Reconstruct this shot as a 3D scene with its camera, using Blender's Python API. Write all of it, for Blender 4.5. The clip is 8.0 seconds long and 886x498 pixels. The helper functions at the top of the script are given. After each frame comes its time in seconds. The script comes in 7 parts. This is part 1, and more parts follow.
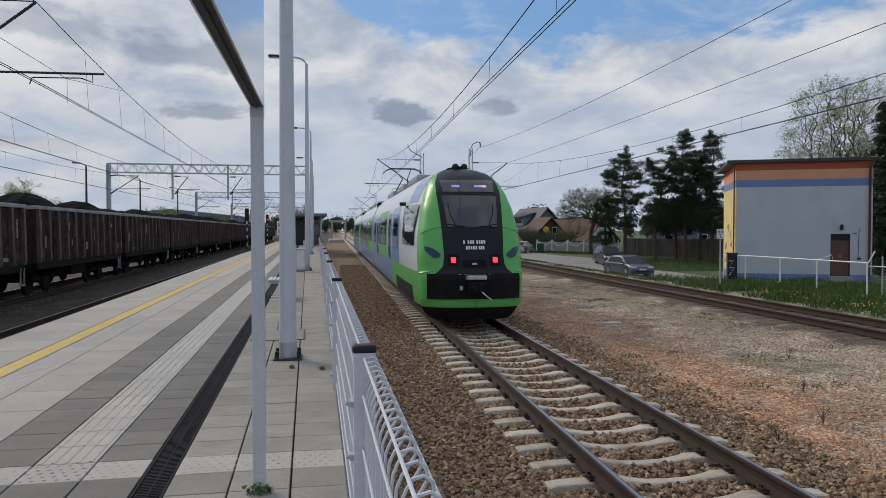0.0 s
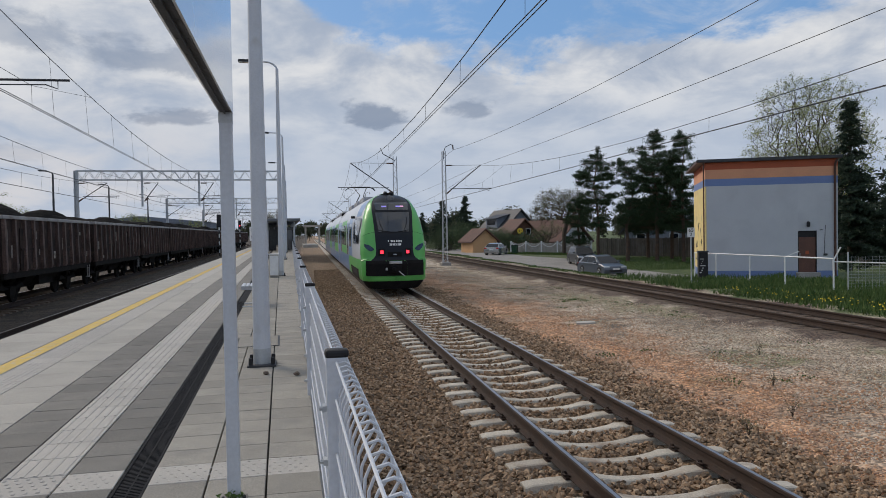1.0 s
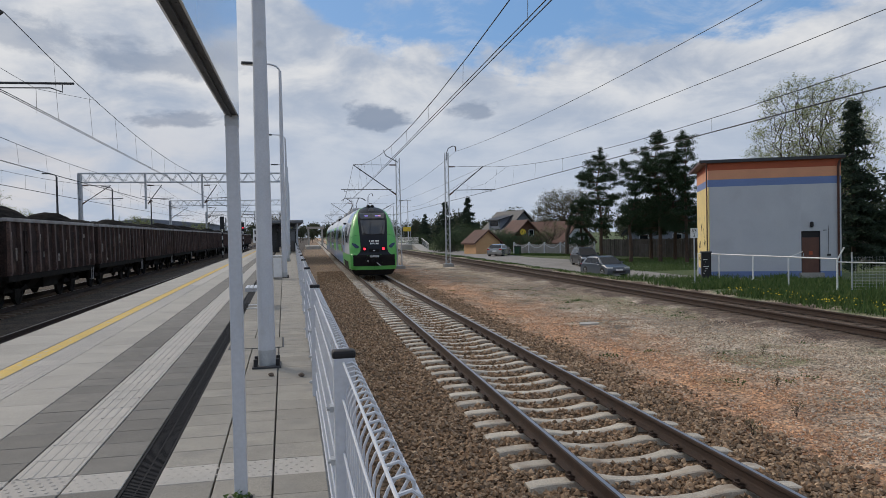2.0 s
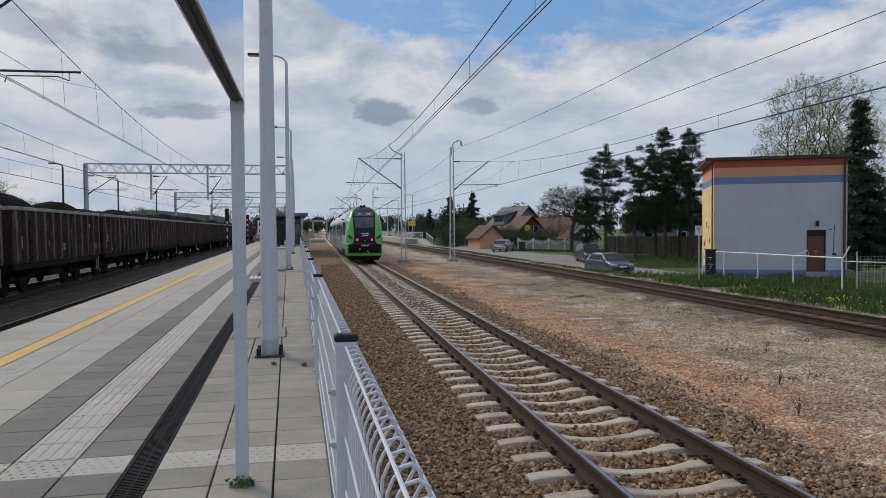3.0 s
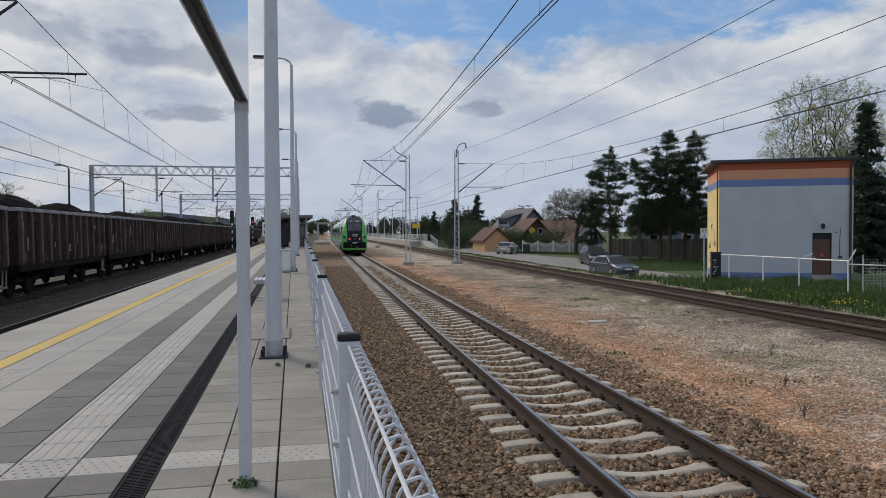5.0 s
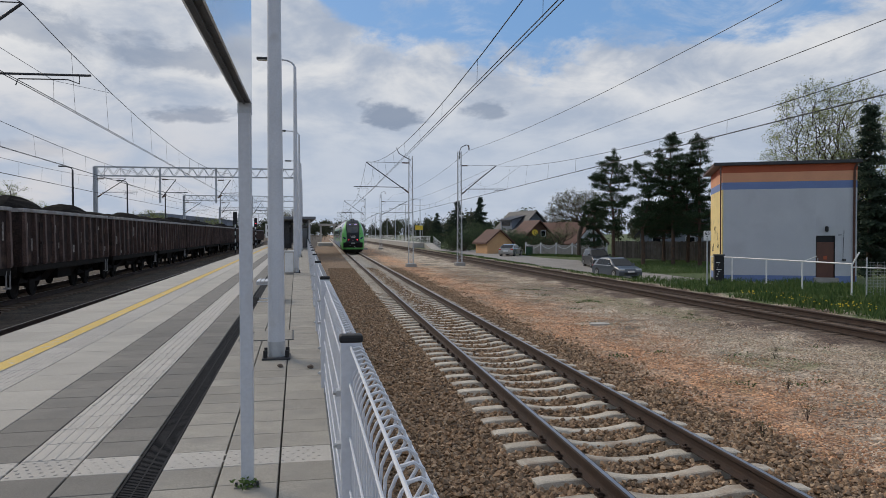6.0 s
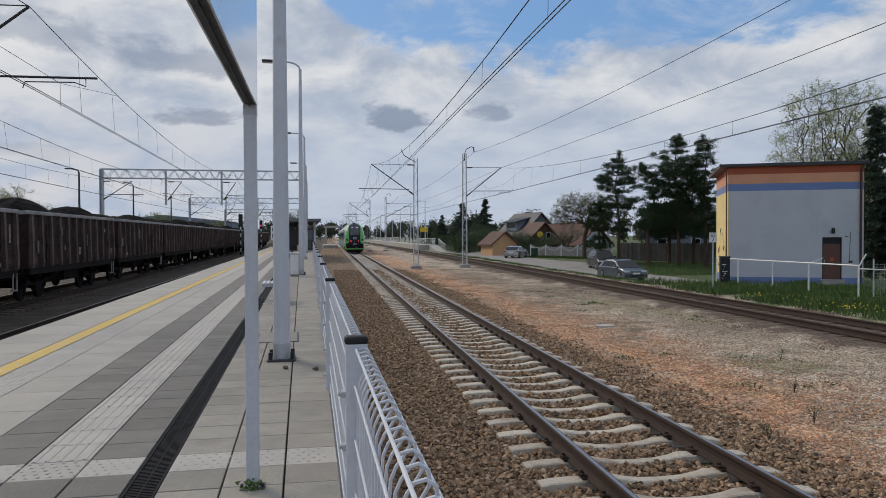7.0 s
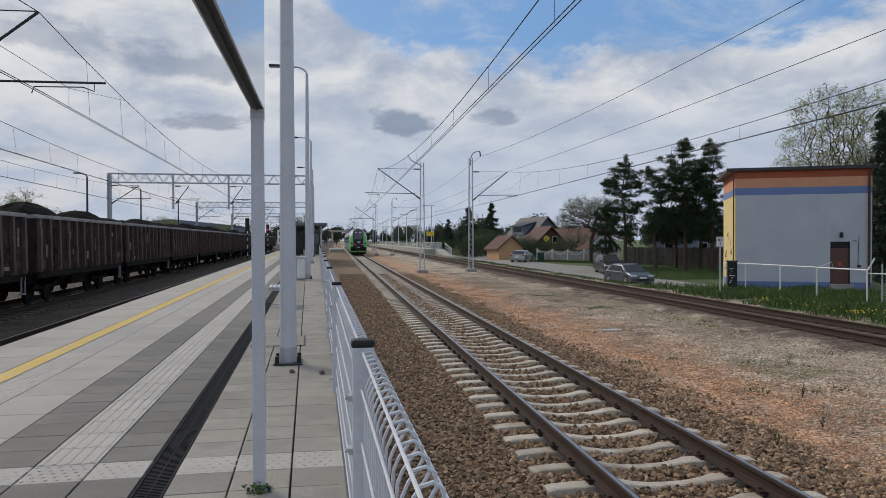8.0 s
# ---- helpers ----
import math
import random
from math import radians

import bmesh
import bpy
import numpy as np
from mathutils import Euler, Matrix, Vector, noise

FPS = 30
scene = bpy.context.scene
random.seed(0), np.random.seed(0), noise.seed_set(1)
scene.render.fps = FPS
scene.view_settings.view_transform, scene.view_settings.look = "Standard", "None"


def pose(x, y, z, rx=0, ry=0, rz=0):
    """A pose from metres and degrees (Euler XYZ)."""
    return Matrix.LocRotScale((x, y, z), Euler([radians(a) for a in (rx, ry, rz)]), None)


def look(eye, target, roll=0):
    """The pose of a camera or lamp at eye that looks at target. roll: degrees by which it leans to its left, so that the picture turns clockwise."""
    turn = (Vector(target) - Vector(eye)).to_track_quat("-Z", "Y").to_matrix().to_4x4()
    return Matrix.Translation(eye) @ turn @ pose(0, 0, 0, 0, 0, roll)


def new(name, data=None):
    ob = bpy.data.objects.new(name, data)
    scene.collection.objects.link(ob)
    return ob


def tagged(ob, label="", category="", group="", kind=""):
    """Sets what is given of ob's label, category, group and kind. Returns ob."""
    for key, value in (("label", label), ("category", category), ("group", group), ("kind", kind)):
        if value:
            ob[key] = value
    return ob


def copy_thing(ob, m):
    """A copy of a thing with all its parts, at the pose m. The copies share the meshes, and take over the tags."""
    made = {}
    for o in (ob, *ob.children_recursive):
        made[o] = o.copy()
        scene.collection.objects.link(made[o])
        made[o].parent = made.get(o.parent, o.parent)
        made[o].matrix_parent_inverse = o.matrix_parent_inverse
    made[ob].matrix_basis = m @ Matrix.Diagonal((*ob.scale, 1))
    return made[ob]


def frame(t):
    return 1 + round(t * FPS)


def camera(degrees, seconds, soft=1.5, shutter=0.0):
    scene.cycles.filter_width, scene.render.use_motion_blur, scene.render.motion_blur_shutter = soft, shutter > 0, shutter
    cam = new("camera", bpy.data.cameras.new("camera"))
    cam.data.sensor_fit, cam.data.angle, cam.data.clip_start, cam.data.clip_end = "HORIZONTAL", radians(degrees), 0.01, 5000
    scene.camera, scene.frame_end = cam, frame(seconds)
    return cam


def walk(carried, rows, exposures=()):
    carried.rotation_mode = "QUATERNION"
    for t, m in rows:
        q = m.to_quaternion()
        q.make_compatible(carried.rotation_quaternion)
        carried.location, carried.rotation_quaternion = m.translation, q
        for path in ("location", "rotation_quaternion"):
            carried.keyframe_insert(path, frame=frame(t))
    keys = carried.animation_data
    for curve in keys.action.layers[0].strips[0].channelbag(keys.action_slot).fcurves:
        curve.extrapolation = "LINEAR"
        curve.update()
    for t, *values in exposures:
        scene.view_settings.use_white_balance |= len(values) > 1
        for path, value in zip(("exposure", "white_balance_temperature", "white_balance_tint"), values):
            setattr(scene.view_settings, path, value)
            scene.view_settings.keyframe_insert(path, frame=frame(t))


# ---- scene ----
cam = camera(63.35, 8.0, 0.5)
# t, x, y, z, yaw, pitch, roll
PATH = [
    (0.0, -3.369, -0.936, 2.331, -8.479, -1.487, 0.02),
    (0.5, -3.362, -0.938, 2.329, -10.008, -1.416, 0.545),
    (1.0, -3.355, -0.956, 2.332, -10.516, -1.277, 0.95),
    (1.5, -3.372, -0.978, 2.343, -10.446, -1.023, 1.295),
    (3.0, -3.369, -0.983, 2.292, -9.943, -1.554, 0.378),
    (3.5, -3.366, -0.972, 2.282, -10.274, -1.068, 0.009),
    (4.0, -3.369, -0.976, 2.279, -9.716, -1.182, -0.238),
    (4.5, -3.366, -0.977, 2.28, -9.678, -1.372, 0.191),
    (6.0, -3.361, -0.984, 2.279, -9.345, -1.207, 0.137),
    (6.5, -3.362, -0.978, 2.279, -9.147, -1.116, 0.034),
    (7.0, -3.361, -0.982, 2.277, -8.944, -1.049, 0.178),
    (7.5, -3.363, -0.974, 2.273, -8.782, -0.837, 0.148),
    (8.0, -3.363, -0.982, 2.274, -8.446, -0.711, 0.151),
]
walk(cam, [(t, pose(x, y, z, 90 + p, r, w)) for t, x, y, z, w, p, r in PATH])
scene.view_settings.exposure = 0.0

# ---- sky and sun ----
SUN_AZ, SUN_EL = 40.0, 34.0  # degrees left of the track, above the horizon


def build_sky():
    w = bpy.data.worlds.new("sky")
    scene.world = w
    w.use_nodes = True
    nt = w.node_tree
    nt.nodes.clear()
    N, K = nt.nodes.new, nt.links.new
    out = N("ShaderNodeOutputWorld")
    bg = N("ShaderNodeBackground")
    bg.inputs["Strength"].default_value = 0.80
    sky = N("ShaderNodeTexSky")
    sky.sky_type, sky.sun_disc = "NISHITA", False
    sky.sun_elevation, sky.sun_rotation = radians(SUN_EL), radians(-SUN_AZ)
    tc = N("ShaderNodeTexCoord")
    sep = N("ShaderNodeSeparateXYZ")
    K(tc.outputs["Generated"], sep.inputs[0])

    def math_node(op, a, b=None):
        n = N("ShaderNodeMath")
        n.operation = op
        for k, v in ((0, a), (1, b)):
            if v is None:
                continue
            if isinstance(v, (int, float)):
                n.inputs[k].default_value = v
            else:
                K(v, n.inputs[k])
        return n.outputs[0]

    zc = math_node("MAXIMUM", sep.outputs["Z"], 0.0)
    el = math_node("MULTIPLY", math_node("ARCSINE", sep.outputs["Z"]), 57.2958)
    az = math_node("MULTIPLY", math_node("ARCTAN2", sep.outputs["X"], sep.outputs["Y"]), 57.2958)
    # flat cloud deck seen in perspective
    den = math_node("ADD", zc, 0.30)
    cx, cy = math_node("DIVIDE", sep.outputs["X"], den), math_node("DIVIDE", sep.outputs["Y"], den)
    comb = N("ShaderNodeCombineXYZ")
    K(cx, comb.inputs[0]), K(cy, comb.inputs[1])

    def cloud_noise(scale, detail, rough, offs, distort=0.0):
        m = N("ShaderNodeMapping")
        m.inputs["Location"].default_value = offs
        K(comb.outputs[0], m.inputs["Vector"])
        n = N("ShaderNodeTexNoise")
        n.inputs["Scale"].default_value, n.inputs["Detail"].default_value = scale, detail
        n.inputs["Roughness"].default_value, n.inputs["Distortion"].default_value = rough, distort
        K(m.outputs[0], n.inputs["Vector"])
        return n.outputs["Fac"]

    def ramp(v, a, b):
        n = N("ShaderNodeMapRange")
        n.interpolation_type = "SMOOTHSTEP"
        n.inputs["From Min"].default_value, n.inputs["From Max"].default_value = a, b
        K(v, n.inputs["Value"])
        return n.outputs["Result"]

    def mix(f, a, b):
        n = N("ShaderNodeMix")
        n.data_type = "RGBA"
        for k, v in ((0, f), (6, a), (7, b)):
            if isinstance(v, (tuple, float)):
                n.inputs[k].default_value = v
            else:
                K(v, n.inputs[k])
        return n.outputs[2]

    scaled = N("ShaderNodeVectorMath")
    scaled.operation = "SCALE"
    scaled.inputs["Scale"].default_value = 0.12
    K(sky.outputs[0], scaled.inputs[0])
    clear = mix(0.65, scaled.outputs[0], (0.20, 0.45, 0.88, 1))
    # ragged upper edge of the cloud bank, blue above it
    big, small = cloud_noise(1.5, 8, 0.60, (3.1, 0.4, 0), 0.3), cloud_noise(4.6, 8, 0.62, (1.3, 6.0, 0), 0.2)
    edge = math_node("ADD", math_node("MULTIPLY", math_node("SUBTRACT", big, 0.5), 14.0), math_node("MULTIPLY", math_node("SUBTRACT", small, 0.5), 8.0))
    lift = math_node("SUBTRACT", math_node("MULTIPLY", ramp(az, 6.0, -14.0), 4.5), math_node("MULTIPLY", ramp(az, 4.0, 14.0), 0.8))
    bank = ramp(math_node("SUBTRACT", math_node("ADD", edge, lift), el), -16.6, -14.2)
    wisps = math_node("MULTIPLY", ramp(cloud_noise(3.6, 9, 0.64, (8.0, 2.2, 0), 0.5), 0.46, 0.74), 0.6)
    over = math_node("MULTIPLY", ramp(el, 24.0, 42.0), ramp(cloud_noise(0.9, 6, 0.55, (5.0, 9.0, 0)), 0.25, 0.5))
    cover = math_node("MAXIMUM", math_node("MAXIMUM", bank, wisps), over)
    tone = ramp(cloud_noise(3.4, 8, 0.58, (7.7, 2.0, 0), 0.3), 0.32, 0.66)
    white = mix(tone, (0.47, 0.55, 0.69, 1), (0.92, 0.93, 0.95, 1))
    lowgrey = math_node("MULTIPLY", ramp(el, 13.0, 5.0), 0.78)
    white = mix(lowgrey, white, (0.57, 0.66, 0.81, 1))
    col = mix(cover, clear, white)

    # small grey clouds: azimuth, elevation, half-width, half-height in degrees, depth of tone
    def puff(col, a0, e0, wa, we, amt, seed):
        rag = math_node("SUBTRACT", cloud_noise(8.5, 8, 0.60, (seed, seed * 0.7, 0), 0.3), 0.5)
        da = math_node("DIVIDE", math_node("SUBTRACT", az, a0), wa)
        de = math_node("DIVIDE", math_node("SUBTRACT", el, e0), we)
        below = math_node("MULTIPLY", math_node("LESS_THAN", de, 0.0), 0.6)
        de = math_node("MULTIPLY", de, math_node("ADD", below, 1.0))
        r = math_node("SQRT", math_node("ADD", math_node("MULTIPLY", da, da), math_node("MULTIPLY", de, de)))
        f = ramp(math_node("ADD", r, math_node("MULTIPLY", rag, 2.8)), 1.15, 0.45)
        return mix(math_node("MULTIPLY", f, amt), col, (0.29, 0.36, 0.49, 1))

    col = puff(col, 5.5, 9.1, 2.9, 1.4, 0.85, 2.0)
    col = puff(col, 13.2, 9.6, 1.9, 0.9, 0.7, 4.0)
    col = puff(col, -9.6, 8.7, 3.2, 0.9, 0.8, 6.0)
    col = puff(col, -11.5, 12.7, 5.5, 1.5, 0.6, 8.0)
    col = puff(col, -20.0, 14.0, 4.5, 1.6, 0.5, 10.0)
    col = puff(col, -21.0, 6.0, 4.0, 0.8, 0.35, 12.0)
    # warm glow of the veiled sun low down
    warm = math_node("MULTIPLY", ramp(el, 14.0, 3.0), ramp(az, 4.0, -16.0))
    col = mix(math_node("MULTIPLY", math_node("MULTIPLY", warm, tone), 0.5), col, (0.93, 0.86, 0.82, 1))
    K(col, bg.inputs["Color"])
    K(bg.outputs[0], out.inputs["Surface"])

    lamp = bpy.data.lights.new("sun", "SUN")
    lamp.energy, lamp.angle, lamp.color = 1.8, radians(22), (1.0, 0.87, 0.71)
    a, e = radians(SUN_AZ), radians(SUN_EL)
    d = Vector((-math.sin(a) * math.cos(e), math.cos(a) * math.cos(e), math.sin(e)))
    new("sun", lamp).matrix_basis = look(d * 100, (0, 0, 0))


build_sky()

# ---- materials ----


def mat(name, c1, c2=None, scale=8.0, rough=0.7, metal=0.0, bump=0.0, bump_scale=None, fine=60.0, fine_amt=0.25,
        vary=0.0, stain=None, stain_scale=1.2, stain_lo=0.55, stain_hi=0.75, coat=0.0, emit=None, emit_strength=0.0, world=False):
    """Two-scale mottled surface: c1 to c2 by coarse noise, fine grain on top, optional stain patches and per-piece variation."""
    m = bpy.data.materials.new(name)
    m.use_nodes = True
    nt = m.node_tree
    N, K = nt.nodes.new, nt.links.new
    b = nt.nodes["Principled BSDF"]
    b.inputs["Roughness"].default_value, b.inputs["Metallic"].default_value = rough, metal
    b.inputs["Coat Weight"].default_value = coat
    c2 = c2 or tuple(c * 0.8 for c in c1)
    if world:
        src = N("ShaderNodeNewGeometry").outputs["Position"]
    else:
        src = N("ShaderNodeTexCoord").outputs["Object"]
    info = N("ShaderNodeObjectInfo")
    add = N("ShaderNodeVectorMath")
    add.operation = "MULTIPLY_ADD"
    K(info.outputs["Random"], add.inputs[0])
    add.inputs[1].default_value = (0, 0, 0) if world else (37, 23, 11)
    K(src, add.inputs[2])
    src = add.outputs[0]

    def noise_node(sc, det=5):
        n = N("ShaderNodeTexNoise")
        n.inputs["Scale"].default_value, n.inputs["Detail"].default_value = sc, det
        K(src, n.inputs["Vector"])
        return n.outputs["Fac"]

    def mixc(f, a, bb, blend="MIX"):
        n = N("ShaderNodeMix")
        n.data_type, n.blend_type = "RGBA", blend
        if isinstance(f, float):
            n.inputs[0].default_value = f
        else:
            K(f, n.inputs[0])
        for k, v in ((6, a), (7, bb)):
            if isinstance(v, tuple):
                n.inputs[k].default_value = v
            else:
                K(v, n.inputs[k])
        return n.outputs[2]

    def ramp(v, lo, hi, a=0.0, z=1.0):
        n = N("ShaderNodeMapRange")
        n.inputs["From Min"].default_value, n.inputs["From Max"].default_value = lo, hi
        n.inputs["To Min"].default_value, n.inputs["To Max"].default_value = a, z
        K(v, n.inputs["Value"])
        return n.outputs["Result"]

    col = mixc(ramp(noise_node(scale), 0.3, 0.7), (*c1, 1), (*c2, 1))
    if fine_amt:
        g = ramp(noise_node(fine, 3), 0.3, 0.7, 1 - fine_amt, 1 + fine_amt)
        cm = N("ShaderNodeCombineColor")
        for k in range(3):
            K(g, cm.inputs[k])
        col = mixc(1.0, col, cm.outputs[0], "MULTIPLY")
    if vary:
        g = ramp(info.outputs["Random"], 0, 1, 1 - vary, 1 + vary)
        cm = N("ShaderNodeCombineColor")
        for k in range(3):
            K(g, cm.inputs[k])
        col = mixc(1.0, col, cm.outputs[0], "MULTIPLY")
    if stain:
        col = mixc(ramp(noise_node(stain_scale, 6), stain_lo, stain_hi), col, (*stain, 1))
    K(col, b.inputs["Base Color"])
    if bump:
        bn = N("ShaderNodeBump")
        bn.inputs["Strength"].default_value = bump
        bn.inputs["Distance"].default_value = 0.02
        K(noise_node(bump_scale or fine, 4), bn.inputs["Height"])
        K(bn.outputs[0], b.inputs["Normal"])
    if emit:
        b.inputs["Emission Color"].default_value = (*emit, 1)
        b.inputs["Emission Strength"].default_value = emit_strength
    return m


def island_mat(name, cols, rough=0.9, fine=40, bump=0.4):
    """Loose pieces in one mesh, each with its own shade."""
    m = bpy.data.materials.new(name)
    m.use_nodes = True
    nt = m.node_tree
    N, K = nt.nodes.new, nt.links.new
    b = nt.nodes["Principled BSDF"]
    b.inputs["Roughness"].default_value = rough
    geo = N("ShaderNodeNewGeometry")
    r = N("ShaderNodeValToRGB")
    r.color_ramp.interpolation = "LINEAR"
    while len(r.color_ramp.elements) < len(cols):
        r.color_ramp.elements.new(0.5)
    for k, c in enumerate(cols):
        r.color_ramp.elements[k].position = k / (len(cols) - 1)
        r.color_ramp.elements[k].color = (*c, 1)
    K(geo.outputs["Random Per Island"], r.inputs[0])
    n = N("ShaderNodeTexNoise")
    n.inputs["Scale"].default_value = fine
    K(N("ShaderNodeTexCoord").outputs["Object"], n.inputs["Vector"])
    x = N("ShaderNodeMix")
    x.data_type, x.blend_type = "RGBA", "OVERLAY"
    x.inputs[0].default_value = 0.45
    K(r.outputs[0], x.inputs[6]), K(n.outputs["Fac"], x.inputs[7])
    K(x.outputs[2], b.inputs["Base Color"])
    bn = N("ShaderNodeBump")
    bn.inputs["Strength"].default_value, bn.inputs["Distance"].default_value = bump, 0.01
    K(n.outputs["Fac"], bn.inputs["Height"]), K(bn.outputs[0], b.inputs["Normal"])
    return m


def glass_mat(name, tint, rough=0.05, spec=0.5):
    m = bpy.data.materials.new(name)
    m.use_nodes = True
    b = m.node_tree.nodes["Principled BSDF"]
    b.inputs["Base Color"].default_value = (*tint, 1)
    b.inputs["Roughness"].default_value = rough
    b.inputs["Specular IOR Level"].default_value = spec
    b.inputs["Coat Weight"].default_value = 0.6
    return m


def ground_mat():
    """Gravel yard: brown ballast by the line, orange rust spill, pale gravel, dark soil patches, sparse moss."""
    m = bpy.data.materials.new("yard_gravel")
    m.use_nodes = True
    nt = m.node_tree
    N, K = nt.nodes.new, nt.links.new
    b = nt.nodes["Principled BSDF"]
    b.inputs["Roughness"].default_value = 0.95
    pos = N("ShaderNodeNewGeometry").outputs["Position"]
    sep = N("ShaderNodeSeparateXYZ")
    K(pos, sep.inputs[0])

    def noise_node(sc, det=5, off=0.0, rough=0.5):
        n = N("ShaderNodeTexNoise")
        n.inputs["Scale"].default_value, n.inputs["Detail"].default_value = sc, det
        n.inputs["Roughness"].default_value = rough
        mp = N("ShaderNodeMapping")
        mp.inputs["Location"].default_value = (off, off * 0.7, 0)
        K(pos, mp.inputs["Vector"]), K(mp.outputs[0], n.inputs["Vector"])
        return n.outputs["Fac"]

    def ramp(v, lo, hi, a=0.0, z=1.0):
        n = N("ShaderNodeMapRange")
        n.inputs["From Min"].default_value, n.inputs["From Max"].default_value = lo, hi
        n.inputs["To Min"].default_value, n.inputs["To Max"].default_value = a, z
        K(v, n.inputs["Value"])
        return n.outputs["Result"]

    def mth(op, a, bb):
        n = N("ShaderNodeMath")
        n.operation = op
        for k, v in ((0, a), (1, bb)):
            if isinstance(v, (int, float)):
                n.inputs[k].default_value = v
            else:
                K(v, n.inputs[k])
        return n.outputs[0]

    def mixc(f, a, bb, blend="MIX"):
        n = N("ShaderNodeMix")
        n.data_type, n.blend_type = "RGBA", blend
        if isinstance(f, float):
            n.inputs[0].default_value = f
        else:
            K(f, n.inputs[0])
        for k, v in ((6, a), (7, bb)):
            if isinstance(v, tuple):
                n.inputs[k].default_value = (*v, 1)
            else:
                K(v, n.inputs[k])
        return n.outputs[2]

    wob = ramp(noise_node(0.55, 6), 0.25, 0.75, -1.3, 1.3)
    x = mth("ADD", sep.outputs["X"], wob)
    pale = mixc(ramp(noise_node(0.9, 7, 3.0), 0.35, 0.65), (0.36, 0.285, 0.205), (0.53, 0.445, 0.345))
    rust = mixc(ramp(noise_node(2.3, 6, 9.0), 0.35, 0.65), (0.54, 0.29, 0.15), (0.42, 0.26, 0.16))
    brown = mixc(ramp(noise_node(1.5, 6, 5.0), 0.35, 0.65), (0.19, 0.127, 0.077), (0.29, 0.195, 0.12))
    rust_band = mth("MULTIPLY", ramp(x, 1.6, 2.4), ramp(x, 5.4, 3.2))
    col = mixc(ramp(x, 1.5, 2.6), brown, pale)
    col = mixc(mth("MULTIPLY", rust_band, ramp(noise_node(0.45, 5, 2.0), 0.25, 0.5)), col, rust)
    dark = mth("MULTIPLY", mth("MULTIPLY", ramp(x, 3.0, 4.6), ramp(x, 8.4, 7.0)), ramp(noise_node(0.38, 6, 21.0, 0.62), 0.53, 0.63))
    col = mixc(mth("MULTIPLY", dark, 0.8), col, (0.10, 0.088, 0.07))
    moss = mth("MULTIPLY", ramp(x, 2.2, 3.4), ramp(noise_node(0.6, 6, 31.0, 0.6), 0.56, 0.68))

    def spot(x0, y0, rx, ry):
        """A stain with a ragged rim round a place in the yard."""
        a = mth("DIVIDE", mth("SUBTRACT", sep.outputs["X"], x0), rx)
        c = mth("DIVIDE", mth("SUBTRACT", sep.outputs["Y"], y0), ry)
        r = mth("ADD", mth("MULTIPLY", a, a), mth("MULTIPLY", c, c))
        return ramp(mth("ADD", r, ramp(noise_node(1.6, 7, x0, 0.65), 0.25, 0.75, -1.1, 1.1)), 1.1, 0.5)

    for dirt in (spot(7.0, 17.6, 1.4, 2.2), spot(6.4, 30.5, 1.6, 4.5), spot(5.4, 41.0, 1.5, 6.0)):
        col = mixc(mth("MULTIPLY", dirt, 0.62), col, (0.135, 0.105, 0.075))
    for weed in (spot(7.1, 24.5, 1.3, 3.4), spot(7.6, 20.4, 0.8, 2.2), spot(5.2, 12.0, 0.9, 1.2)):
        col = mixc(mth("MULTIPLY", weed, 0.6), col, (0.15, 0.155, 0.055))
    col = mixc(mth("MULTIPLY", moss, 0.6), col, (0.15, 0.15, 0.055))
    # beds of the second line and of the lines beyond the platform
    bed2 = mth("MULTIPLY", ramp(x, 7.6, 8.4), ramp(x, 12.2, 11.4))
    col = mixc(bed2, col, (0.115, 0.078, 0.055))
    left = ramp(sep.outputs["X"], -4.5, -5.5)
    col = mixc(left, col, mixc(ramp(noise_node(1.1, 5, 8.0), 0.4, 0.6), (0.046, 0.035, 0.025), (0.082, 0.062, 0.044)))
    green = ramp(x, 11.9, 12.6)
    col = mixc(green, col, mixc(ramp(noise_node(0.8, 6, 6.0), 0.35, 0.65), (0.05, 0.085, 0.022), (0.11, 0.13, 0.045)))
    # single stones
    v = N("ShaderNodeTexVoronoi")
    v.inputs["Scale"].default_value = 24.0
    K(pos, v.inputs["Vector"])
    hsv = N("ShaderNodeSeparateColor")
    K(v.outputs["Color"], hsv.inputs[0])
    g = ramp(hsv.outputs[0], 0, 1, 0.32, 1.6)
    cm = N("ShaderNodeCombineColor")
    for k in range(3):
        K(g, cm.inputs[k])
    col = mixc(1.0, col, cm.outputs[0], "MULTIPLY")
    K(col, b.inputs["Base Color"])
    bn = N("ShaderNodeBump")
    bn.inputs["Strength"].default_value, bn.inputs["Distance"].default_value = 0.8, 0.03
    bn.invert = True
    K(v.outputs["Distance"], bn.inputs["Height"])
    bn2 = N("ShaderNodeBump")
    bn2.inputs["Strength"].default_value, bn2.inputs["Distance"].default_value = 0.5, 0.15
    K(noise_node(3.0, 6, 1.0), bn2.inputs["Height"])
    K(bn.outputs[0], bn2.inputs["Normal"])
    K(bn2.outputs[0], b.inputs["Normal"])
    return m


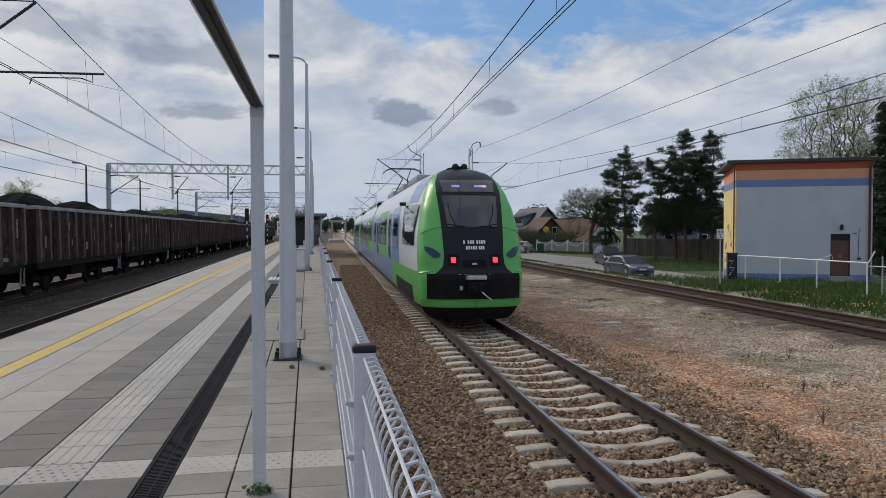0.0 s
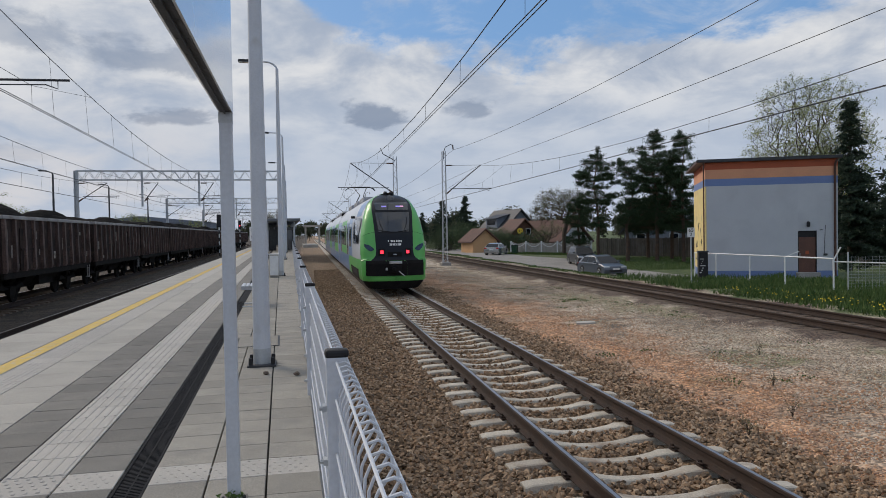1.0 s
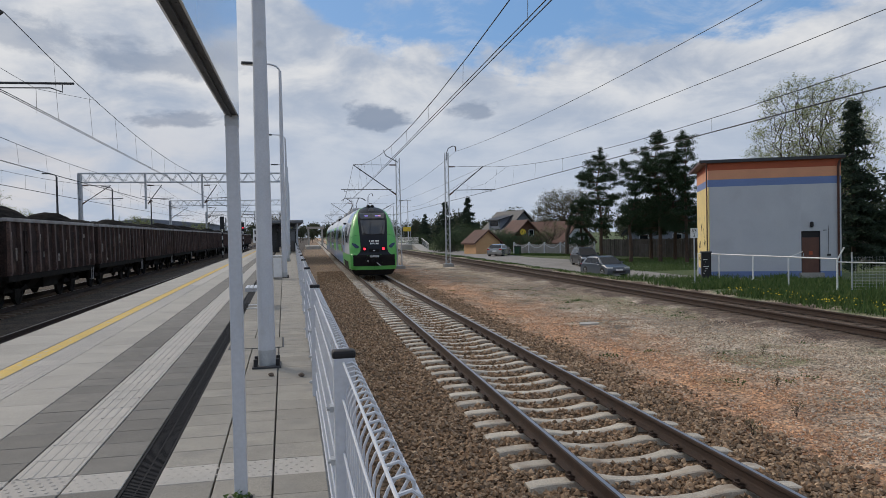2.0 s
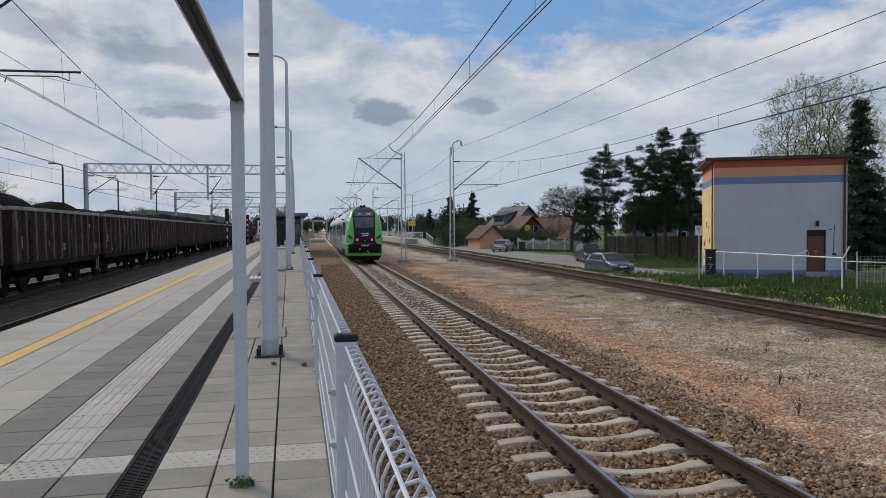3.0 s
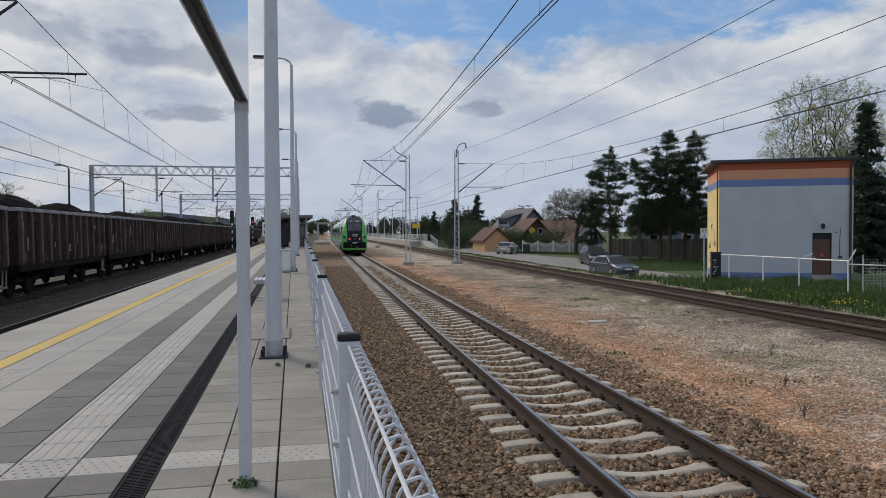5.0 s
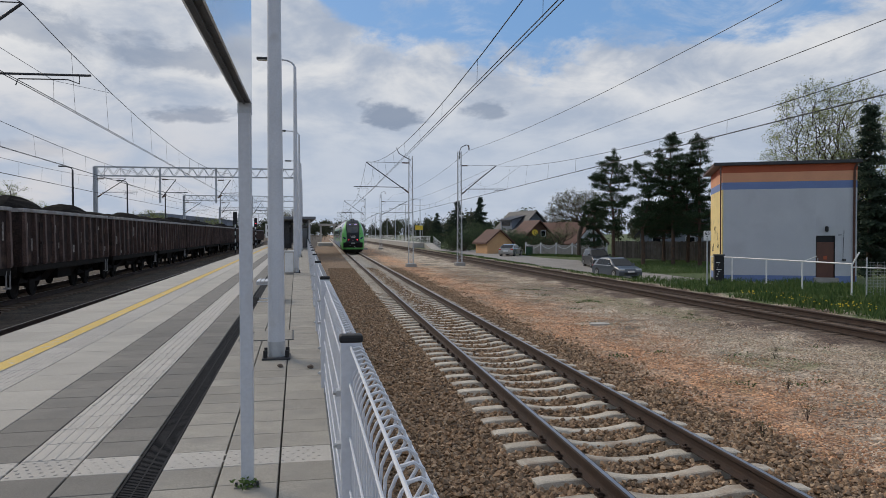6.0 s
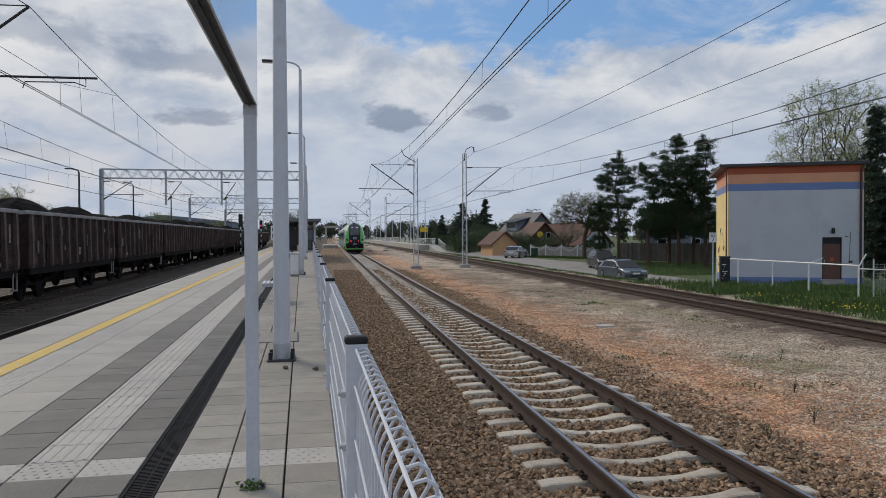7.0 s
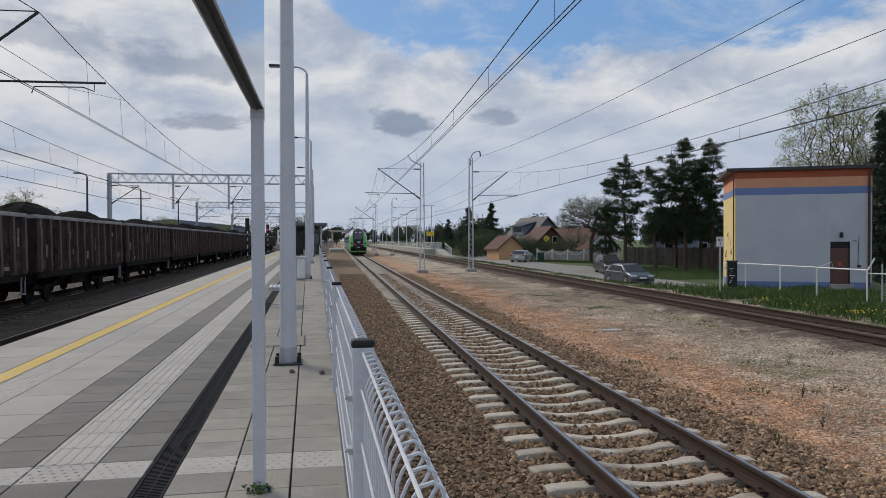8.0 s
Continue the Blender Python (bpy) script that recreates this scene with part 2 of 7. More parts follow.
M_GROUND = ground_mat()
M_SLAB = mat("paving_slab", (0.315, 0.292, 0.25), (0.255, 0.237, 0.206), 3.0, 0.85, bump=0.25, fine=120, fine_amt=0.22, vary=0.12, stain=(0.22, 0.21, 0.19), stain_scale=2.3)
M_SLAB_DARK = mat("paving_slab_grey", (0.185, 0.174, 0.155), (0.148, 0.140, 0.126), 3.0, 0.85, bump=0.25, fine=120, fine_amt=0.22, vary=0.13, stain=(0.14, 0.135, 0.125), stain_scale=2.0)
M_SLAB_LIGHT = mat("tactile_slab", (0.48, 0.45, 0.405), (0.42, 0.395, 0.36), 3.0, 0.85, bump=0.25, fine=120, fine_amt=0.12, vary=0.07)
M_EDGE = mat("edge_concrete", (0.42, 0.395, 0.35), (0.34, 0.32, 0.285), 1.3, 0.85, bump=0.2, fine=90, fine_amt=0.12, vary=0.06, stain=(0.33, 0.31, 0.28), stain_scale=1.0)
M_YELLOW = mat("yellow_line_paint", (0.62, 0.42, 0.07), (0.54, 0.37, 0.09), 6.0, 0.75, fine=90, fine_amt=0.15, stain=(0.45, 0.41, 0.33), stain_scale=7.0, stain_lo=0.56, stain_hi=0.66)
M_JOINT = mat("joint_sand", (0.095, 0.088, 0.076), (0.065, 0.06, 0.052), 5.0, 0.95, bump=0.3)
M_CONCRETE = mat("concrete", (0.36, 0.34, 0.315), (0.28, 0.265, 0.245), 1.5, 0.9, bump=0.4, fine=50, fine_amt=0.2, stain=(0.2, 0.185, 0.165), stain_scale=1.3)
M_SLEEPER = mat("sleeper_concrete", (0.56, 0.51, 0.43), (0.45, 0.40, 0.33), 2.0, 0.9, bump=0.5, fine=60, fine_amt=0.2, vary=0.12, stain=(0.27, 0.20, 0.145), stain_scale=3.0, stain_lo=0.5, stain_hi=0.75)
M_SLEEPER_DARK = mat("sleeper_stained", (0.15, 0.108, 0.078), (0.10, 0.074, 0.055), 2.0, 0.9, bump=0.5, fine=60, fine_amt=0.25, vary=0.15)
M_RAIL = mat("rail_rust", (0.052, 0.029, 0.019), (0.032, 0.020, 0.015), 6.0, 0.8, metal=0.2, bump=0.3, fine=90, fine_amt=0.3)
M_RAILTOP = mat("rail_worn_steel", (0.40, 0.38, 0.37), (0.33, 0.31, 0.30), 3.0, 0.32, metal=0.9, fine=80, fine_amt=0.1)
M_STEEL = mat("galvanised_steel", (0.50, 0.52, 0.54), (0.42, 0.44, 0.46), 5.0, 0.5, metal=0.45, fine=60, fine_amt=0.08)
M_DARKSTEEL = mat("dark_steel", (0.06, 0.062, 0.068), (0.04, 0.042, 0.047), 5.0, 0.6, metal=0.3, fine=60)
M_WIRE = mat("copper_wire", (0.028, 0.028, 0.030), (0.02, 0.02, 0.022), 5.0, 0.6, metal=0.3, fine_amt=0.0)
M_LIGHTGREY = mat("light_grey_paint", (0.57, 0.59, 0.63), (0.51, 0.53, 0.57), 2.0, 0.42, fine=50, fine_amt=0.05, stain=(0.45, 0.45, 0.45), stain_scale=3.0, stain_lo=0.6, stain_hi=0.8)
M_BLACK = mat("black_plastic", (0.008, 0.008, 0.010), (0.012, 0.012, 0.014), 8.0, 0.65, fine_amt=0.1)

# ---- mesh helpers ----


class Geo:
    """Collects simple solids into one mesh."""

    def __init__(self):
        self.v, self.f = [], []

    def add(self, verts, faces, m=None):
        o = len(self.v)
        self.v += [tuple(m @ Vector(p)) for p in verts] if m is not None else [tuple(p) for p in verts]
        self.f += [tuple(i + o for i in f) for f in faces]
        return self

    def box(self, x0, x1, y0, y1, z0, z1, m=None, c=0.0):
        if c <= 0:
            v = [(x, y, z) for z in (z0, z1) for y in (y0, y1) for x in (x0, x1)]
            f = [(0, 2, 3, 1), (4, 5, 7, 6), (0, 1, 5, 4), (2, 6, 7, 3), (0, 4, 6, 2), (1, 3, 7, 5)]
            return self.add(v, f, m)
        bm = bmesh.new()
        bmesh.ops.create_cube(bm, size=1.0)
        for q in bm.verts:
            q.co = Vector(((x0 + x1) / 2 + q.co.x * (x1 - x0), (y0 + y1) / 2 + q.co.y * (y1 - y0), (z0 + z1) / 2 + q.co.z * (z1 - z0)))
        bmesh.ops.bevel(bm, geom=bm.edges[:], offset=c, segments=2, affect="EDGES", profile=0.5)
        bm.verts.index_update()
        self.add([q.co for q in bm.verts], [[q.index for q in p.verts] for p in bm.faces], m)
        bm.free()
        return self

    def prism(self, pts, y0, y1, m=None, axis="y"):
        """A closed outline of (a, b) pairs extruded along an axis: y takes (x, z), x takes (y, z), z takes (x, y)."""
        n = len(pts)
        put = {"y": lambda a, b, t: (a, t, b), "x": lambda a, b, t: (t, a, b), "z": lambda a, b, t: (a, b, t)}[axis]
        v = [put(a, b, y0) for a, b in pts] + [put(a, b, y1) for a, b in pts]
        f = [tuple(range(n)), tuple(range(2 * n - 1, n - 1, -1))] + [(i, i + n, (i + 1) % n + n, (i + 1) % n) for i in range(n)]
        return self.add(v, f, m)

    def tube(self, a, b, r, n=8, r2=None, m=None):
        a, b = Vector(a), Vector(b)
        d = (b - a).normalized()
        u = d.orthogonal().normalized()
        w = d.cross(u)
        r2 = r if r2 is None else r2
        v = [p + (u * math.cos(t) + w * math.sin(t)) * q for p, q in ((a, r), (b, r2)) for t in [2 * math.pi * k / n for k in range(n)]]
        f = [(i, (i + 1) % n, (i + 1) % n + n, i + n) for i in range(n)] + [tuple(range(n - 1, -1, -1)), tuple(range(n, 2 * n))]
        return self.add(v, f, m)

    def chain(self, pts, r, n=6, m=None):
        """A bent rod through points."""
        P = [Vector(p) for p in pts]
        v, f = [], []
        u = None
        for i, p in enumerate(P):
            d = (P[min(i + 1, len(P) - 1)] - P[max(i - 1, 0)]).normalized()
            u = d.orthogonal().normalized() if u is None else (u - d * u.dot(d)).normalized()
            w = d.cross(u)
            v += [p + (u * math.cos(2 * math.pi * k / n) + w * math.sin(2 * math.pi * k / n)) * r for k in range(n)]
        for i in range(len(P) - 1):
            f += [(i * n + k, i * n + (k + 1) % n, (i + 1) * n + (k + 1) % n, (i + 1) * n + k) for k in range(n)]
        f += [tuple(range(n - 1, -1, -1)), tuple(range((len(P) - 1) * n, len(P) * n))]
        return self.add(v, f, m)

    def lathe(self, prof, n=16, m=None):
        """A turned solid about z from (radius, z) pairs, bottom to top."""
        v = [(r * math.cos(2 * math.pi * k / n), r * math.sin(2 * math.pi * k / n), z) for r, z in prof for k in range(n)]
        f = [(i * n + k, i * n + (k + 1) % n, (i + 1) * n + (k + 1) % n, (i + 1) * n + k) for i in range(len(prof) - 1) for k in range(n)]
        f += [tuple(range(n - 1, -1, -1)), tuple(range((len(prof) - 1) * n, len(prof) * n))]
        return self.add(v, f, m)

    def loft(self, rings, m=None, close=True, caps=True):
        """Skin over rings of equal length."""
        n = len(rings[0])
        v = [p for r in rings for p in r]
        k = n if close else n - 1
        f = [(i * n + j, i * n + (j + 1) % n, (i + 1) * n + (j + 1) % n, (i + 1) * n + j) for i in range(len(rings) - 1) for j in range(k)]
        if caps:
            f += [tuple(range(n - 1, -1, -1)), tuple(range((len(rings) - 1) * n, len(rings) * n))]
        return self.add(v, f, m)

    def mesh(self, name, material, smooth=False):
        me = bpy.data.meshes.new(name)
        me.from_pydata(self.v, [], self.f)
        me.materials.append(material)
        if smooth:
            for p in me.polygons:
                p.use_smooth = True
            me.set_sharp_from_angle(angle=radians(35))
        me.update()
        return me


I4 = Matrix.Identity(4)


def part(name, g, material, parent, label="", m=I4, smooth=False):
    ob = new(name, g.mesh(name, material, smooth) if isinstance(g, Geo) else g)
    ob.parent = parent
    ob.matrix_basis = m
    return tagged(ob, label)


def thing(name, label, category, m=I4, group="", kind=""):
    ob = new(name)
    ob.empty_display_size = 0.2
    ob.matrix_basis = m
    return tagged(ob, label, category, group, kind)


def solid(name, g, material, label="", category="", m=I4, group="", kind="", smooth=False):
    ob = new(name, g.mesh(name, material, smooth))
    ob.matrix_basis = m
    return tagged(ob, label, category, group, kind)


# ---- the lie of the place ----
# World: x = 0 in the middle of the train's line, y along it, z = 0 on top of its rails.
PLAT = pose(-3.363, -0.982, 0.0, 0, 0, 2.2)     # platform axes: along its paving
FENCE = pose(-3.31, 0.0, 0.0, 0, 0, 1.45)       # along the railing
YARD = pose(-3.363, -0.982, 0.0, 0, 0, 1.7)     # along the freight lines
PZ = 0.76                                       # platform top
TRACK_2 = 9.87                                  # second line's middle


def plat(u, v, z, rz=0):
    return PLAT @ pose(u, v, z, 0, 0, rz)


# ---- ground ----


def step_s(v, a, b):
    t = min(1.0, max(0.0, (v - a) / (b - a)))
    return t * t * (3 - 2 * t)


def yard_z(x, y):
    """Ground beyond the second line: a verge, then a lane that lies lower than the railway."""
    return -0.16 - 0.78 * step_s(x, 12.4, 15.6) * step_s(y, 33, 42) * (1 - 0.8 * step_s(y, 50, 80))



def build_ground():
    g = Geo()
    xs = [-1500, -400, -120, -60, -30, -15, -8] + [-4 + 0.5 * k for k in range(33)] + [12.5, 13, 13.5, 14, 14.5, 15, 16, 18, 20, 24, 30, 45, 60, 120, 400, 1500]
    ys = [-60, -20, -5] + [0.6 * k for k in range(0, 60)] + [37, 38, 39, 40, 42, 44, 47, 50, 54, 58, 62, 68, 74, 80, 86, 94, 110, 160, 250, 500, 1000, 2500]
    for y in ys:
        for x in xs:
            z = -0.27
            if 2.4 < x < 8.2 and y < 60:
                z += 0.05 * noise.noise((x * 0.5, y * 0.5, 0)) + 0.03 * noise.noise((x * 1.7, y * 1.7, 3))
            if 8.2 < x < 12 and y > -5:
                z = -0.205
            if x >= 12:
                z = yard_z(x, y)
            g.v.append((x, y, z))
    n = len(xs)
    g.f = [(j * n + i, j * n + i + 1, (j + 1) * n + i + 1, (j + 1) * n + i) for j in range(len(ys) - 1) for i in range(n - 1)]
    solid("ground", g, M_GROUND, "gravel yard ground with rust-coloured and dark patches", "ground", kind="structure", smooth=True)


build_ground()


# ---- platform ----


def build_platform():
    base = thing("platform", "concrete railway platform with grey paving and yellow line", "platform", kind="structure")
    g = Geo()
    g.box(-4.22, 0.0, -8, 105, -0.35, PZ - 0.046)
    part("platform_body", g, M_JOINT, base, m=PLAT)
    g = Geo()
    g.box(-0.75, 0.20, -8, 105, -0.35, PZ - 0.05)
    part("retaining_wall", g, M_CONCRETE, base, "grey concrete wall below the railing", m=FENCE)
    return base


PLATFORM = build_platform()


# ---- lines of rail ----

RAIL = [(-0.075, -0.172), (0.075, -0.172), (0.075, -0.160), (0.016, -0.142), (0.009, -0.120), (0.009, -0.055), (0.036, -0.036), (0.036, -0.006), (0.028, 0.0), (-0.028, 0.0), (-0.036, -0.006), (-0.036, -0.036), (-0.009, -0.055), (-0.009, -0.120), (-0.016, -0.142), (-0.075, -0.160)]


def sleeper_geo():
    """Concrete sleeper, dipped in the middle, with raised rail seats."""
    prof = [(-1.30, -0.215), (-1.22, -0.200), (-1.02, -0.190), (-0.50, -0.185), (-0.40, -0.205), (-0.22, -0.232), (0, -0.238),
            (0.22, -0.232), (0.40, -0.205), (0.50, -0.185), (1.02, -0.190), (1.22, -0.200), (1.30, -0.215)]
    rings = []
    for x, z in prof:
        h = 0.10 if abs(x) > 0.45 else 0.08
        rings.append([(x, -0.14, -0.36), (x, 0.14, -0.36), (x, h, z - 0.01), (x, h - 0.02, z), (x, -h + 0.02, z), (x, -h, z - 0.01)])
    return Geo().loft(rings)


def clip_geo():
    g = Geo()
    for s in (-1, 1):
        g.box(s * 0.085 - 0.03, s * 0.085 + 0.03, -0.07, 0.07, -0.185, -0.162)
        g.chain([(s * 0.06, -0.055, -0.15), (s * 0.11, -0.05, -0.135), (s * 0.13, 0.0, -0.14), (s * 0.11, 0.05, -0.135), (s * 0.06, 0.055, -0.15)], 0.011, 5)
        g.tube((s * 0.10, 0, -0.17), (s * 0.10, 0, -0.105), 0.017, 6)
    return g


def build_track(name, label, m, y0, y1, first, count, worn=True, clips=True, sleepers=True, smat=None):
    smat = smat or M_SLEEPER
    base = thing(name, label, "railway track", m, kind="structure")
    for s in (-1, 1):
        r = part("rail", Geo().prism([(x + s * 0.7535, z) for x, z in RAIL], y0, y1), M_RAIL, base, "rust-brown steel rail")
        part("running_surface", Geo().box(s * 0.7535 - 0.020, s * 0.7535 + 0.020, y0, y1, -0.001, 0.0015), M_RAILTOP if worn else M_RAIL, r, "worn bright rail head")
    if not sleepers:
        return base
    sl, cl = sleeper_geo().mesh("sleeper", smat), clip_geo().mesh("rail_clip", M_RAIL)
    far = Geo()
    sg = sleeper_geo()
    k = 0
    y = first
    while y < y1:
        if k < count:
            o = part("sleeper", sl, None, base, m=pose(random.uniform(-0.012, 0.012), y, random.uniform(-0.006, 0.004), 0, 0, random.uniform(-0.25, 0.25)))
            if clips and 14 <= k < 40:
                for s in (-1, 1):
                    part("rail_clip", cl, None, o, m=pose(s * 0.7535, 0, 0))
        else:
            far.add(sg.v, sg.f, pose(random.uniform(-0.012, 0.012), y, 0))
        k += 1
        y += 0.6
    if far.v:
        tagged(part("far_sleepers", far, smat, base), kind="stuff")
    return base


build_track("track_1", "railway track with pale concrete sleepers and worn rails", I4, -6, 400, 2.96 - 0.6 * 14, 164)
build_track("track_2", "side railway track with dark rusty rails", pose(TRACK_2, 0, 0.0), -6, 400, -5.0, 125, worn=False, clips=False, smat=M_SLEEPER_DARK)
build_track("track_3", "railway track beside the platform edge", YARD @ pose(-6.35, 0, 0), -6, 400, 4.0, 0, clips=False, smat=M_SLEEPER_DARK)
build_track("track_4", "railway track under the coal wagons", YARD @ pose(-10.9, 0, 0), -6, 400, 4.0, 0, clips=False, smat=M_SLEEPER_DARK)


# ---- station buildings: switch house ----

M_PLASTER = mat("grey_plaster", (0.52, 0.535, 0.565), (0.47, 0.485, 0.52), 0.8, 0.85, bump=0.15, fine=40, fine_amt=0.06, stain=(0.43, 0.44, 0.47), stain_scale=0.7, stain_lo=0.55, stain_hi=0.8)
M_PL_YELLOW = mat("yellow_plaster", (0.76, 0.60, 0.26), (0.70, 0.55, 0.24), 1.0, 0.85, bump=0.15, fine=40, fine_amt=0.06, stain=(0.45, 0.38, 0.22), stain_scale=1.5)
M_PL_ORANGE = mat("orange_plaster", (0.68, 0.33, 0.19), (0.60, 0.29, 0.17), 1.0, 0.85, fine=40, fine_amt=0.06)
M_PL_RED = mat("red_plaster", (0.42, 0.10, 0.045), (0.36, 0.085, 0.04), 1.0, 0.85, fine=40, fine_amt=0.06)
M_PL_BLUE = mat("blue_plaster", (0.17, 0.24, 0.45), (0.15, 0.21, 0.40), 1.0, 0.85, fine=40, fine_amt=0.08)
M_BROWN_METAL = mat("brown_sheet_metal", (0.10, 0.045, 0.030), (0.075, 0.035, 0.025), 3.0, 0.5, metal=0.2)
M_DOOR = mat("brown_door", (0.13, 0.055, 0.035), (0.10, 0.042, 0.03), 3.0, 0.5)
M_WHITE = mat("white_paint", (0.78, 0.78, 0.77), (0.68, 0.68, 0.67), 5.0, 0.5, fine=60, fine_amt=0.06)


def build_switch_house():
    # local x along the front, y into the house, origin at the front-left corner
    a, b = Vector((16.43, 32.52, 0)), Vector((22.02, 30.02, 0))
    ang = math.degrees(math.atan2((b - a).y, (b - a).x))
    W, D, H, Z = (b - a).length, 5.4, 6.0, -0.2
    m = pose(a.x, a.y, 0, 0, 0, ang)
    base = thing("switch_house", "small grey railway building with orange and blue bands", "building", m)
    dx0, dx1, dz0, dz1 = 4.32, 5.18, 0.06, 2.15
    bands = [(Z, 0.18, M_PL_BLUE), (0.18, 4.47, None), (4.47, 4.83, M_PL_BLUE), (4.83, 5.30, M_PL_ORANGE), (5.30, 5.66, M_PL_RED)]
    for z0, z1, mt in bands:
        wall = mt or M_PLASTER
        if z0 < dz1 and z1 > dz0:
            part("front_wall", Geo().box(0.06, dx0, 0, 0.3, z0, z1), wall, base)
            part("front_wall", Geo().box(dx1, W, 0, 0.3, z0, z1), wall, base)
            if z1 > dz1:
                part("lintel_wall", Geo().box(dx0, dx1, 0, 0.3, dz1, z1), wall, base)
            elif z0 < dz0:
                part("threshold", Geo().box(dx0, dx1, 0, 0.3, z0, dz0), wall, base)
        else:
            part("front_wall", Geo().box(0.06, W, 0, 0.3, z0, z1), wall, base)
        part("side_wall", Geo().box(W - 0.3, W, 0.3, D, z0, z1), wall, base)
        part("rear_wall", Geo().box(0.06, W - 0.3, D - 0.3, D, z0, z1), wall, base)
        part("gable_wall", Geo().box(0.0, 0.06, 0.0, D, z0, z1), mt or M_PL_YELLOW, base, "yellow gable plaster" if mt is None else "")
    part("roof", Geo().prism([(-0.16, 5.66), (D + 0.25, 5.56), (D + 0.25, 5.66), (-0.16, 5.80)], -0.40, W + 0.15, axis="x"), M_BROWN_METAL, base, "brown sheet metal roof edge")
    part("roof_trim", Geo().box(-0.42, W + 0.17, -0.20, -0.163, 5.68, 5.82), M_DARKSTEEL, base)
    d = part("door", Geo().box(dx0 + 0.04, dx1 - 0.04, 0.08, 0.13, dz0, dz1 - 0.32, c=0.006), M_DOOR, base, "brown metal door")
    part("transom", Geo().box(dx0 + 0.04, dx1 - 0.04, 0.10, 0.13, dz1 - 0.32, dz1 - 0.03), M_BLACK, base)
    part("door_frame", Geo().box(dx0, dx0 + 0.04, 0.03, 0.2, dz0, dz1).box(dx1 - 0.04, dx1, 0.03, 0.2, dz0, dz1).box(dx0 + 0.04, dx1 - 0.04, 0.03, 0.2, dz1 - 0.03, dz1), M_BLACK, base)
    part("warning_sign", Geo().box(dx0 + 0.36, dx0 + 0.52, 0.070, 0.078, 0.98, 1.16), M_PL_RED, d, "small red warning sign")
    part("handle", Geo().box(dx0 + 0.09, dx0 + 0.12, 0.05, 0.08, 0.9, 1.05), M_STEEL, d)
    part("door_step", Geo().box(dx0 - 0.1, dx1 + 0.1, -0.35, 0.0, Z, 0.10, c=0.02), M_CONCRETE, base)
    part("wall_lamp", Geo().box(4.72, 4.84, -0.02, 0.0, 2.37, 2.58).lathe([(0.05, 0), (0.08, 0.05), (0.08, 0.22), (0.04, 0.27)], 10, pose(4.78, -0.1, 2.34)), M_BLACK, base, "black bulkhead lamp")
    part("socket_box", Geo().box(5.47, 5.64, -0.06, 0.0, 0.92, 1.02, c=0.01), M_DARKSTEEL, base)
    part("cable", Geo().chain([(5.52, -0.012, 1.0), (5.53, -0.012, 1.7), (5.56, -0.012, 2.4)], 0.012, 5), M_DARKSTEEL, base)
    part("vent", Geo().box(5.30, 5.46, -0.012, 0.0, 2.16, 2.20), M_DARKSTEEL, base)
    rnd = random.Random(3)
    for k in range(9):
        yy, zz = rnd.uniform(0.5, 4.2), rnd.uniform(0.5, 2.6)
        P = [(-0.004, yy + 0.16 * j + rnd.uniform(-0.1, 0.1), zz + rnd.uniform(-0.25, 0.25)) for j in range(5)]
        part("graffiti_stroke", Geo().chain(P, 0.012, 4), M_DARKSTEEL, base, "dark graffiti scrawl")
    part("downpipe", Geo().chain([(W - 0.05, -0.14, 5.62), (W - 0.12, -0.1, 5.45), (W - 0.14, -0.07, 5.3), (W - 0.14, -0.07, -0.1)], 0.055, 8), M_BROWN_METAL, base, "brown rain downpipe", smooth=True)
    part("corner_pipe", Geo().tube((-0.07, -0.02, -0.1), (-0.07, -0.02, 5.6), 0.035, 6), M_BROWN_METAL, base)


build_switch_house()


# ---- passenger train ----

M_T_GREEN = mat("train_green_paint", (0.12, 0.45, 0.10), (0.105, 0.41, 0.088), 1.5, 0.38, fine=60, fine_amt=0.03, coat=0.12)
M_T_BLACK = mat("train_black_mask", (0.010, 0.012, 0.018), (0.008, 0.010, 0.015), 3.0, 0.42, fine_amt=0.05, coat=0.0)
M_T_WHITE = mat("train_silver_paint", (0.68, 0.70, 0.73), (0.63, 0.65, 0.68), 1.5, 0.30, fine_amt=0.03, coat=0.4)
M_T_BLUE = mat("train_blue_paint", (0.18, 0.33, 0.62), (0.16, 0.30, 0.57), 1.5, 0.30, fine_amt=0.03, coat=0.4)
M_T_GREY = mat("train_roof_grey", (0.33, 0.34, 0.36), (0.26, 0.27, 0.29), 2.0, 0.55, fine=30)
M_T_UNDER = mat("train_underframe", (0.010, 0.010, 0.011), (0.018, 0.016, 0.015), 4.0, 0.9, fine=30)
M_T_BLACK.node_tree.nodes["Principled BSDF"].inputs["Specular IOR Level"].default_value = 0.25
M_T_UNDER.node_tree.nodes["Principled BSDF"].inputs["Specular IOR Level"].default_value = 0.15
M_T_GLASS = glass_mat("train_dark_glass", (0.018, 0.024, 0.035), 0.04, 0.6)
M_T_LAMP = mat("tail_light", (0.6, 0.01, 0.02), (0.6, 0.01, 0.02), 5, 0.3, fine_amt=0.0, emit=(1.0, 0.03, 0.06), emit_strength=2.2)
M_T_LED = mat("led_display", (0.02, 0.02, 0.03), (0.02, 0.02, 0.03), 5, 0.4, fine_amt=0.0, emit=(0.35, 0.30, 0.95), emit_strength=0.8)
M_T_LEDB = mat("led_display_pink", (0.02, 0.02, 0.03), (0.02, 0.02, 0.03), 5, 0.4, fine_amt=0.0, emit=(0.9, 0.45, 0.75), emit_strength=0.8)
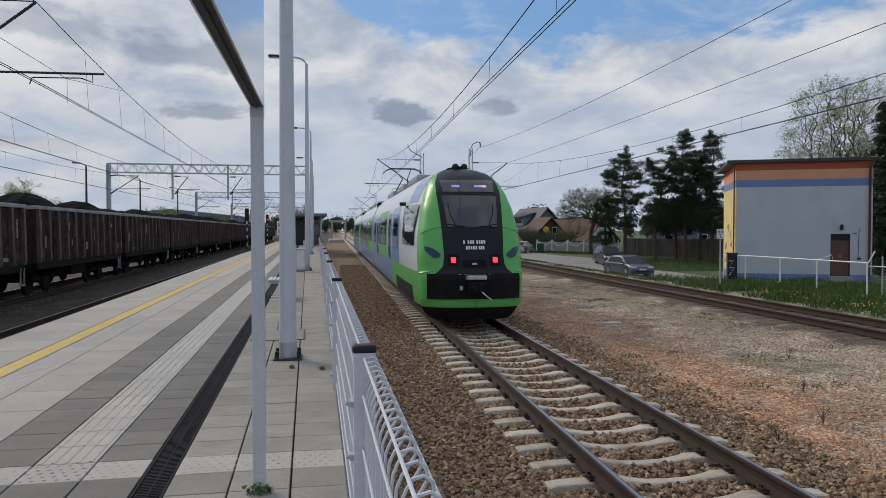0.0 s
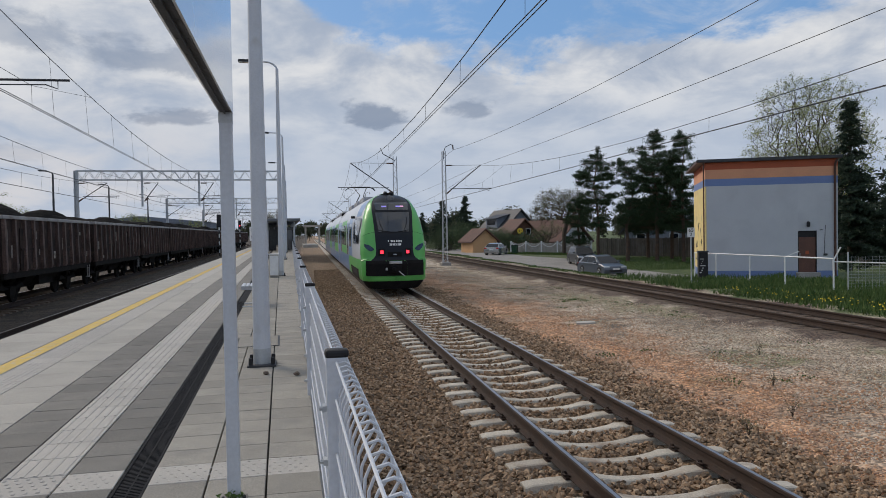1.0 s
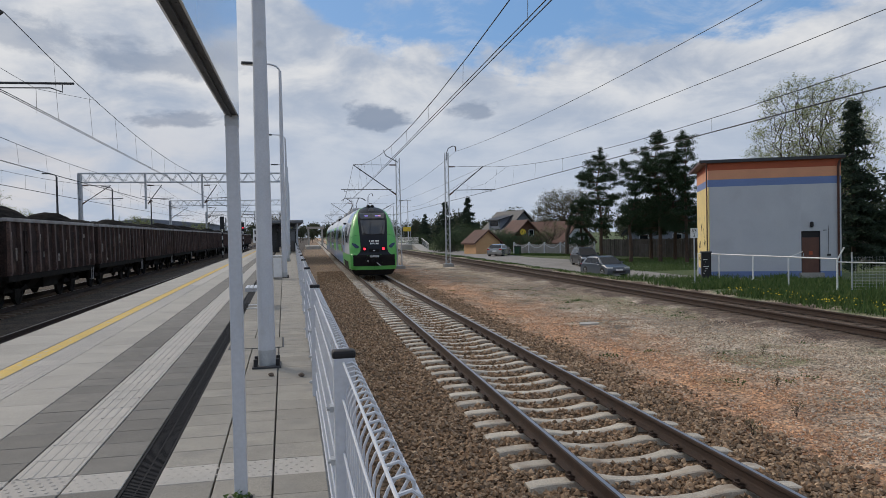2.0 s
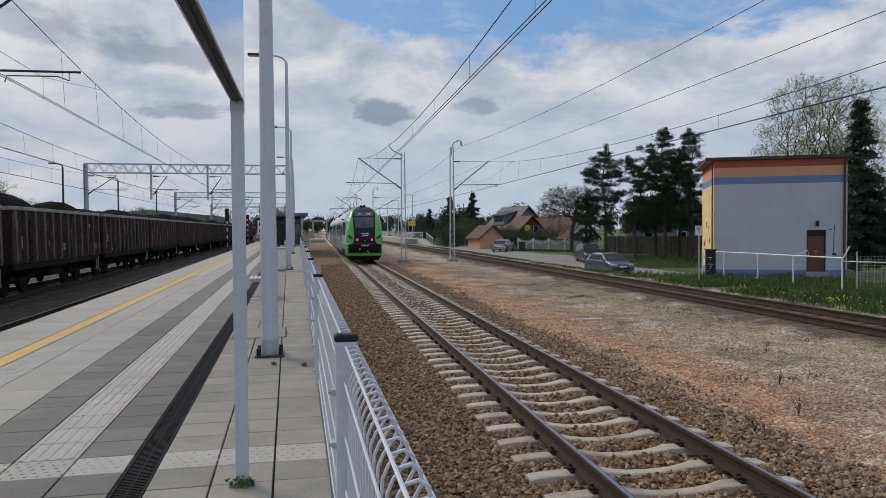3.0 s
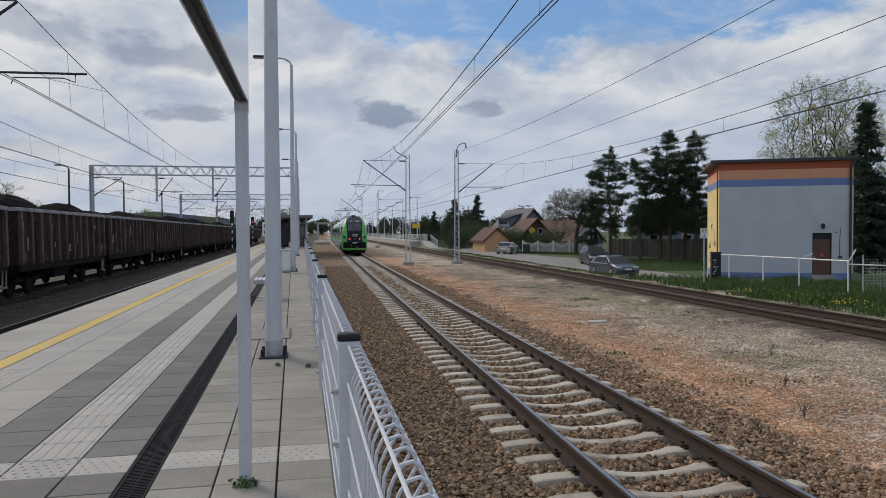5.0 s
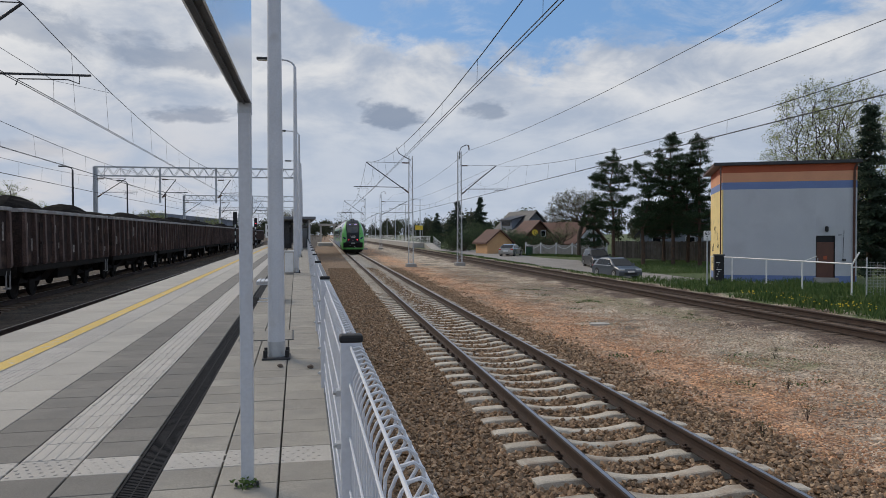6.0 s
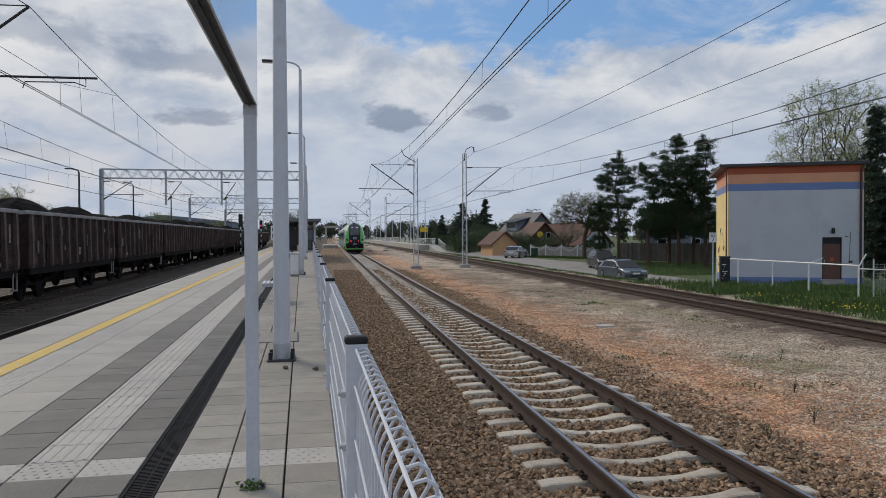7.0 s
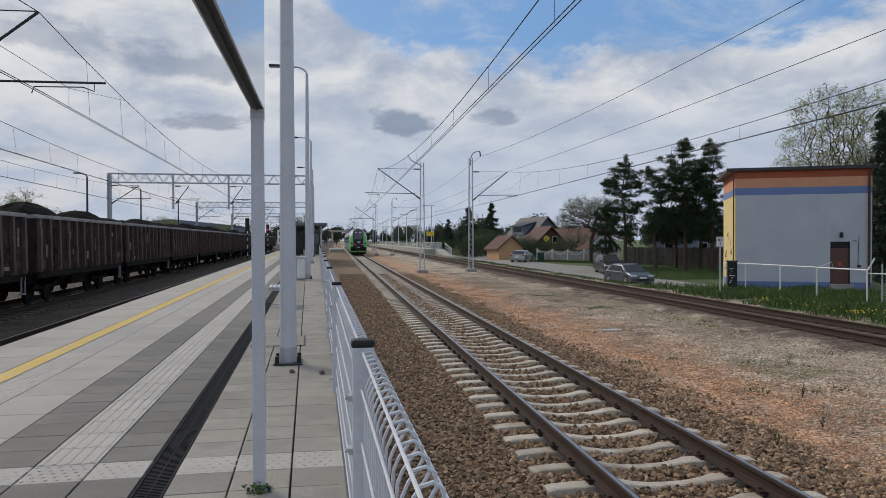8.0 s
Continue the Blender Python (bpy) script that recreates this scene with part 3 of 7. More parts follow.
M_T_SILVER = mat("coupler_steel", (0.50, 0.51, 0.52), (0.42, 0.43, 0.44), 6, 0.4, metal=0.6)


def lerp_table(tab, z):
    for (a, p), (b, q) in zip(tab, tab[1:]):
        if z <= b:
            t = max(0.0, (z - a) / (b - a))
            return p + (q - p) * t
    return tab[-1][1]


# half-width, set-back of the nose and black mask half-width, by height
T_W = [(0.12, 1.12), (0.30, 1.26), (0.45, 1.33), (0.65, 1.37), (1.20, 1.40), (1.7, 1.42), (2.3, 1.42), (2.9, 1.37), (3.3, 1.27), (3.6, 1.12), (3.82, 0.88), (3.97, 0.58), (4.05, 0.28), (4.08, 0.02)]
N_W = [(0.12, 1.04), (0.30, 1.18), (0.45, 1.26), (0.65, 1.30), (1.20, 1.33), (1.7, 1.345), (2.3, 1.31), (2.9, 1.20), (3.3, 1.08), (3.6, 0.95), (3.82, 0.77), (3.97, 0.52), (4.05, 0.26), (4.08, 0.02)]
T_F = [(0.12, 0.22), (0.30, 0.10), (0.45, 0.03), (0.65, 0.0), (1.22, 0.0), (1.32, 0.10), (1.7, 0.16), (2.3, 0.34), (2.9, 0.62), (3.3, 0.88), (3.6, 1.18), (3.82, 1.55), (3.97, 2.0), (4.05, 2.5), (4.08, 2.9)]
T_M = [(0.12, 0.9), (1.24, 1.02), (1.34, 0.86), (1.45, 0.77), (1.7, 0.74), (2.3, 0.765), (2.9, 0.80), (3.3, 0.825), (3.6, 0.80), (3.82, 0.68), (3.97, 0.46), (4.05, 0.2), (4.08, 0.015)]
DEEP = 0.72


def body_width(y, z):
    """Half-width of the body: the cab tapers from its full section to the narrower nose."""
    t = min(1.0, max(0.0, (y - lerp_table(T_F, z) - DEEP) / 2.4))
    return lerp_table(N_W, z) + (lerp_table(T_W, z) - lerp_table(N_W, z)) * t * (2 - t)



def nose_point(x, z, out=0.0):
    """A point of the rounded cab end at lateral x and height z."""
    w = lerp_table(N_W, z)
    a = min(1.0, abs(x) / w)
    y = lerp_table(T_F, z) + DEEP * (1 - (1 - a ** 2.7) ** (1 / 2.7))
    return (x * (1 + out * 0.4), y - out, z)


def nose_grid(fx0, fx1, z0, z1, nx, nz, out=0.0):
    g = Geo()
    for j in range(nz + 1):
        z = z0 + (z1 - z0) * j / nz
        a, b = fx0(z), fx1(z)
        for i in range(nx + 1):
            g.v.append(nose_point(a + (b - a) * i / nx, z, out))
    n = nx + 1
    g.f = [(j * n + i, j * n + i + 1, (j + 1) * n + i + 1, (j + 1) * n + i) for j in range(nz) for i in range(nx)]
    return g


def sym_patch(h0, h1, z0, z1, out=0.012, nx=12, nz=8):
    """A patch about the middle whose half-width runs from h0 to h1."""
    hw = lambda z: h0 + (h1 - h0) * (z - z0) / (z1 - z0)
    return nose_grid(lambda z: -hw(z), hw, z0, z1, nx, nz, out)


TRAIN_LEN, CARS = 64.5, 3
T_SECTION = [(z, lerp_table(T_W, z)) for z in (0.45, 0.65, 1.2, 1.7, 2.3, 2.9, 3.3, 3.6, 3.82, 3.97, 4.05)]


def side_panel(s, y0, y1, z0, z1, out=0.006):
    """A panel that follows the body side."""
    g = Geo()
    zs = [z0] + [z for z, _ in T_SECTION if z0 < z < z1] + [z1]
    ys = [y0] + [0.6 * k for k in range(1, 9) if y0 < 0.6 * k < y1] + [y1]
    for y in ys:
        for z in zs:
            g.v.append((s * (body_width(y, z) + out), y, z))
    n = len(zs)
    for j in range(0, (len(ys) - 1) * n, n):
        g.f += [(j + i, j + i + 1, j + n + i + 1, j + n + i) if s > 0 else (j + i, j + n + i, j + n + i + 1, j + i + 1) for i in range(n - 1)]
    return g


def build_train():
    base = thing("train", "green and silver electric passenger train with red tail lights", "train")
    W = lambda z: lerp_table(N_W, z)
    M = lambda z: min(lerp_table(T_M, z), lerp_table(N_W, z) * 0.98)
    part("black_mask", nose_grid(lambda z: -M(z), M, 1.26, 4.08, 16, 34), M_T_BLACK, base, "black front mask round the windscreen", smooth=True)
    for s in (-1, 1):
        inner, outer = (lambda z: s * M(z)), (lambda z: s * W(z))
        a, b = (outer, inner) if s < 0 else (inner, outer)
        part("lamp_surround", nose_grid(*(((lambda z: -0.66), (lambda z: -0.40)) if s < 0 else ((lambda z: 0.40), (lambda z: 0.66))), 1.46, 1.74, 4, 3, 0.010), M_T_UNDER, base, "dark lamp surround")
        part("green_cheek", nose_grid(a, b, 0.44, 4.06, 10, 40), M_T_GREEN, base, "glossy green cab side", smooth=True)
    part("front_skirt", nose_grid(lambda z: -W(z), W, 0.12, 0.44, 24, 4), M_T_UNDER, base, "black front skirt", smooth=True)
    part("bumper", nose_grid(lambda z: -M(z), M, 0.44, 1.26, 16, 6), M_T_GREEN, base, smooth=True)
    part("bumper_lip", nose_grid(lambda z: -W(z) * 0.985, lambda z: W(z) * 0.985, 0.47, 0.62, 28, 3, 0.03), M_T_GREEN, base, "green bumper edge", smooth=True)
    for s in (-1, 1):
        lo, hi = (0.46, 1.16)
        part("crash_box", nose_grid((lambda z: -hi) if s < 0 else (lambda z: lo), (lambda z: -lo) if s < 0 else (lambda z: hi), 0.65, 1.27, 8, 5, 0.02), M_T_UNDER, base, "black bumper box")
    part("coupler_recess", nose_grid(lambda z: -0.46, lambda z: 0.46, 0.65, 1.28, 6, 4, 0.012), M_T_UNDER, base)
    ws = part("windscreen", sym_patch(0.62, 0.70, 2.42, 3.22), M_T_GLASS, base, "dark reflecting windscreen", smooth=True)
    for s in (-1, 1):
        P = [nose_point(s * x, z, 0.03) for x, z in ((0.50, 2.40), (0.42, 2.47), (0.54, 2.75), (0.57, 3.0))]
        part("wiper", Geo().chain(P, 0.012, 5).chain([nose_point(s * x, z, 0.03) for x, z in ((0.18, 2.43), (0.40, 2.45), (0.62, 2.50))], 0.010, 5), M_BLACK, ws)
    part("screen_frame", Geo().chain([nose_point(x, z, 0.008) for x, z in ((-0.63, 2.41), (0, 2.40), (0.63, 2.41), (0.68, 2.85), (0.71, 3.23), (0, 3.25), (-0.71, 3.23), (-0.68, 2.85), (-0.63, 2.41))], 0.014, 5), M_BLACK, ws)
    dp = part("display_window", sym_patch(0.66, 0.70, 3.32, 3.64), M_T_GLASS, base, "dark display window", smooth=True)
    for x0, x1, mt in ((-0.42, -0.22, M_T_LED), (0.16, 0.34, M_T_LED), (0.34, 0.48, M_T_LEDB)):
        part("display_text", nose_grid(lambda z: x0, lambda z: x1, 3.44, 3.50, 4, 1, 0.022), mt, dp, "glowing coloured display text")
    hl = nose_point(0.0, 3.80)
    part("top_headlight", Geo().lathe([(0.17, 0), (0.17, 0.03), (0.13, 0.05), (0.02, 0.055)], 16, Matrix.Translation(Vector(hl) + Vector((0, 0.02, 0))) @ pose(0, 0, 0, 50)), M_T_GLASS, base, "round top headlight", smooth=True)
    for s in (-1, 1):
        x0, x1 = sorted((s * 0.46, s * 0.58))
        part("tail_light", nose_grid(lambda z: x0, lambda z: x1, 1.54, 1.67, 4, 3, 0.018), M_T_LAMP, base, "glowing red tail light")
        # almond headlight with a lower lip
        g = Geo()
        for k in range(9):
            t = k / 8
            x = 0.83 + 0.36 * t
            hgt = 0.16 * math.sin(math.pi * min(1, t * 1.0 + 0.05)) + 0.01
            g.v += [nose_point(s * x, 1.72 + 0.12 * t - hgt * 0.7, 0.02), nose_point(s * x, 1.74 + 0.20 * t + hgt * 0.3, 0.02)]
        g.f = [(2 * k, 2 * k + 2, 2 * k + 3, 2 * k + 1) if s > 0 else (2 * k, 2 * k + 1, 2 * k + 3, 2 * k + 2) for k in range(8)]
        part("headlight", g, M_T_GLASS, base, "dark almond-shaped headlight")
        part("cheek_seam", Geo().chain([nose_point(s * (M(2.35) + (W(2.35) - M(2.35)) * k / 10), 2.40 - 0.18 * (k / 10) ** 2, 0.002) for k in range(10)], 0.006, 4), M_T_BLACK, base)
        part("shoulder_lip", Geo().chain([nose_point(s * (M(1.24) + (W(1.24) * 0.985 - M(1.24)) * k / 8), 1.27 + 0.06 * (1 - k / 8), 0.0) for k in range(9)], 0.03, 6), M_T_GREEN, base, smooth=True)
        part("mask_seam", Geo().chain([nose_point(s * M(z), z, 0.002) for z in [1.3 + 0.09 * k for k in range(30)]], 0.007, 4), M_BLACK, base)
    # vehicle number as plain bars
    for z, xs in ((2.00, [-0.26, -0.15, -0.09, -0.03, 0.07, 0.13, 0.19, 0.25]), (1.86, [-0.20, -0.14, -0.08, -0.02, 0.04, 0.12, 0.17, 0.22])):
        for x in xs:
            part("number_bar", nose_grid(lambda q: x, lambda q: x + 0.042, z, z + 0.085, 1, 1, 0.006), M_WHITE, base, "white painted number bar")
    part("grille", sym_patch(0.28, 0.30, 1.42, 1.60, 0.008), M_T_UNDER, base, "dark lower grille")
    part("emblem", sym_patch(0.07, 0.05, 1.49, 1.53, 0.014, 4, 1), M_T_SILVER, base)
    c = part("coupler", Geo().tube((0.0, 0.4, 0.95), (0, -0.22, 0.95), 0.16, 12).box(-0.22, 0.22, -0.30, -0.18, 0.80, 1.08, c=0.03).tube((0.12, -0.32, 0.94), (0.12, -0.18, 0.94), 0.09, 12).tube((-0.10, -0.40, 0.94), (-0.10, -0.2, 0.94), 0.06, 10, 0.12), M_T_UNDER, base, "dark automatic coupler")
    part("coupler_cover", Geo().box(-0.26, 0.24, -0.26, -0.05, 1.13, 1.24, c=0.025), M_T_SILVER, c, "silver coupler cover")
    part("hose", Geo().chain([(0.1, -0.3, 0.85), (0.2, -0.4, 0.75), (0.32, -0.44, 0.66)], 0.02, 5), M_T_SILVER, c)
    part("lock", Geo().box(-0.40, -0.33, -0.1, 0.0, 0.88, 0.98), M_T_SILVER, c)
    part("bumper_split", Geo().box(-0.006, 0.006, -0.036, -0.028, 0.45, 0.62), M_BLACK, base)
    for x in (-0.12, 0.12):
        part("roof_horn", Geo().lathe([(0.03, 0), (0.03, 0.14), (0.09, 0.16), (0.10, 0.24), (0.05, 0.30)], 10, pose(x, 2.3, 3.86)), M_BLACK, base, "black roof horn")

    # cars
    L = TRAIN_LEN / CARS
    for k in range(CARS):
        y0 = (DEEP + 0.05 if k == 0 else k * L + 0.35)
        y1 = (k + 1) * L - 0.35
        ring = [(s * w, z) for s, seq in ((1, T_SECTION), (-1, T_SECTION[::-1])) for z, w in seq]
        if k == 0:
            # side sheets begin behind the raked nose
            for s in (-1, 1):
                g = Geo()
                for z, w in T_SECTION:
                    ys = lerp_table(T_F, z) + DEEP
                    g.v += [(s * body_width(y, z), y, z) for y in (ys, ys + 0.5, ys + 1.0, ys + 1.7, ys + 2.5, y1)]
                g.f = [(6 * i + q, 6 * i + q + 1, 6 * i + q + 7, 6 * i + q + 6)[::s] for i in range(len(T_SECTION) - 1) for q in range(5)]
                part("body_side", g, M_T_WHITE, base, "silver painted car side", smooth=True)
            part("roof", Geo().loft([[(x, y, z) for x, z in ((-0.30, 4.05), (0.0, 4.10), (0.30, 4.05))] for y in (2.4, y1)], close=False, caps=False), M_T_GREY, base)
            part("end_wall", Geo().prism(ring, y1 - 0.05, y1), M_T_GREY, base)
        else:
            part("car_body", Geo().prism(ring, y0, y1), M_T_WHITE, base, "silver painted car body", smooth=True)
        part("gangway", Geo().box(-1.15, 1.15, y1, y1 + 0.7, 0.7, 3.8, c=0.05), M_T_UNDER, base, "black gangway bellows")
        part("underframe", Geo().box(-1.15, 1.15, y0 + 0.8, y1, 0.38, 0.62), M_T_UNDER, base)
        for s in (-1, 1):
            # lower sill colours, window strip and doors
            if k == 0:
                part("sill_panel", side_panel(s, 0.74, 8.3, 0.46, 1.30), M_T_GREEN, base, "green lower side panel")
                part("sill_panel", side_panel(s, 8.3, y1, 0.46, 1.30), M_T_BLUE, base, "blue lower side panel")
                # flat dark sheet on the sill paints in the shaded cut-out over the bogie
                part("bogie_opening", side_panel(s, 1.7, 6.6, 0.46, 0.88, 0.014), M_T_UNDER, base, "dark panel painted in for the shaded opening over the bogie")
                part("cab_window", side_panel(s, 1.45, 3.7, 1.95, 3.02, 0.035), M_T_GLASS, base, "dark cab side window")
                part("blue_edge", side_panel(s, 1.9, 3.1, 3.1, 3.78, 0.008), M_T_BLUE, base)
                win = [(5.7, 7.5), (10.9, 12.4), (12.7, 14.2), (14.5, 15.7), (18.2, 19.8)]
                doors = [8.5, 16.0]
                fill = [(5.2, 8.0, M_T_BLUE), (10.4, 15.8, M_T_GREEN), (17.6, y1, M_T_BLUE)]
            else:
                part("sill_panel", side_panel(s, y0, y1, 0.46, 1.12), M_T_BLUE, base, "blue lower side panel")
                win = [(y0 + 0.7 + 1.85 * j, y0 + 2.2 + 1.85 * j) for j in (0, 1, 2, 4, 5, 6, 8, 9)]
                doors = [y0 + 6.35, y0 + 13.75]
                fill = [(y0 + 0.3, y0 + 6.1, M_T_GREEN if k == 1 else M_T_BLUE), (y0 + 8.0, y0 + 13.5, M_T_BLUE), (y0 + 15.4, y1 - 0.2, M_T_GREEN)]
            for a, b, mt in fill:
                part("colour_panel", side_panel(s, a, b, 1.14, 3.1, 0.005), mt, base)
            for a, b in win:
                part("side_window", side_panel(s, a, b, 1.75, 2.85, 0.011), M_T_GLASS, base)
            for a in doors:
                d = part("passenger_door", side_panel(s, a, a + 1.35, 0.62, 2.95, 0.012), M_T_BLUE, base, "blue passenger door")
                part("door_glass", side_panel(s, a + 0.15, a + 0.60, 1.3, 2.75, 0.016), M_T_GLASS, d)
                part("door_glass", side_panel(s, a + 0.75, a + 1.20, 1.3, 2.75, 0.016), M_T_GLASS, d)
                part("door_edge", side_panel(s, a - 0.09, a - 0.01, 0.62, 2.95, 0.013), M_T_WHITE, d)
        # bogies
        for yb in ((3.6, L - 1.0) if k == 0 else (k * L + 1.0, (k + 1) * L - 1.0)) if k < CARS - 1 else (k * L + 1.0, (k + 1) * L - 4):
            bg = part("bogie", Geo().box(-1.12, -0.95, yb - 1.8, yb + 1.8, 0.35, 0.62, c=0.04).box(0.95, 1.12, yb - 1.8, yb + 1.8, 0.35, 0.62, c=0.04).box(-0.95, 0.95, yb - 0.3, yb + 0.3, 0.3, 0.5).tube((-1.12, yb - 0.5, 0.75), (-1.12, yb - 0.5, 0.35), 0.13, 8).tube((-1.12, yb + 0.5, 0.75), (-1.12, yb + 0.5, 0.35), 0.13, 8), M_T_UNDER, base)
            for yw in (yb - 1.3, yb + 1.3):
                for s in (-1, 1):
                    part("wheel", Geo().lathe([(0.40, -0.07), (0.42, -0.05), (0.42, 0.05), (0.30, 0.06), (0.28, 0.03), (0.08, 0.05)], 20, Matrix.Translation((s * 0.78, yw, 0.42)) @ pose(0, 0, 0, 0, s * 90)), M_T_UNDER, bg, smooth=True)
        for a, b in ((y0 + 4.6, y0 + 7.2), (y0 + 9, y0 + 11.5), (y0 + 14, y0 + 17.5)):
            part("roof_unit", Geo().box(-0.85, 0.85, a, b, 3.82, 4.10, c=0.08), M_T_GREY, base, "grey roof equipment box")
    # mirror camera
    part("mirror_camera", Geo().tube((-1.34, 3.8, 3.10), (-1.52, 3.8, 3.10), 0.055, 8), M_BLACK, base)
    # pantograph
    yp = 19.0
    g = Geo()
    pan = part("pantograph", g.box(-0.55, 0.55, yp - 0.6, yp + 0.9, 4.14, 4.22).tube((-0.35, yp + 0.7, 4.25), (-0.12, yp - 0.9, 4.85), 0.03, 6).tube((0.35, yp + 0.7, 4.25), (0.12, yp - 0.9, 4.85), 0.03, 6)
               .tube((-0.12, yp - 0.9, 4.85), (-0.42, yp + 0.35, 5.42), 0.025, 6).tube((0.12, yp - 0.9, 4.85), (0.42, yp + 0.35, 5.42), 0.025, 6), M_DARKSTEEL, base, "dark raised pantograph")
    for dy in (0.15, 0.55):
        part("collector_bar", Geo().chain([(-0.98, yp + dy, 5.22), (-0.85, yp + dy, 5.36), (-0.6, yp + dy, 5.46), (0.6, yp + dy, 5.46), (0.85, yp + dy, 5.36), (0.98, yp + dy, 5.22)], 0.022, 6), M_DARKSTEEL, pan)
    return base


TRAIN = build_train()


# ---- coal wagons ----

M_WAGON = mat("wagon_brown_paint", (0.046, 0.028, 0.024), (0.016, 0.012, 0.011), 2.2, 0.8, bump=0.3, fine=25, fine_amt=0.5, vary=0.22, stain=(0.11, 0.070, 0.052), stain_scale=1.6, stain_lo=0.58, stain_hi=0.72)
# lighter copy of the wagon brown: light caught by the ribs, put into the colour
M_WAGON_RIB_LIT = mat("wagon_rib_lit", (0.125, 0.076, 0.062), (0.055, 0.034, 0.028), 2.0, 0.75, fine=25, fine_amt=0.35, vary=0.2)
M_WAGON_RIM = mat("wagon_rim", (0.36, 0.345, 0.34), (0.20, 0.18, 0.17), 2.0, 0.7, fine=25)
M_WAGON_MARK = mat("wagon_marking", (0.36, 0.33, 0.30), (0.16, 0.12, 0.10), 9.0, 0.85, fine=30, fine_amt=0.4)
M_UNDER = mat("wagon_underframe", (0.012, 0.011, 0.010), (0.021, 0.017, 0.014), 3.0, 0.85, fine=25)
M_UNDER.node_tree.nodes["Principled BSDF"].inputs["Specular IOR Level"].default_value = 0.1
M_WAGON.node_tree.nodes["Principled BSDF"].inputs["Specular IOR Level"].default_value = 0.2
M_COAL = mat("coal", (0.006, 0.006, 0.0065), (0.014, 0.0135, 0.0135), 6.0, 1.0, bump=0.9, bump_scale=14, fine=22, fine_amt=0.5)
M_COAL.node_tree.nodes["Principled BSDF"].inputs["Specular IOR Level"].default_value = 0.1
PITCH, WL, WW = 11.85, 10.75, 2.94


def build_wagon():
    base = thing("coal_wagon", "rusty brown open freight wagon loaded with coal", "freight wagon", group="freight train")
    h = WW / 2
    for s in (-1, 1):
        part("side_wall", Geo().box(min(s * h, s * (h - 0.06)), max(s * h, s * (h - 0.06)), -WL / 2, WL / 2, 1.18, 3.06), M_WAGON, base)
        part("end_wall", Geo().box(-h + 0.06, h - 0.06, *sorted((s * WL / 2, s * (WL / 2 - 0.06))), 1.18, 3.06), M_WAGON, base)
        part("top_rail", Geo().box(*sorted((s * (h - 0.10), s * (h + 0.09))), -WL / 2 - 0.05, WL / 2 + 0.05, 3.06, 3.19, c=0.02), M_WAGON_RIM, base, "pale grey top rail")
        part("end_rail", Geo().box(-h + 0.10, h - 0.10, *sorted((s * (WL / 2 + 0.05), s * (WL / 2 - 0.08))), 3.06, 3.19), M_WAGON_RIM, base)
        part("sill", Geo().box(*sorted((s * (h - 0.04), s * (h + 0.05))), -WL / 2, WL / 2, 0.98, 1.20), M_UNDER, base)
        rib = Geo().prism([(h, 1.2), (h + 0.10, 1.2), (h + 0.14, 1.3), (h + 0.10, 3.06), (h, 3.06)], -0.08, 0.08).mesh("rib", M_WAGON_RIB_LIT)
        for k in range(12):
            y = -WL / 2 + 0.12 + k * (WL - 0.24) / 11
            o = part("rib", rib, None, base, m=pose(0, y, 0, 0, 0, 0 if s > 0 else 180))
        for y in (-3.0, 2.3):
            dr = part("side_door", Geo().box(*sorted((s * h, s * (h + 0.035))), y - 0.72, y + 0.72, 1.25, 2.75), M_WAGON, base)
            part("door_bar", Geo().box(*sorted((s * (h + 0.035), s * (h + 0.08))), y - 0.7, y + 0.7, 1.95, 2.03), M_WAGON, dr)
        for y, z, w, t in ((-4.4, 1.7, 0.28, 0.45), (-4.0, 1.35, 0.4, 0.12), (4.5, 1.8, 0.25, 0.4), (0.3, 1.55, 0.3, 0.3), (0.6, 2.2, 0.25, 0.5), (3.6, 1.32, 0.4, 0.14), (-2.0, 2.35, 0.18, 0.3), (-1.6, 1.75, 0.10, 0.22), (1.35, 1.9, 0.14, 0.5), (4.0, 2.5, 0.2, 0.16), (-4.9, 2.1, 0.12, 0.6), (5.1, 1.5, 0.16, 0.24)):
            part("marking", Geo().box(*sorted((s * h, s * (h + 0.006))), y - w / 2, y + w / 2, z, z + t), M_WAGON_MARK, base, "faded pale paint marking")
        part("buffer_beam", Geo().box(-1.3, 1.3, *sorted((s * WL / 2, s * (WL / 2 + 0.1))), 0.9, 1.2), M_UNDER, base)
        for x in (-0.88, 0.88):
            part("buffer", Geo().tube((x, s * WL / 2, 1.05), (x, s * (WL / 2 + 0.5), 1.05), 0.09, 8).tube((x, s * (WL / 2 + 0.5), 1.05), (x, s * (WL / 2 + 0.54), 1.05), 0.22, 12), M_UNDER, base)
        part("ladder", Geo().box(*sorted((s * (h + 0.02), s * (h + 0.06))), s * 5.0 - 0.02, s * 5.0 + 0.02, 0.5, 1.1).box(*sorted((s * (h + 0.02), s * (h + 0.06))), s * 5.3 - 0.02, s * 5.3 + 0.02, 0.5, 1.1).box(*sorted((s * (h - 0.05), s * (h + 0.08))), min(s * 5.0, s * 5.3), max(s * 5.0, s * 5.3), 0.52, 0.56), M_WAGON_RIM, base)
    part("floor_frame", Geo().box(-h + 0.06, h - 0.06, -WL / 2 + 0.06, WL / 2 - 0.06, 1.0, 1.22).box(-0.5, 0.5, -WL / 2, WL / 2, 0.75, 1.0), M_UNDER, base)
    part("brake_box", Geo().box(0.7, 1.2, -0.9, 0.9, 0.55, 1.0), M_UNDER, base)
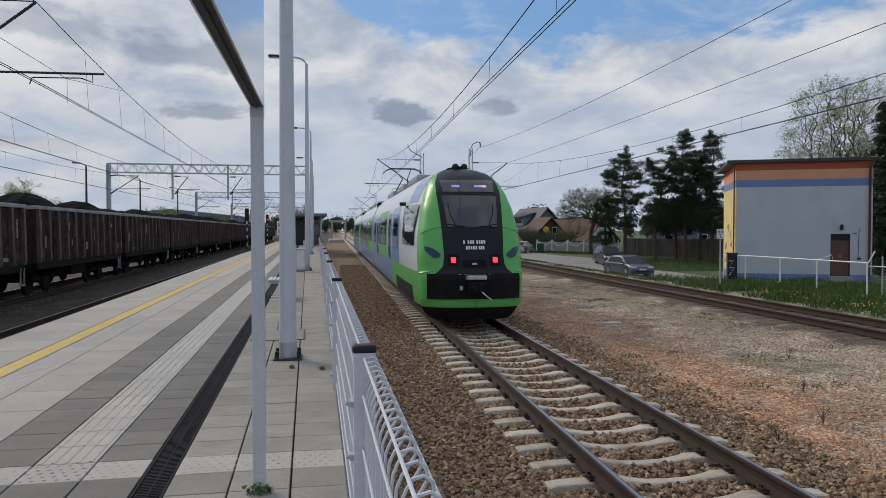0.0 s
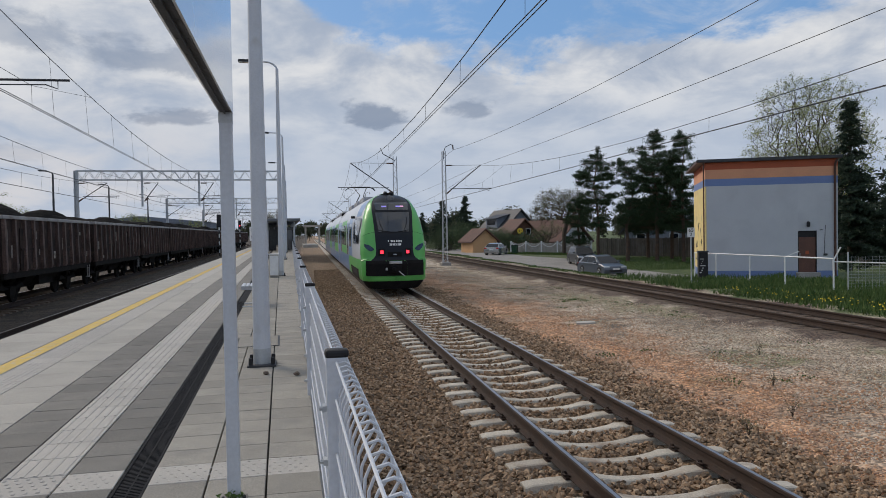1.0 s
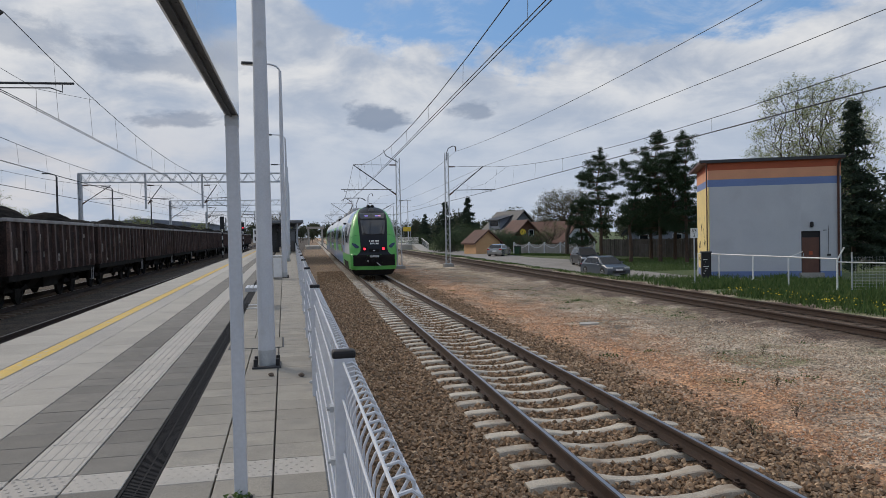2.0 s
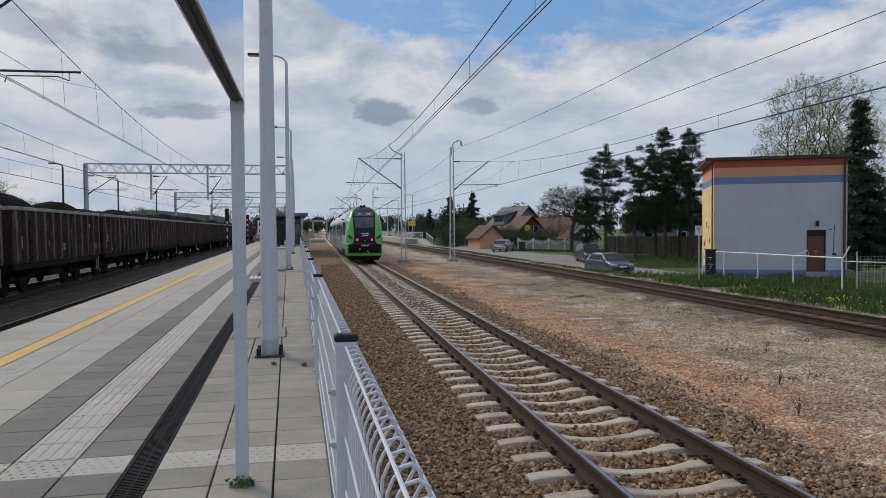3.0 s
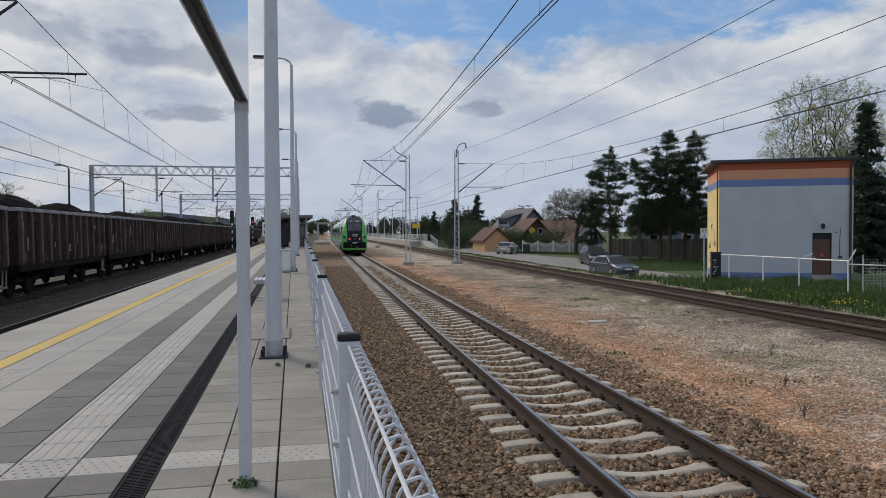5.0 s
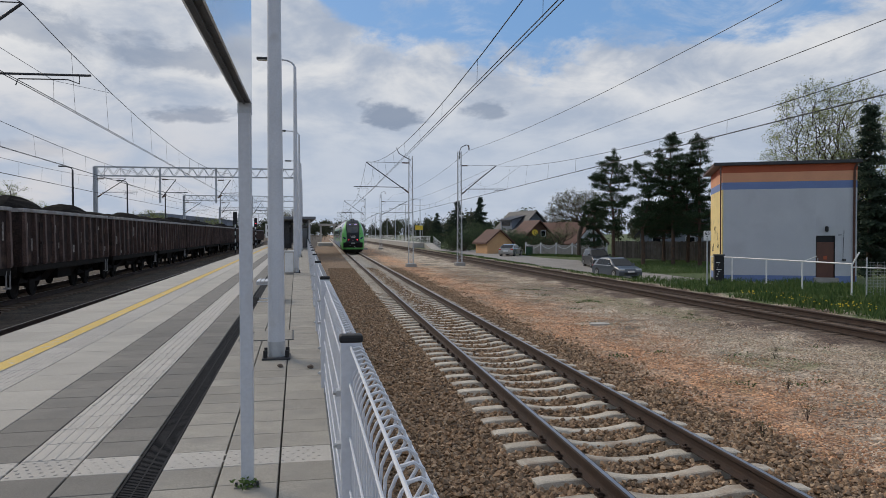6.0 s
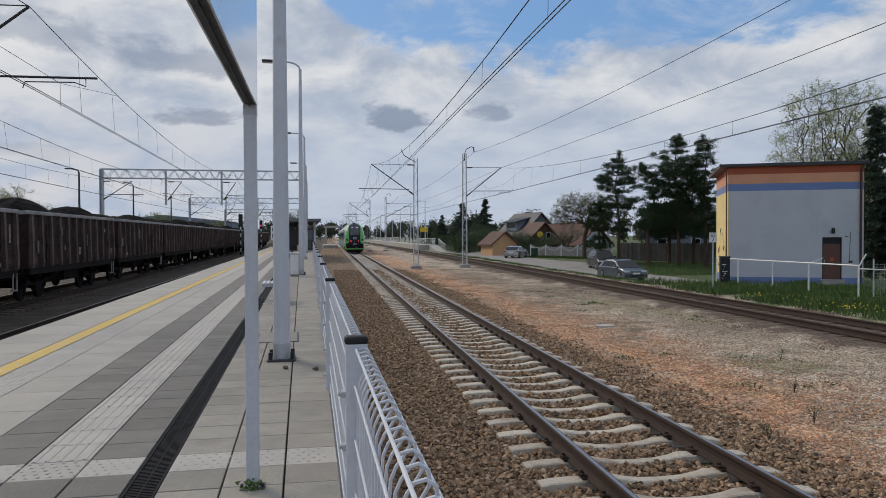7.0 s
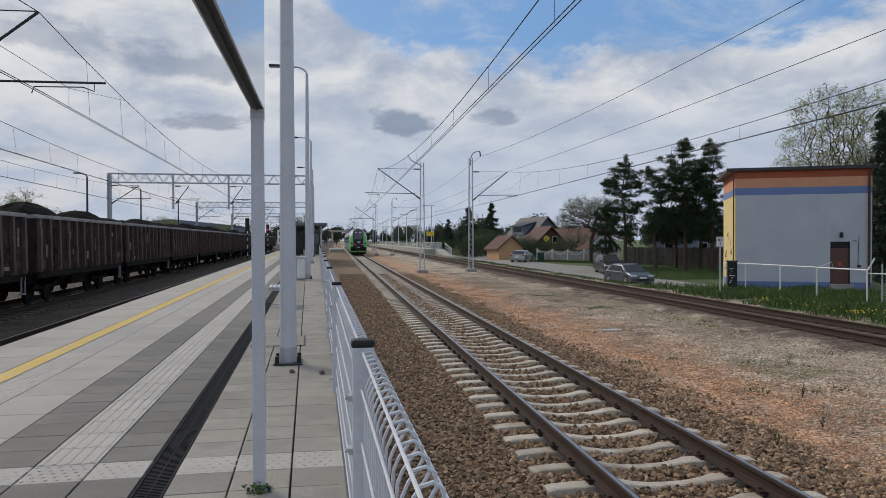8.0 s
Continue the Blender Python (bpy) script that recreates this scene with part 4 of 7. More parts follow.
    part("air_tank", Geo().tube((-0.9, -0.6, 0.7), (-0.9, 0.6, 0.7), 0.18, 10), M_UNDER, base)
    # dark block added below the floor so the underside reads as shaded
    part("hopper", Geo().prism([(-1.2, 1.02), (1.2, 1.02), (0.8, 0.5), (-0.8, 0.5)], -2.0, 2.0), M_UNDER, base)
    for yb in (-3.4, 3.4):
        g = Geo()
        for s in (-1, 1):
            g.prism([(yb - 1.25, 0.55), (yb + 1.25, 0.55), (yb + 1.0, 0.78), (yb + 0.4, 0.62), (yb - 0.4, 0.62), (yb - 1.0, 0.78)], s * 1.02 - 0.05, s * 1.02 + 0.05, axis="x")
            g.box(s * 1.02 - 0.09, s * 1.02 + 0.09, yb - 0.28, yb + 0.28, 0.35, 0.66)
        g.box(-1.0, 1.0, yb - 0.25, yb + 0.25, 0.42, 0.62).box(-0.6, 0.6, yb - 1.3, yb + 1.3, 0.6, 0.99)
        b = part("bogie", g, M_UNDER, base)
        for yw in (yb - 0.9, yb + 0.9):
            for s in (-1, 1):
                part("wheel", Geo().lathe([(0.44, -0.07), (0.46, -0.05), (0.46, 0.05), (0.34, 0.06), (0.30, 0.02), (0.10, 0.04)], 18, Matrix.Translation((s * 0.78, yw, 0.46)) @ pose(0, 0, 0, 0, s * 90)), M_UNDER, b, smooth=True)
    return base


def coal_geo(seed):
    g = Geo()
    nx, ny = 10, 40
    rnd = random.Random(seed)
    heaps = [(-3.1 + rnd.uniform(-0.4, 0.4), rnd.uniform(0.55, 0.75)), (0.2 + rnd.uniform(-0.5, 0.5), rnd.uniform(0.35, 0.6)), (3.2 + rnd.uniform(-0.4, 0.4), rnd.uniform(0.5, 0.75))]
    for j in range(ny + 1):
        y = -WL / 2 + 0.07 + (WL - 0.14) * j / ny
        for i in range(nx + 1):
            x = -1.40 + 2.8 * i / nx
            z = 2.80 + 1.3 * sum(h * math.exp(-((y - c) / 1.25) ** 2) for c, h in heaps) * (1 - (x / 1.45) ** 2 * 0.75)
            z += 0.07 * noise.noise((x * 2.3, y * 2.3, seed)) + 0.04 * noise.noise((x * 6, y * 6, seed))
            g.v.append((x, y, z))
    n = nx + 1
    g.f = [(j * n + i, j * n + i + 1, (j + 1) * n + i + 1, (j + 1) * n + i) for j in range(ny) for i in range(nx)]
    return g


def build_freight():
    first = None
    for k in range(15):
        v = 26.3 - PITCH / 2 + (k - 1) * PITCH + 0.0
        m = YARD @ pose(-10.9, v, 0, 0, 0, 180 * (k % 2))
        if first is None:
            first = build_wagon()
            first.matrix_basis = m
        else:
            copy_thing(first, m)
        solid("coal_load", coal_geo(k), M_COAL, "heaped black coal filling a freight wagon", "coal", m, "coal loads", kind="stuff")


build_freight()


# ---- overhead line ----

M_INSUL = mat("insulator", (0.10, 0.055, 0.04), (0.08, 0.045, 0.035), 5, 0.35)


def lattice_mast(name, label, m, h, w0=0.36, w1=0.26):
    """Four corner angles with zig-zag bracing on a concrete foot."""
    base = thing(name, label, "catenary mast", m, "catenary masts")
    part("foundation", Geo().box(-0.4, 0.4, -0.4, 0.4, -0.35, 0.03, c=0.03), M_CONCRETE, base, "concrete foundation block")
    g = Geo()
    for sx in (-1, 1):
        for sy in (-1, 1):
            part("corner_post", Geo().tube((sx * w0 / 2, sy * w0 / 2, 0.03), (sx * w1 / 2, sy * w1 / 2, h), 0.028, 4), M_STEEL, base)
    g = Geo()
    n = int(h / 0.42)
    for k in range(n):
        z0, z1 = 0.1 + k * (h - 0.2) / n, 0.1 + (k + 1) * (h - 0.2) / n
        a, b = (w0 + (w1 - w0) * z0 / h) / 2, (w0 + (w1 - w0) * z1 / h) / 2
        s = 1 if k % 2 else -1
        for q in (-1, 1):
            g.tube((s * a, q * a, z0), (-s * b, q * b, z1), 0.012, 4)
            g.tube((q * a, s * a, z0), (q * b, -s * b, z1), 0.012, 4)
    part("bracing", g, M_STEEL, base)
    part("base_plate", Geo().box(-0.27, 0.27, -0.27, 0.27, 0.03, 0.06), M_STEEL, base)
    return base


def cantilever(parent, x0, s, reach, zc, zm, over=0.95):
    """Hinged bracket: slanting tube up to the messenger, level steady tube above the contact wire. s: side it points to."""
    e = x0 + s * reach
    c = part("cantilever", Geo().tube((x0 + s * 0.15, 0, zc - 0.15), (e, 0, zm), 0.036, 8).tube((x0 + s * 0.5, 0, zc + 0.26), (e + s * over, 0, zc + 0.30), 0.028, 8), M_DARKSTEEL, parent, "dark steel cantilever arm")
    part("stay", Geo().tube((x0 + s * 0.15, 0, zm - 0.02), (e, 0, zm + 0.02), 0.014, 6), M_DARKSTEEL, c)
    part("insulator", Geo().tube((x0 + s * 0.15, 0, zm - 0.02), (x0 + s * 0.65, 0, zm - 0.01), 0.05, 8), M_INSUL, c, "brown insulator")
    part("insulator", Geo().tube((x0 + s * 0.15, 0, zc - 0.15), (x0 + s * 0.50, 0, zc + 0.11), 0.06, 8), M_INSUL, c, "brown insulator")
    part("steady_arm", Geo().chain([(e + s * (over - 0.25), 0, zc + 0.30), (e + s * (over - 0.25), 0, zc + 0.10), (e + s * (over - 0.5), 0, zc + 0.19), (e - s * 0.1, 0, zc + 0.17), (e - s * 0.15, 0, zc + 0.02)], 0.014, 6), M_DARKSTEEL, c)
    return c


def overhead(name, m, x, spans, zc=5.58, zm=7.0, sag=0.75, stag=0.2, twin=True, stitch=8.0, r=0.011, lean=0.0):
    """Messenger, contact wires, droppers and stitch wires over one line."""
    base = thing(name, "overhead contact line of dark wires with droppers", "overhead line", m, "overhead lines")

    def mess(y, a, b):
        t = (y - a) / (b - a)
        return zm - 4 * sag * t * (1 - t)

    def off(y, a, b):
        """The messenger leans out to the arm ends at the masts."""
        t = (y - a) / (b - a)
        return x + lean * (2 * t - 1) ** 2

    for i, (a, b) in enumerate(zip(spans, spans[1:])):
        s = 1 if i % 2 else -1
        P = [(off(a + (b - a) * k / 16, a, b), a + (b - a) * k / 16, mess(a + (b - a) * k / 16, a, b)) for k in range(17)]
        mw = part("messenger_wire", Geo().chain(P, r, 5), M_WIRE, base)
        for dx in ((-0.04, 0.04) if twin else (0.0,)):
            part("contact_wire", Geo().chain([(x + dx + s * stag, a, zc), (x + dx - s * stag, b, zc)], r * 0.85, 5), M_WIRE, base)
        n = 13
        for k in range(1, n):
            y = a + (b - a) * k / n
            part("dropper", Geo().tube((off(y, a, b), y, mess(y, a, b)), (x + s * stag * (1 - 2 * k / n), y, zc), 0.005, 4), M_WIRE, mw)
    for j, y in enumerate(spans):
        if stitch and 0 < j < len(spans) - 1:
            za, zb = mess(y - stitch, spans[j - 1], y), mess(y + stitch, y, spans[j + 1])
            part("stitch_wire", Geo().chain([(off(y - stitch, spans[j - 1], y), y - stitch, za), (x, y - stitch * 0.3, zc + 0.62), (x, y + stitch * 0.3, zc + 0.62), (off(y + stitch, y, spans[j + 1]), y + stitch, zb)], 0.006, 4), M_WIRE, base)
            for q in (-0.3, 0.3):
                part("dropper", Geo().tube((x, y + q * stitch, zc + 0.62), (x, y + q * stitch, zc), 0.005, 4), M_WIRE, base)
    return base


def horn(parent, h, s):
    """Curved bracket on a mast top that carries the feeder."""
    part("feeder_bracket", Geo().chain([(0, 0, h - 0.3), (0.0, 0, h + 0.25), (s * 0.15, 0, h + 0.65), (s * 0.55, 0, h + 0.85), (s * 0.75, 0, h + 0.8)], 0.03, 6), M_DARKSTEEL, parent)
    part("insulator", Geo().tube((s * 0.75, 0, h + 0.8), (s * 0.78, 0, h + 0.45), 0.05, 8), M_INSUL, parent)


MAST_Y = (-10.0, 54.0, 118.0, 182.0, 250.0)
for y in MAST_Y:
    ml = lattice_mast("catenary_mast", "grey lattice steel catenary mast on a concrete foot", pose(3.18, y, -0.05), 8.3)
    cantilever(ml, 0, -1, 3.4, 5.65, 7.80)
    part("cross_stay", Geo().tube((0, 0, 8.0), (-0.9, 0, 8.5), 0.03, 6).tube((-0.9, 0, 8.5), (-1.1, 0, 8.95), 0.025, 6), M_DARKSTEEL, ml)
    far = y > 60
    mr = lattice_mast("catenary_mast", "grey lattice steel catenary mast with a curved top bracket", pose(5.9 if far else 7.30, y + 1.6, -0.05), 8.9)
    cantilever(mr, 0, 1, 4.4 if far else 3.0, 5.65, 7.80)
    horn(mr, 8.6, 1)
overhead("overhead_line", I4, 0.0, [-10, 54, 118, 182, 250], zm=7.75, sag=1.72, stag=0.12, lean=-0.22)
overhead("overhead_line", I4, TRACK_2, [-8.4, 55.6, 119.6, 183.6, 251], zm=7.75, sag=1.72, stag=0.1, lean=0.43)


def feeder(p, q, sag, r=0.011):
    P = [Vector(p).lerp(Vector(q), k / 20) - Vector((0, 0, 4 * sag * (k / 20) * (1 - k / 20))) for k in range(21)]
    return Geo().chain(P, r, 5)


for x, z, sag in ((8.05, 8.95, 0.85), (10.36, 7.78, 0.24)):
    f = thing("feeder_cable", "dark overhead feeder cable between the masts", "cable", group="feeder cables")
    for a, b in ((-8.4, 55.6), (55.6, 119.6), (119.6, 183.6)):
        part("span", feeder((x, a, z), (x, b, z), sag), M_WIRE, f)

# yard side: single mast near, then portals
PORTALS = (65.0, 111.0, 157.0, 203.0)
nm = lattice_mast("catenary_mast", "grey lattice steel catenary mast between freight lines", YARD @ pose(-8.9, 18.0, -0.05), 8.2)
cantilever(nm, 0, 1, 2.65, 5.72, 7.6, 1.45)
overhead("overhead_line", YARD, -6.35, [-29, 18, 65, 111, 157, 203], zc=5.68, zm=7.55, sag=0.9, lean=0.12)
overhead("overhead_line", YARD, -10.9, [-29, 18, 65, 111, 157, 203], zc=5.5, zm=6.98, sag=0.7)
overhead("overhead_line", YARD, -15.3, [-29, 18, 65, 111, 157, 203], zc=5.5, zm=6.98, sag=0.7)


def build_portal(v):
    base = thing("catenary_portal", "grey lattice steel portal carrying overhead wires", "catenary portal", YARD @ pose(0, v, 0), "catenary portals")
    x0, x1, z0, z1 = -17.1, -0.6, 7.25, 8.0
    for x in (x0, x1):
        part("leg", Geo().box(x - 0.16, x - 0.10, -0.15, 0.15, -0.3, z1).box(x + 0.10, x + 0.16, -0.15, 0.15, -0.3, z1).box(x - 0.10, x + 0.10, -0.02, 0.02, -0.3, z1), M_STEEL, base, "grey steel portal leg")
    g = Geo()
    for y in (-0.3, 0.3):
        for z in (z0, z1):
            part("beam_chord", Geo().tube((x0, y, z), (x1, y, z), 0.055, 4), M_STEEL, base)
    n = 34
    for k in range(n):
        a, b = x0 + (x1 - x0) * k / n, x0 + (x1 - x0) * (k + 1) / n
        za, zb = (z0, z1) if k % 2 else (z1, z0)
        for y in (-0.3, 0.3):
            part("brace", Geo().tube((a, y, za), (b, y, zb), 0.026, 4), M_STEEL, base)
    for x, reach in ((-11.95, 1.3), (-7.35, 1.2)):
        part("drop_post", Geo().box(x - 0.08, x + 0.08, -0.08, 0.08, 5.0, z1), M_STEEL, base, "hanging steel drop post")
        cantilever(base, x, 1, reach, 5.6, 7.0)
    cantilever(base, x0, 1, 2.4, 5.6, 7.0)


for v in PORTALS:
    build_portal(v)


# ---- platform paving ----

M_GRATE = mat("drain_grate", (0.012, 0.013, 0.016), (0.02, 0.021, 0.024), 9, 0.8, fine=70, fine_amt=0.3)


M_GRATE.node_tree.nodes["Principled BSDF"].inputs["Specular IOR Level"].default_value = 0.1
M_DOT = mat("tactile_dot", (0.46, 0.43, 0.385), (0.40, 0.375, 0.34), 9, 0.8)


def tile_geo(w, l, t=0.05, c=0.004):
    v = [(0, 0, -t), (w, 0, -t), (w, l, -t), (0, l, -t), (0, 0, -c), (w, 0, -c), (w, l, -c), (0, l, -c), (c, c, 0), (w - c, c, 0), (w - c, l - c, 0), (c, l - c, 0)]
    f = [(8, 9, 10, 11)] + [(i, (i + 1) % 4, (i + 1) % 4 + 4, i + 4) for i in range(4)] + [(i + 4, (i + 1) % 4 + 4, (i + 1) % 4 + 8, i + 8) for i in range(4)]
    return Geo().add(v, f)


def build_paving():
    # lateral strips: from, to, length of a slab, material, slab colour changes at the crossing strip
    gap = 0.007
    V0, VX0, VX1 = -7.5, 4.86, 5.23
    strips = [(-4.36, -3.47, 1.00, M_EDGE), (-3.46, -3.22, 1.00, M_EDGE), (-3.216, -2.814, 0.40, M_SLAB_LIGHT), (-2.81, -2.254, 0.80, M_EDGE),
              (-2.25, -1.814, 0.40, M_SLAB_DARK), (-1.81, -1.414, 0.40, M_SLAB_LIGHT), (-1.41, -1.05, 0.37, M_SLAB_DARK),
              (-0.852, -0.484, 0.37, M_SLAB), (-0.48, -0.114, 0.37, M_SLAB)]
    rest = {}
    meshes = {}
    n = 0
    for si, (u0, u1, ln, mt) in enumerate(strips):
        w = u1 - u0 - gap
        rows = []
        v = VX1
        while v < 104:
            rows.append((v, ln - gap, mt))
            v += ln
        below = mt if si < 4 else (M_SLAB if si > 6 else M_SLAB_DARK)
        if si < 4:
            v = VX1 - ln
            while v > V0:
                rows.append((v, ln - gap, below))
                v -= ln
        else:
            rows.append((VX0, VX1 - VX0 - gap, M_SLAB_LIGHT))
            v = VX0 - ln
            while v > V0:
                rows.append((v, ln - gap, below))
                v -= ln
        for v, l, mm in rows:
            jz = random.uniform(-0.0015, 0.0015)
            if 2.0 < v < 14 and n < 300:
                key = (round(w, 3), round(l, 3), mm.name)
                if key not in meshes:
                    meshes[key] = tile_geo(w, l).mesh("paving_slab", mm)
                part("paving_slab", meshes[key], None, PLATFORM, m=plat(u0, v, PZ + jz))
                n += 1
            else:
                g = tile_geo(w, l)
                rest.setdefault(mm.name, (mm, Geo()))[1].add(g.v, g.f, pose(u0, v, PZ + jz))
    # slabs between the paving and the railing, cut to the railing's line
    v, strip = VX1 - 0.37 * 30, Geo()
    while v < 104:
        q = v + 0.364
        tact = VX0 - 0.05 < v < VX1 - 0.05
        a, b = PLAT @ Vector((-0.108, v, 0)), PLAT @ Vector((-0.108, q, 0))
        c, d = (FENCE @ Vector((0.085, b.y, 0))), (FENCE @ Vector((0.085, a.y, 0)))
        z = PZ + random.uniform(-0.0015, 0.0015)
        P = [a, d, c, b]
        g = Geo().add([(p.x, p.y, z - 0.05) for p in P] + [(p.x, p.y, z) for p in P], [(4, 5, 6, 7)] + [(i, (i + 1) % 4, (i + 1) % 4 + 4, i + 4) for i in range(4)])
        if 2.0 < v < 14:
            part("edge_slab", g, M_SLAB_LIGHT if tact else M_SLAB, PLATFORM)
        else:
            strip.add(g.v, g.f)
        v += 0.37
    tagged(part("far_edge_slabs", strip, M_SLAB, PLATFORM), kind="stuff")
    for mm, g in rest.values():
        tagged(part("far_paving", g, mm, PLATFORM, m=PLAT), kind="stuff")
    part("yellow_line", Geo().box(-3.45, -3.235, V0, 104, PZ + 0.002, PZ + 0.004), M_YELLOW, PLATFORM, "worn yellow safety line", m=PLAT)
    # drain channel with cross bars
    part("drain_channel", Geo().box(-1.045, -0.855, V0, 100, PZ - 0.044, PZ - 0.009), M_GRATE, PLATFORM, "black slotted drain grate", m=PLAT)
    g = Geo().box(-1.045, -1.03, V0, 100, PZ - 0.03, PZ + 0.001).box(-0.87, -0.855, V0, 100, PZ - 0.03, PZ + 0.001)
    g.box(-0.955, -0.945, V0, 100, PZ - 0.03, PZ - 0.002)
    v = V0
    while v < 18:
        g.box(-1.03, -0.87, v, v + 0.016, PZ - 0.03, PZ - 0.004)
        v += 0.028
    tagged(part("drain_bars", g, M_GRATE, PLATFORM, m=PLAT), kind="stuff")
    # raised dots and ribs of the tactile slabs
    g = Geo()

    def dot(u, v):
        r, q, h = 0.011, 0.007, 0.004
        g.add([(u - r, v - r, PZ), (u + r, v - r, PZ), (u + r, v + r, PZ), (u - r, v + r, PZ), (u - q, v - q, PZ + h), (u + q, v - q, PZ + h), (u + q, v + q, PZ + h), (u - q, v + q, PZ + h)],
              [(4, 5, 6, 7), (0, 1, 5, 4), (1, 2, 6, 5), (2, 3, 7, 6), (3, 0, 4, 7)])

    for i in range(6):
        v = 4.0
        while v < 26:
            dot(-3.18 + i * 0.064, v + (0.032 if i % 2 else 0))
            v += 0.064
    for j in range(5):
        u = -2.2
        while u < 0.14:
            if not -1.09 < u < -0.82:
                dot(u + (0.035 if j % 2 else 0), VX0 + 0.045 + j * 0.07)
            u += 0.07
    tagged(part("tactile_dots", g, M_DOT, PLATFORM, m=PLAT), kind="stuff")
    g = Geo()
    for i in range(5):
        u = -1.775 + i * 0.079
        v = VX1
        while v < 70:
            g.prism([(u - 0.016, PZ), (u + 0.016, PZ), (u + 0.010, PZ + 0.005), (u - 0.010, PZ + 0.005)], v + 0.012, v + 0.385)
            v += 0.40
    tagged(part("tactile_ribs", g, M_SLAB_LIGHT, PLATFORM, m=PLAT), kind="stuff")
    part("edge_face", Geo().box(-4.30, -4.225, -8, 105, -0.35, PZ - 0.06), M_CONCRETE, PLATFORM, "concrete platform edge wall", m=PLAT)


# ---- railing along the platform ----

M_FENCE = mat("railing_white_paint", (0.62, 0.64, 0.68), (0.56, 0.58, 0.63), 3.0, 0.4, fine=50, fine_amt=0.05)


def build_railing():
    base = thing("platform_railing", "light grey welded mesh railing with rolled top and black post caps", "railing", FENCE @ pose(0.105, 0, 0))
    y0, step, top = 2.02, 4.2, 1.835
    post = Geo().box(-0.045, 0.045, -0.03, 0.03, PZ - 0.55, top, c=0.006).mesh("post", M_FENCE)
    cap = Geo().box(-0.049, 0.049, -0.034, 0.034, top - 0.008, top + 0.028, c=0.012).mesh("post_cap", M_BLACK)
    clamp = Geo().box(-0.062, -0.0455, -0.02, 0.035, -0.012, 0.012).tube((-0.05, 0.0, 0), (-0.075, 0.0, 0), 0.010, 6)
    clamp = clamp.mesh("clamp", M_STEEL)
    foot = Geo().box(-0.08, 0.08, -0.07, 0.07, PZ - 0.075, PZ - 0.06).mesh("foot_plate", M_STEEL)
    k = -1
    while y0 + k * step < 100:
        y = y0 + k * step
        p = part("post", post, None, base, "light grey square post", m=pose(0, y, 0))
        part("post_cap", cap, None, p, "black plastic cap")
        part("foot_plate", foot, None, p)
        for z in (0.90, 1.15, 1.40, 1.62):
            part("clamp", clamp, None, p, m=pose(0, 0, z))
        a, b = y + 0.045, y + step - 0.045
        g = Geo()
        fine = k < 3
        d = 0.095
        y1 = a + 0.02
        while y1 < b:
            P = [(0.0, y1, PZ + 0.02), (0.0, y1, 1.64), (0.004, y1, 1.69), (0.018, y1, 1.722), (0.036, y1, 1.745), (0.052, y1, 1.772), (0.050, y1, 1.802), (0.030, y1, 1.816), (0.0, y1, 1.808)]
            if not fine:
                P = [P[0], P[1], P[3], P[5], P[7], P[8]]
            g.chain(P, 0.0046, 6 if k < 1 else 3)
            y1 += d
        tagged(part("mesh_panel", g, M_FENCE, base, "thin upright wires bent into a rolled top"))
        for x, z in ((-0.009, PZ + 0.06), (-0.009, 1.0), (-0.009, 1.22), (-0.009, 1.44), (-0.009, 1.662), (-0.004, 1.814), (0.057, 1.782)):
            part("rail_wire", Geo().tube((x, a, z), (x, b, z), 0.0052, 6), M_FENCE, base)
        k += 1


build_railing()


# ---- platform lamps ----


def build_lamp(m, first):
    base = thing("street_lamp", "tall light grey platform lamp post with curved arm", "street lamp", m, "platform lamps")
    part("base_plate", Geo().box(-0.17, 0.17, -0.17, 0.17, 0.0, 0.025, c=0.005), M_DARKSTEEL, base, "dark bolted base plate")
    for x in (-0.13, 0.13):
        for y in (-0.13, 0.13):
            part("bolt", Geo().tube((x, y, 0.025), (x, y, 0.11), 0.024, 8), M_BLACK, base, "black bolt cap")
    part("base_collar", Geo().lathe([(0.107, 0.025), (0.107, 0.21)], 20), M_STEEL, base, "bare galvanised collar", smooth=True)
    part("pole", Geo().lathe([(0.104, 0.21), (0.098, 1.2), (0.072, 6.0), (0.055, 8.05)], 20), M_LIGHTGREY, base, smooth=True)
    P = [(0, 0, 8.0)] + [(-0.45 + 0.45 * math.cos(t), 0, 8.0 + 0.30 * math.sin(t)) for t in (0.4, 0.8, 1.2, 1.57)] + [(-0.9, 0, 8.32)]
    part("arm", Geo().chain(P, 0.035, 8), M_LIGHTGREY, base, smooth=True)
    h = part("lamp_head", Geo().box(-1.45, -0.85, -0.13, 0.13, 8.26, 8.36, c=0.04), M_DARKSTEEL, base, "flat dark lamp head")
    part("diffuser", Geo().box(-1.40, -0.95, -0.10, 0.10, 8.248, 8.259), M_WHITE, h)
    part("hatch", Geo().box(-0.04, 0.04, -0.106, -0.095, 0.5, 0.9), M_LIGHTGREY, base)
    return base


for k in range(5):
    y = 8.03 + 19.7 * k
    build_lamp(pose(-3.955 - 0.0265 * 19.7 * k, y, PZ, 0, 0, 1.6), k == 0)

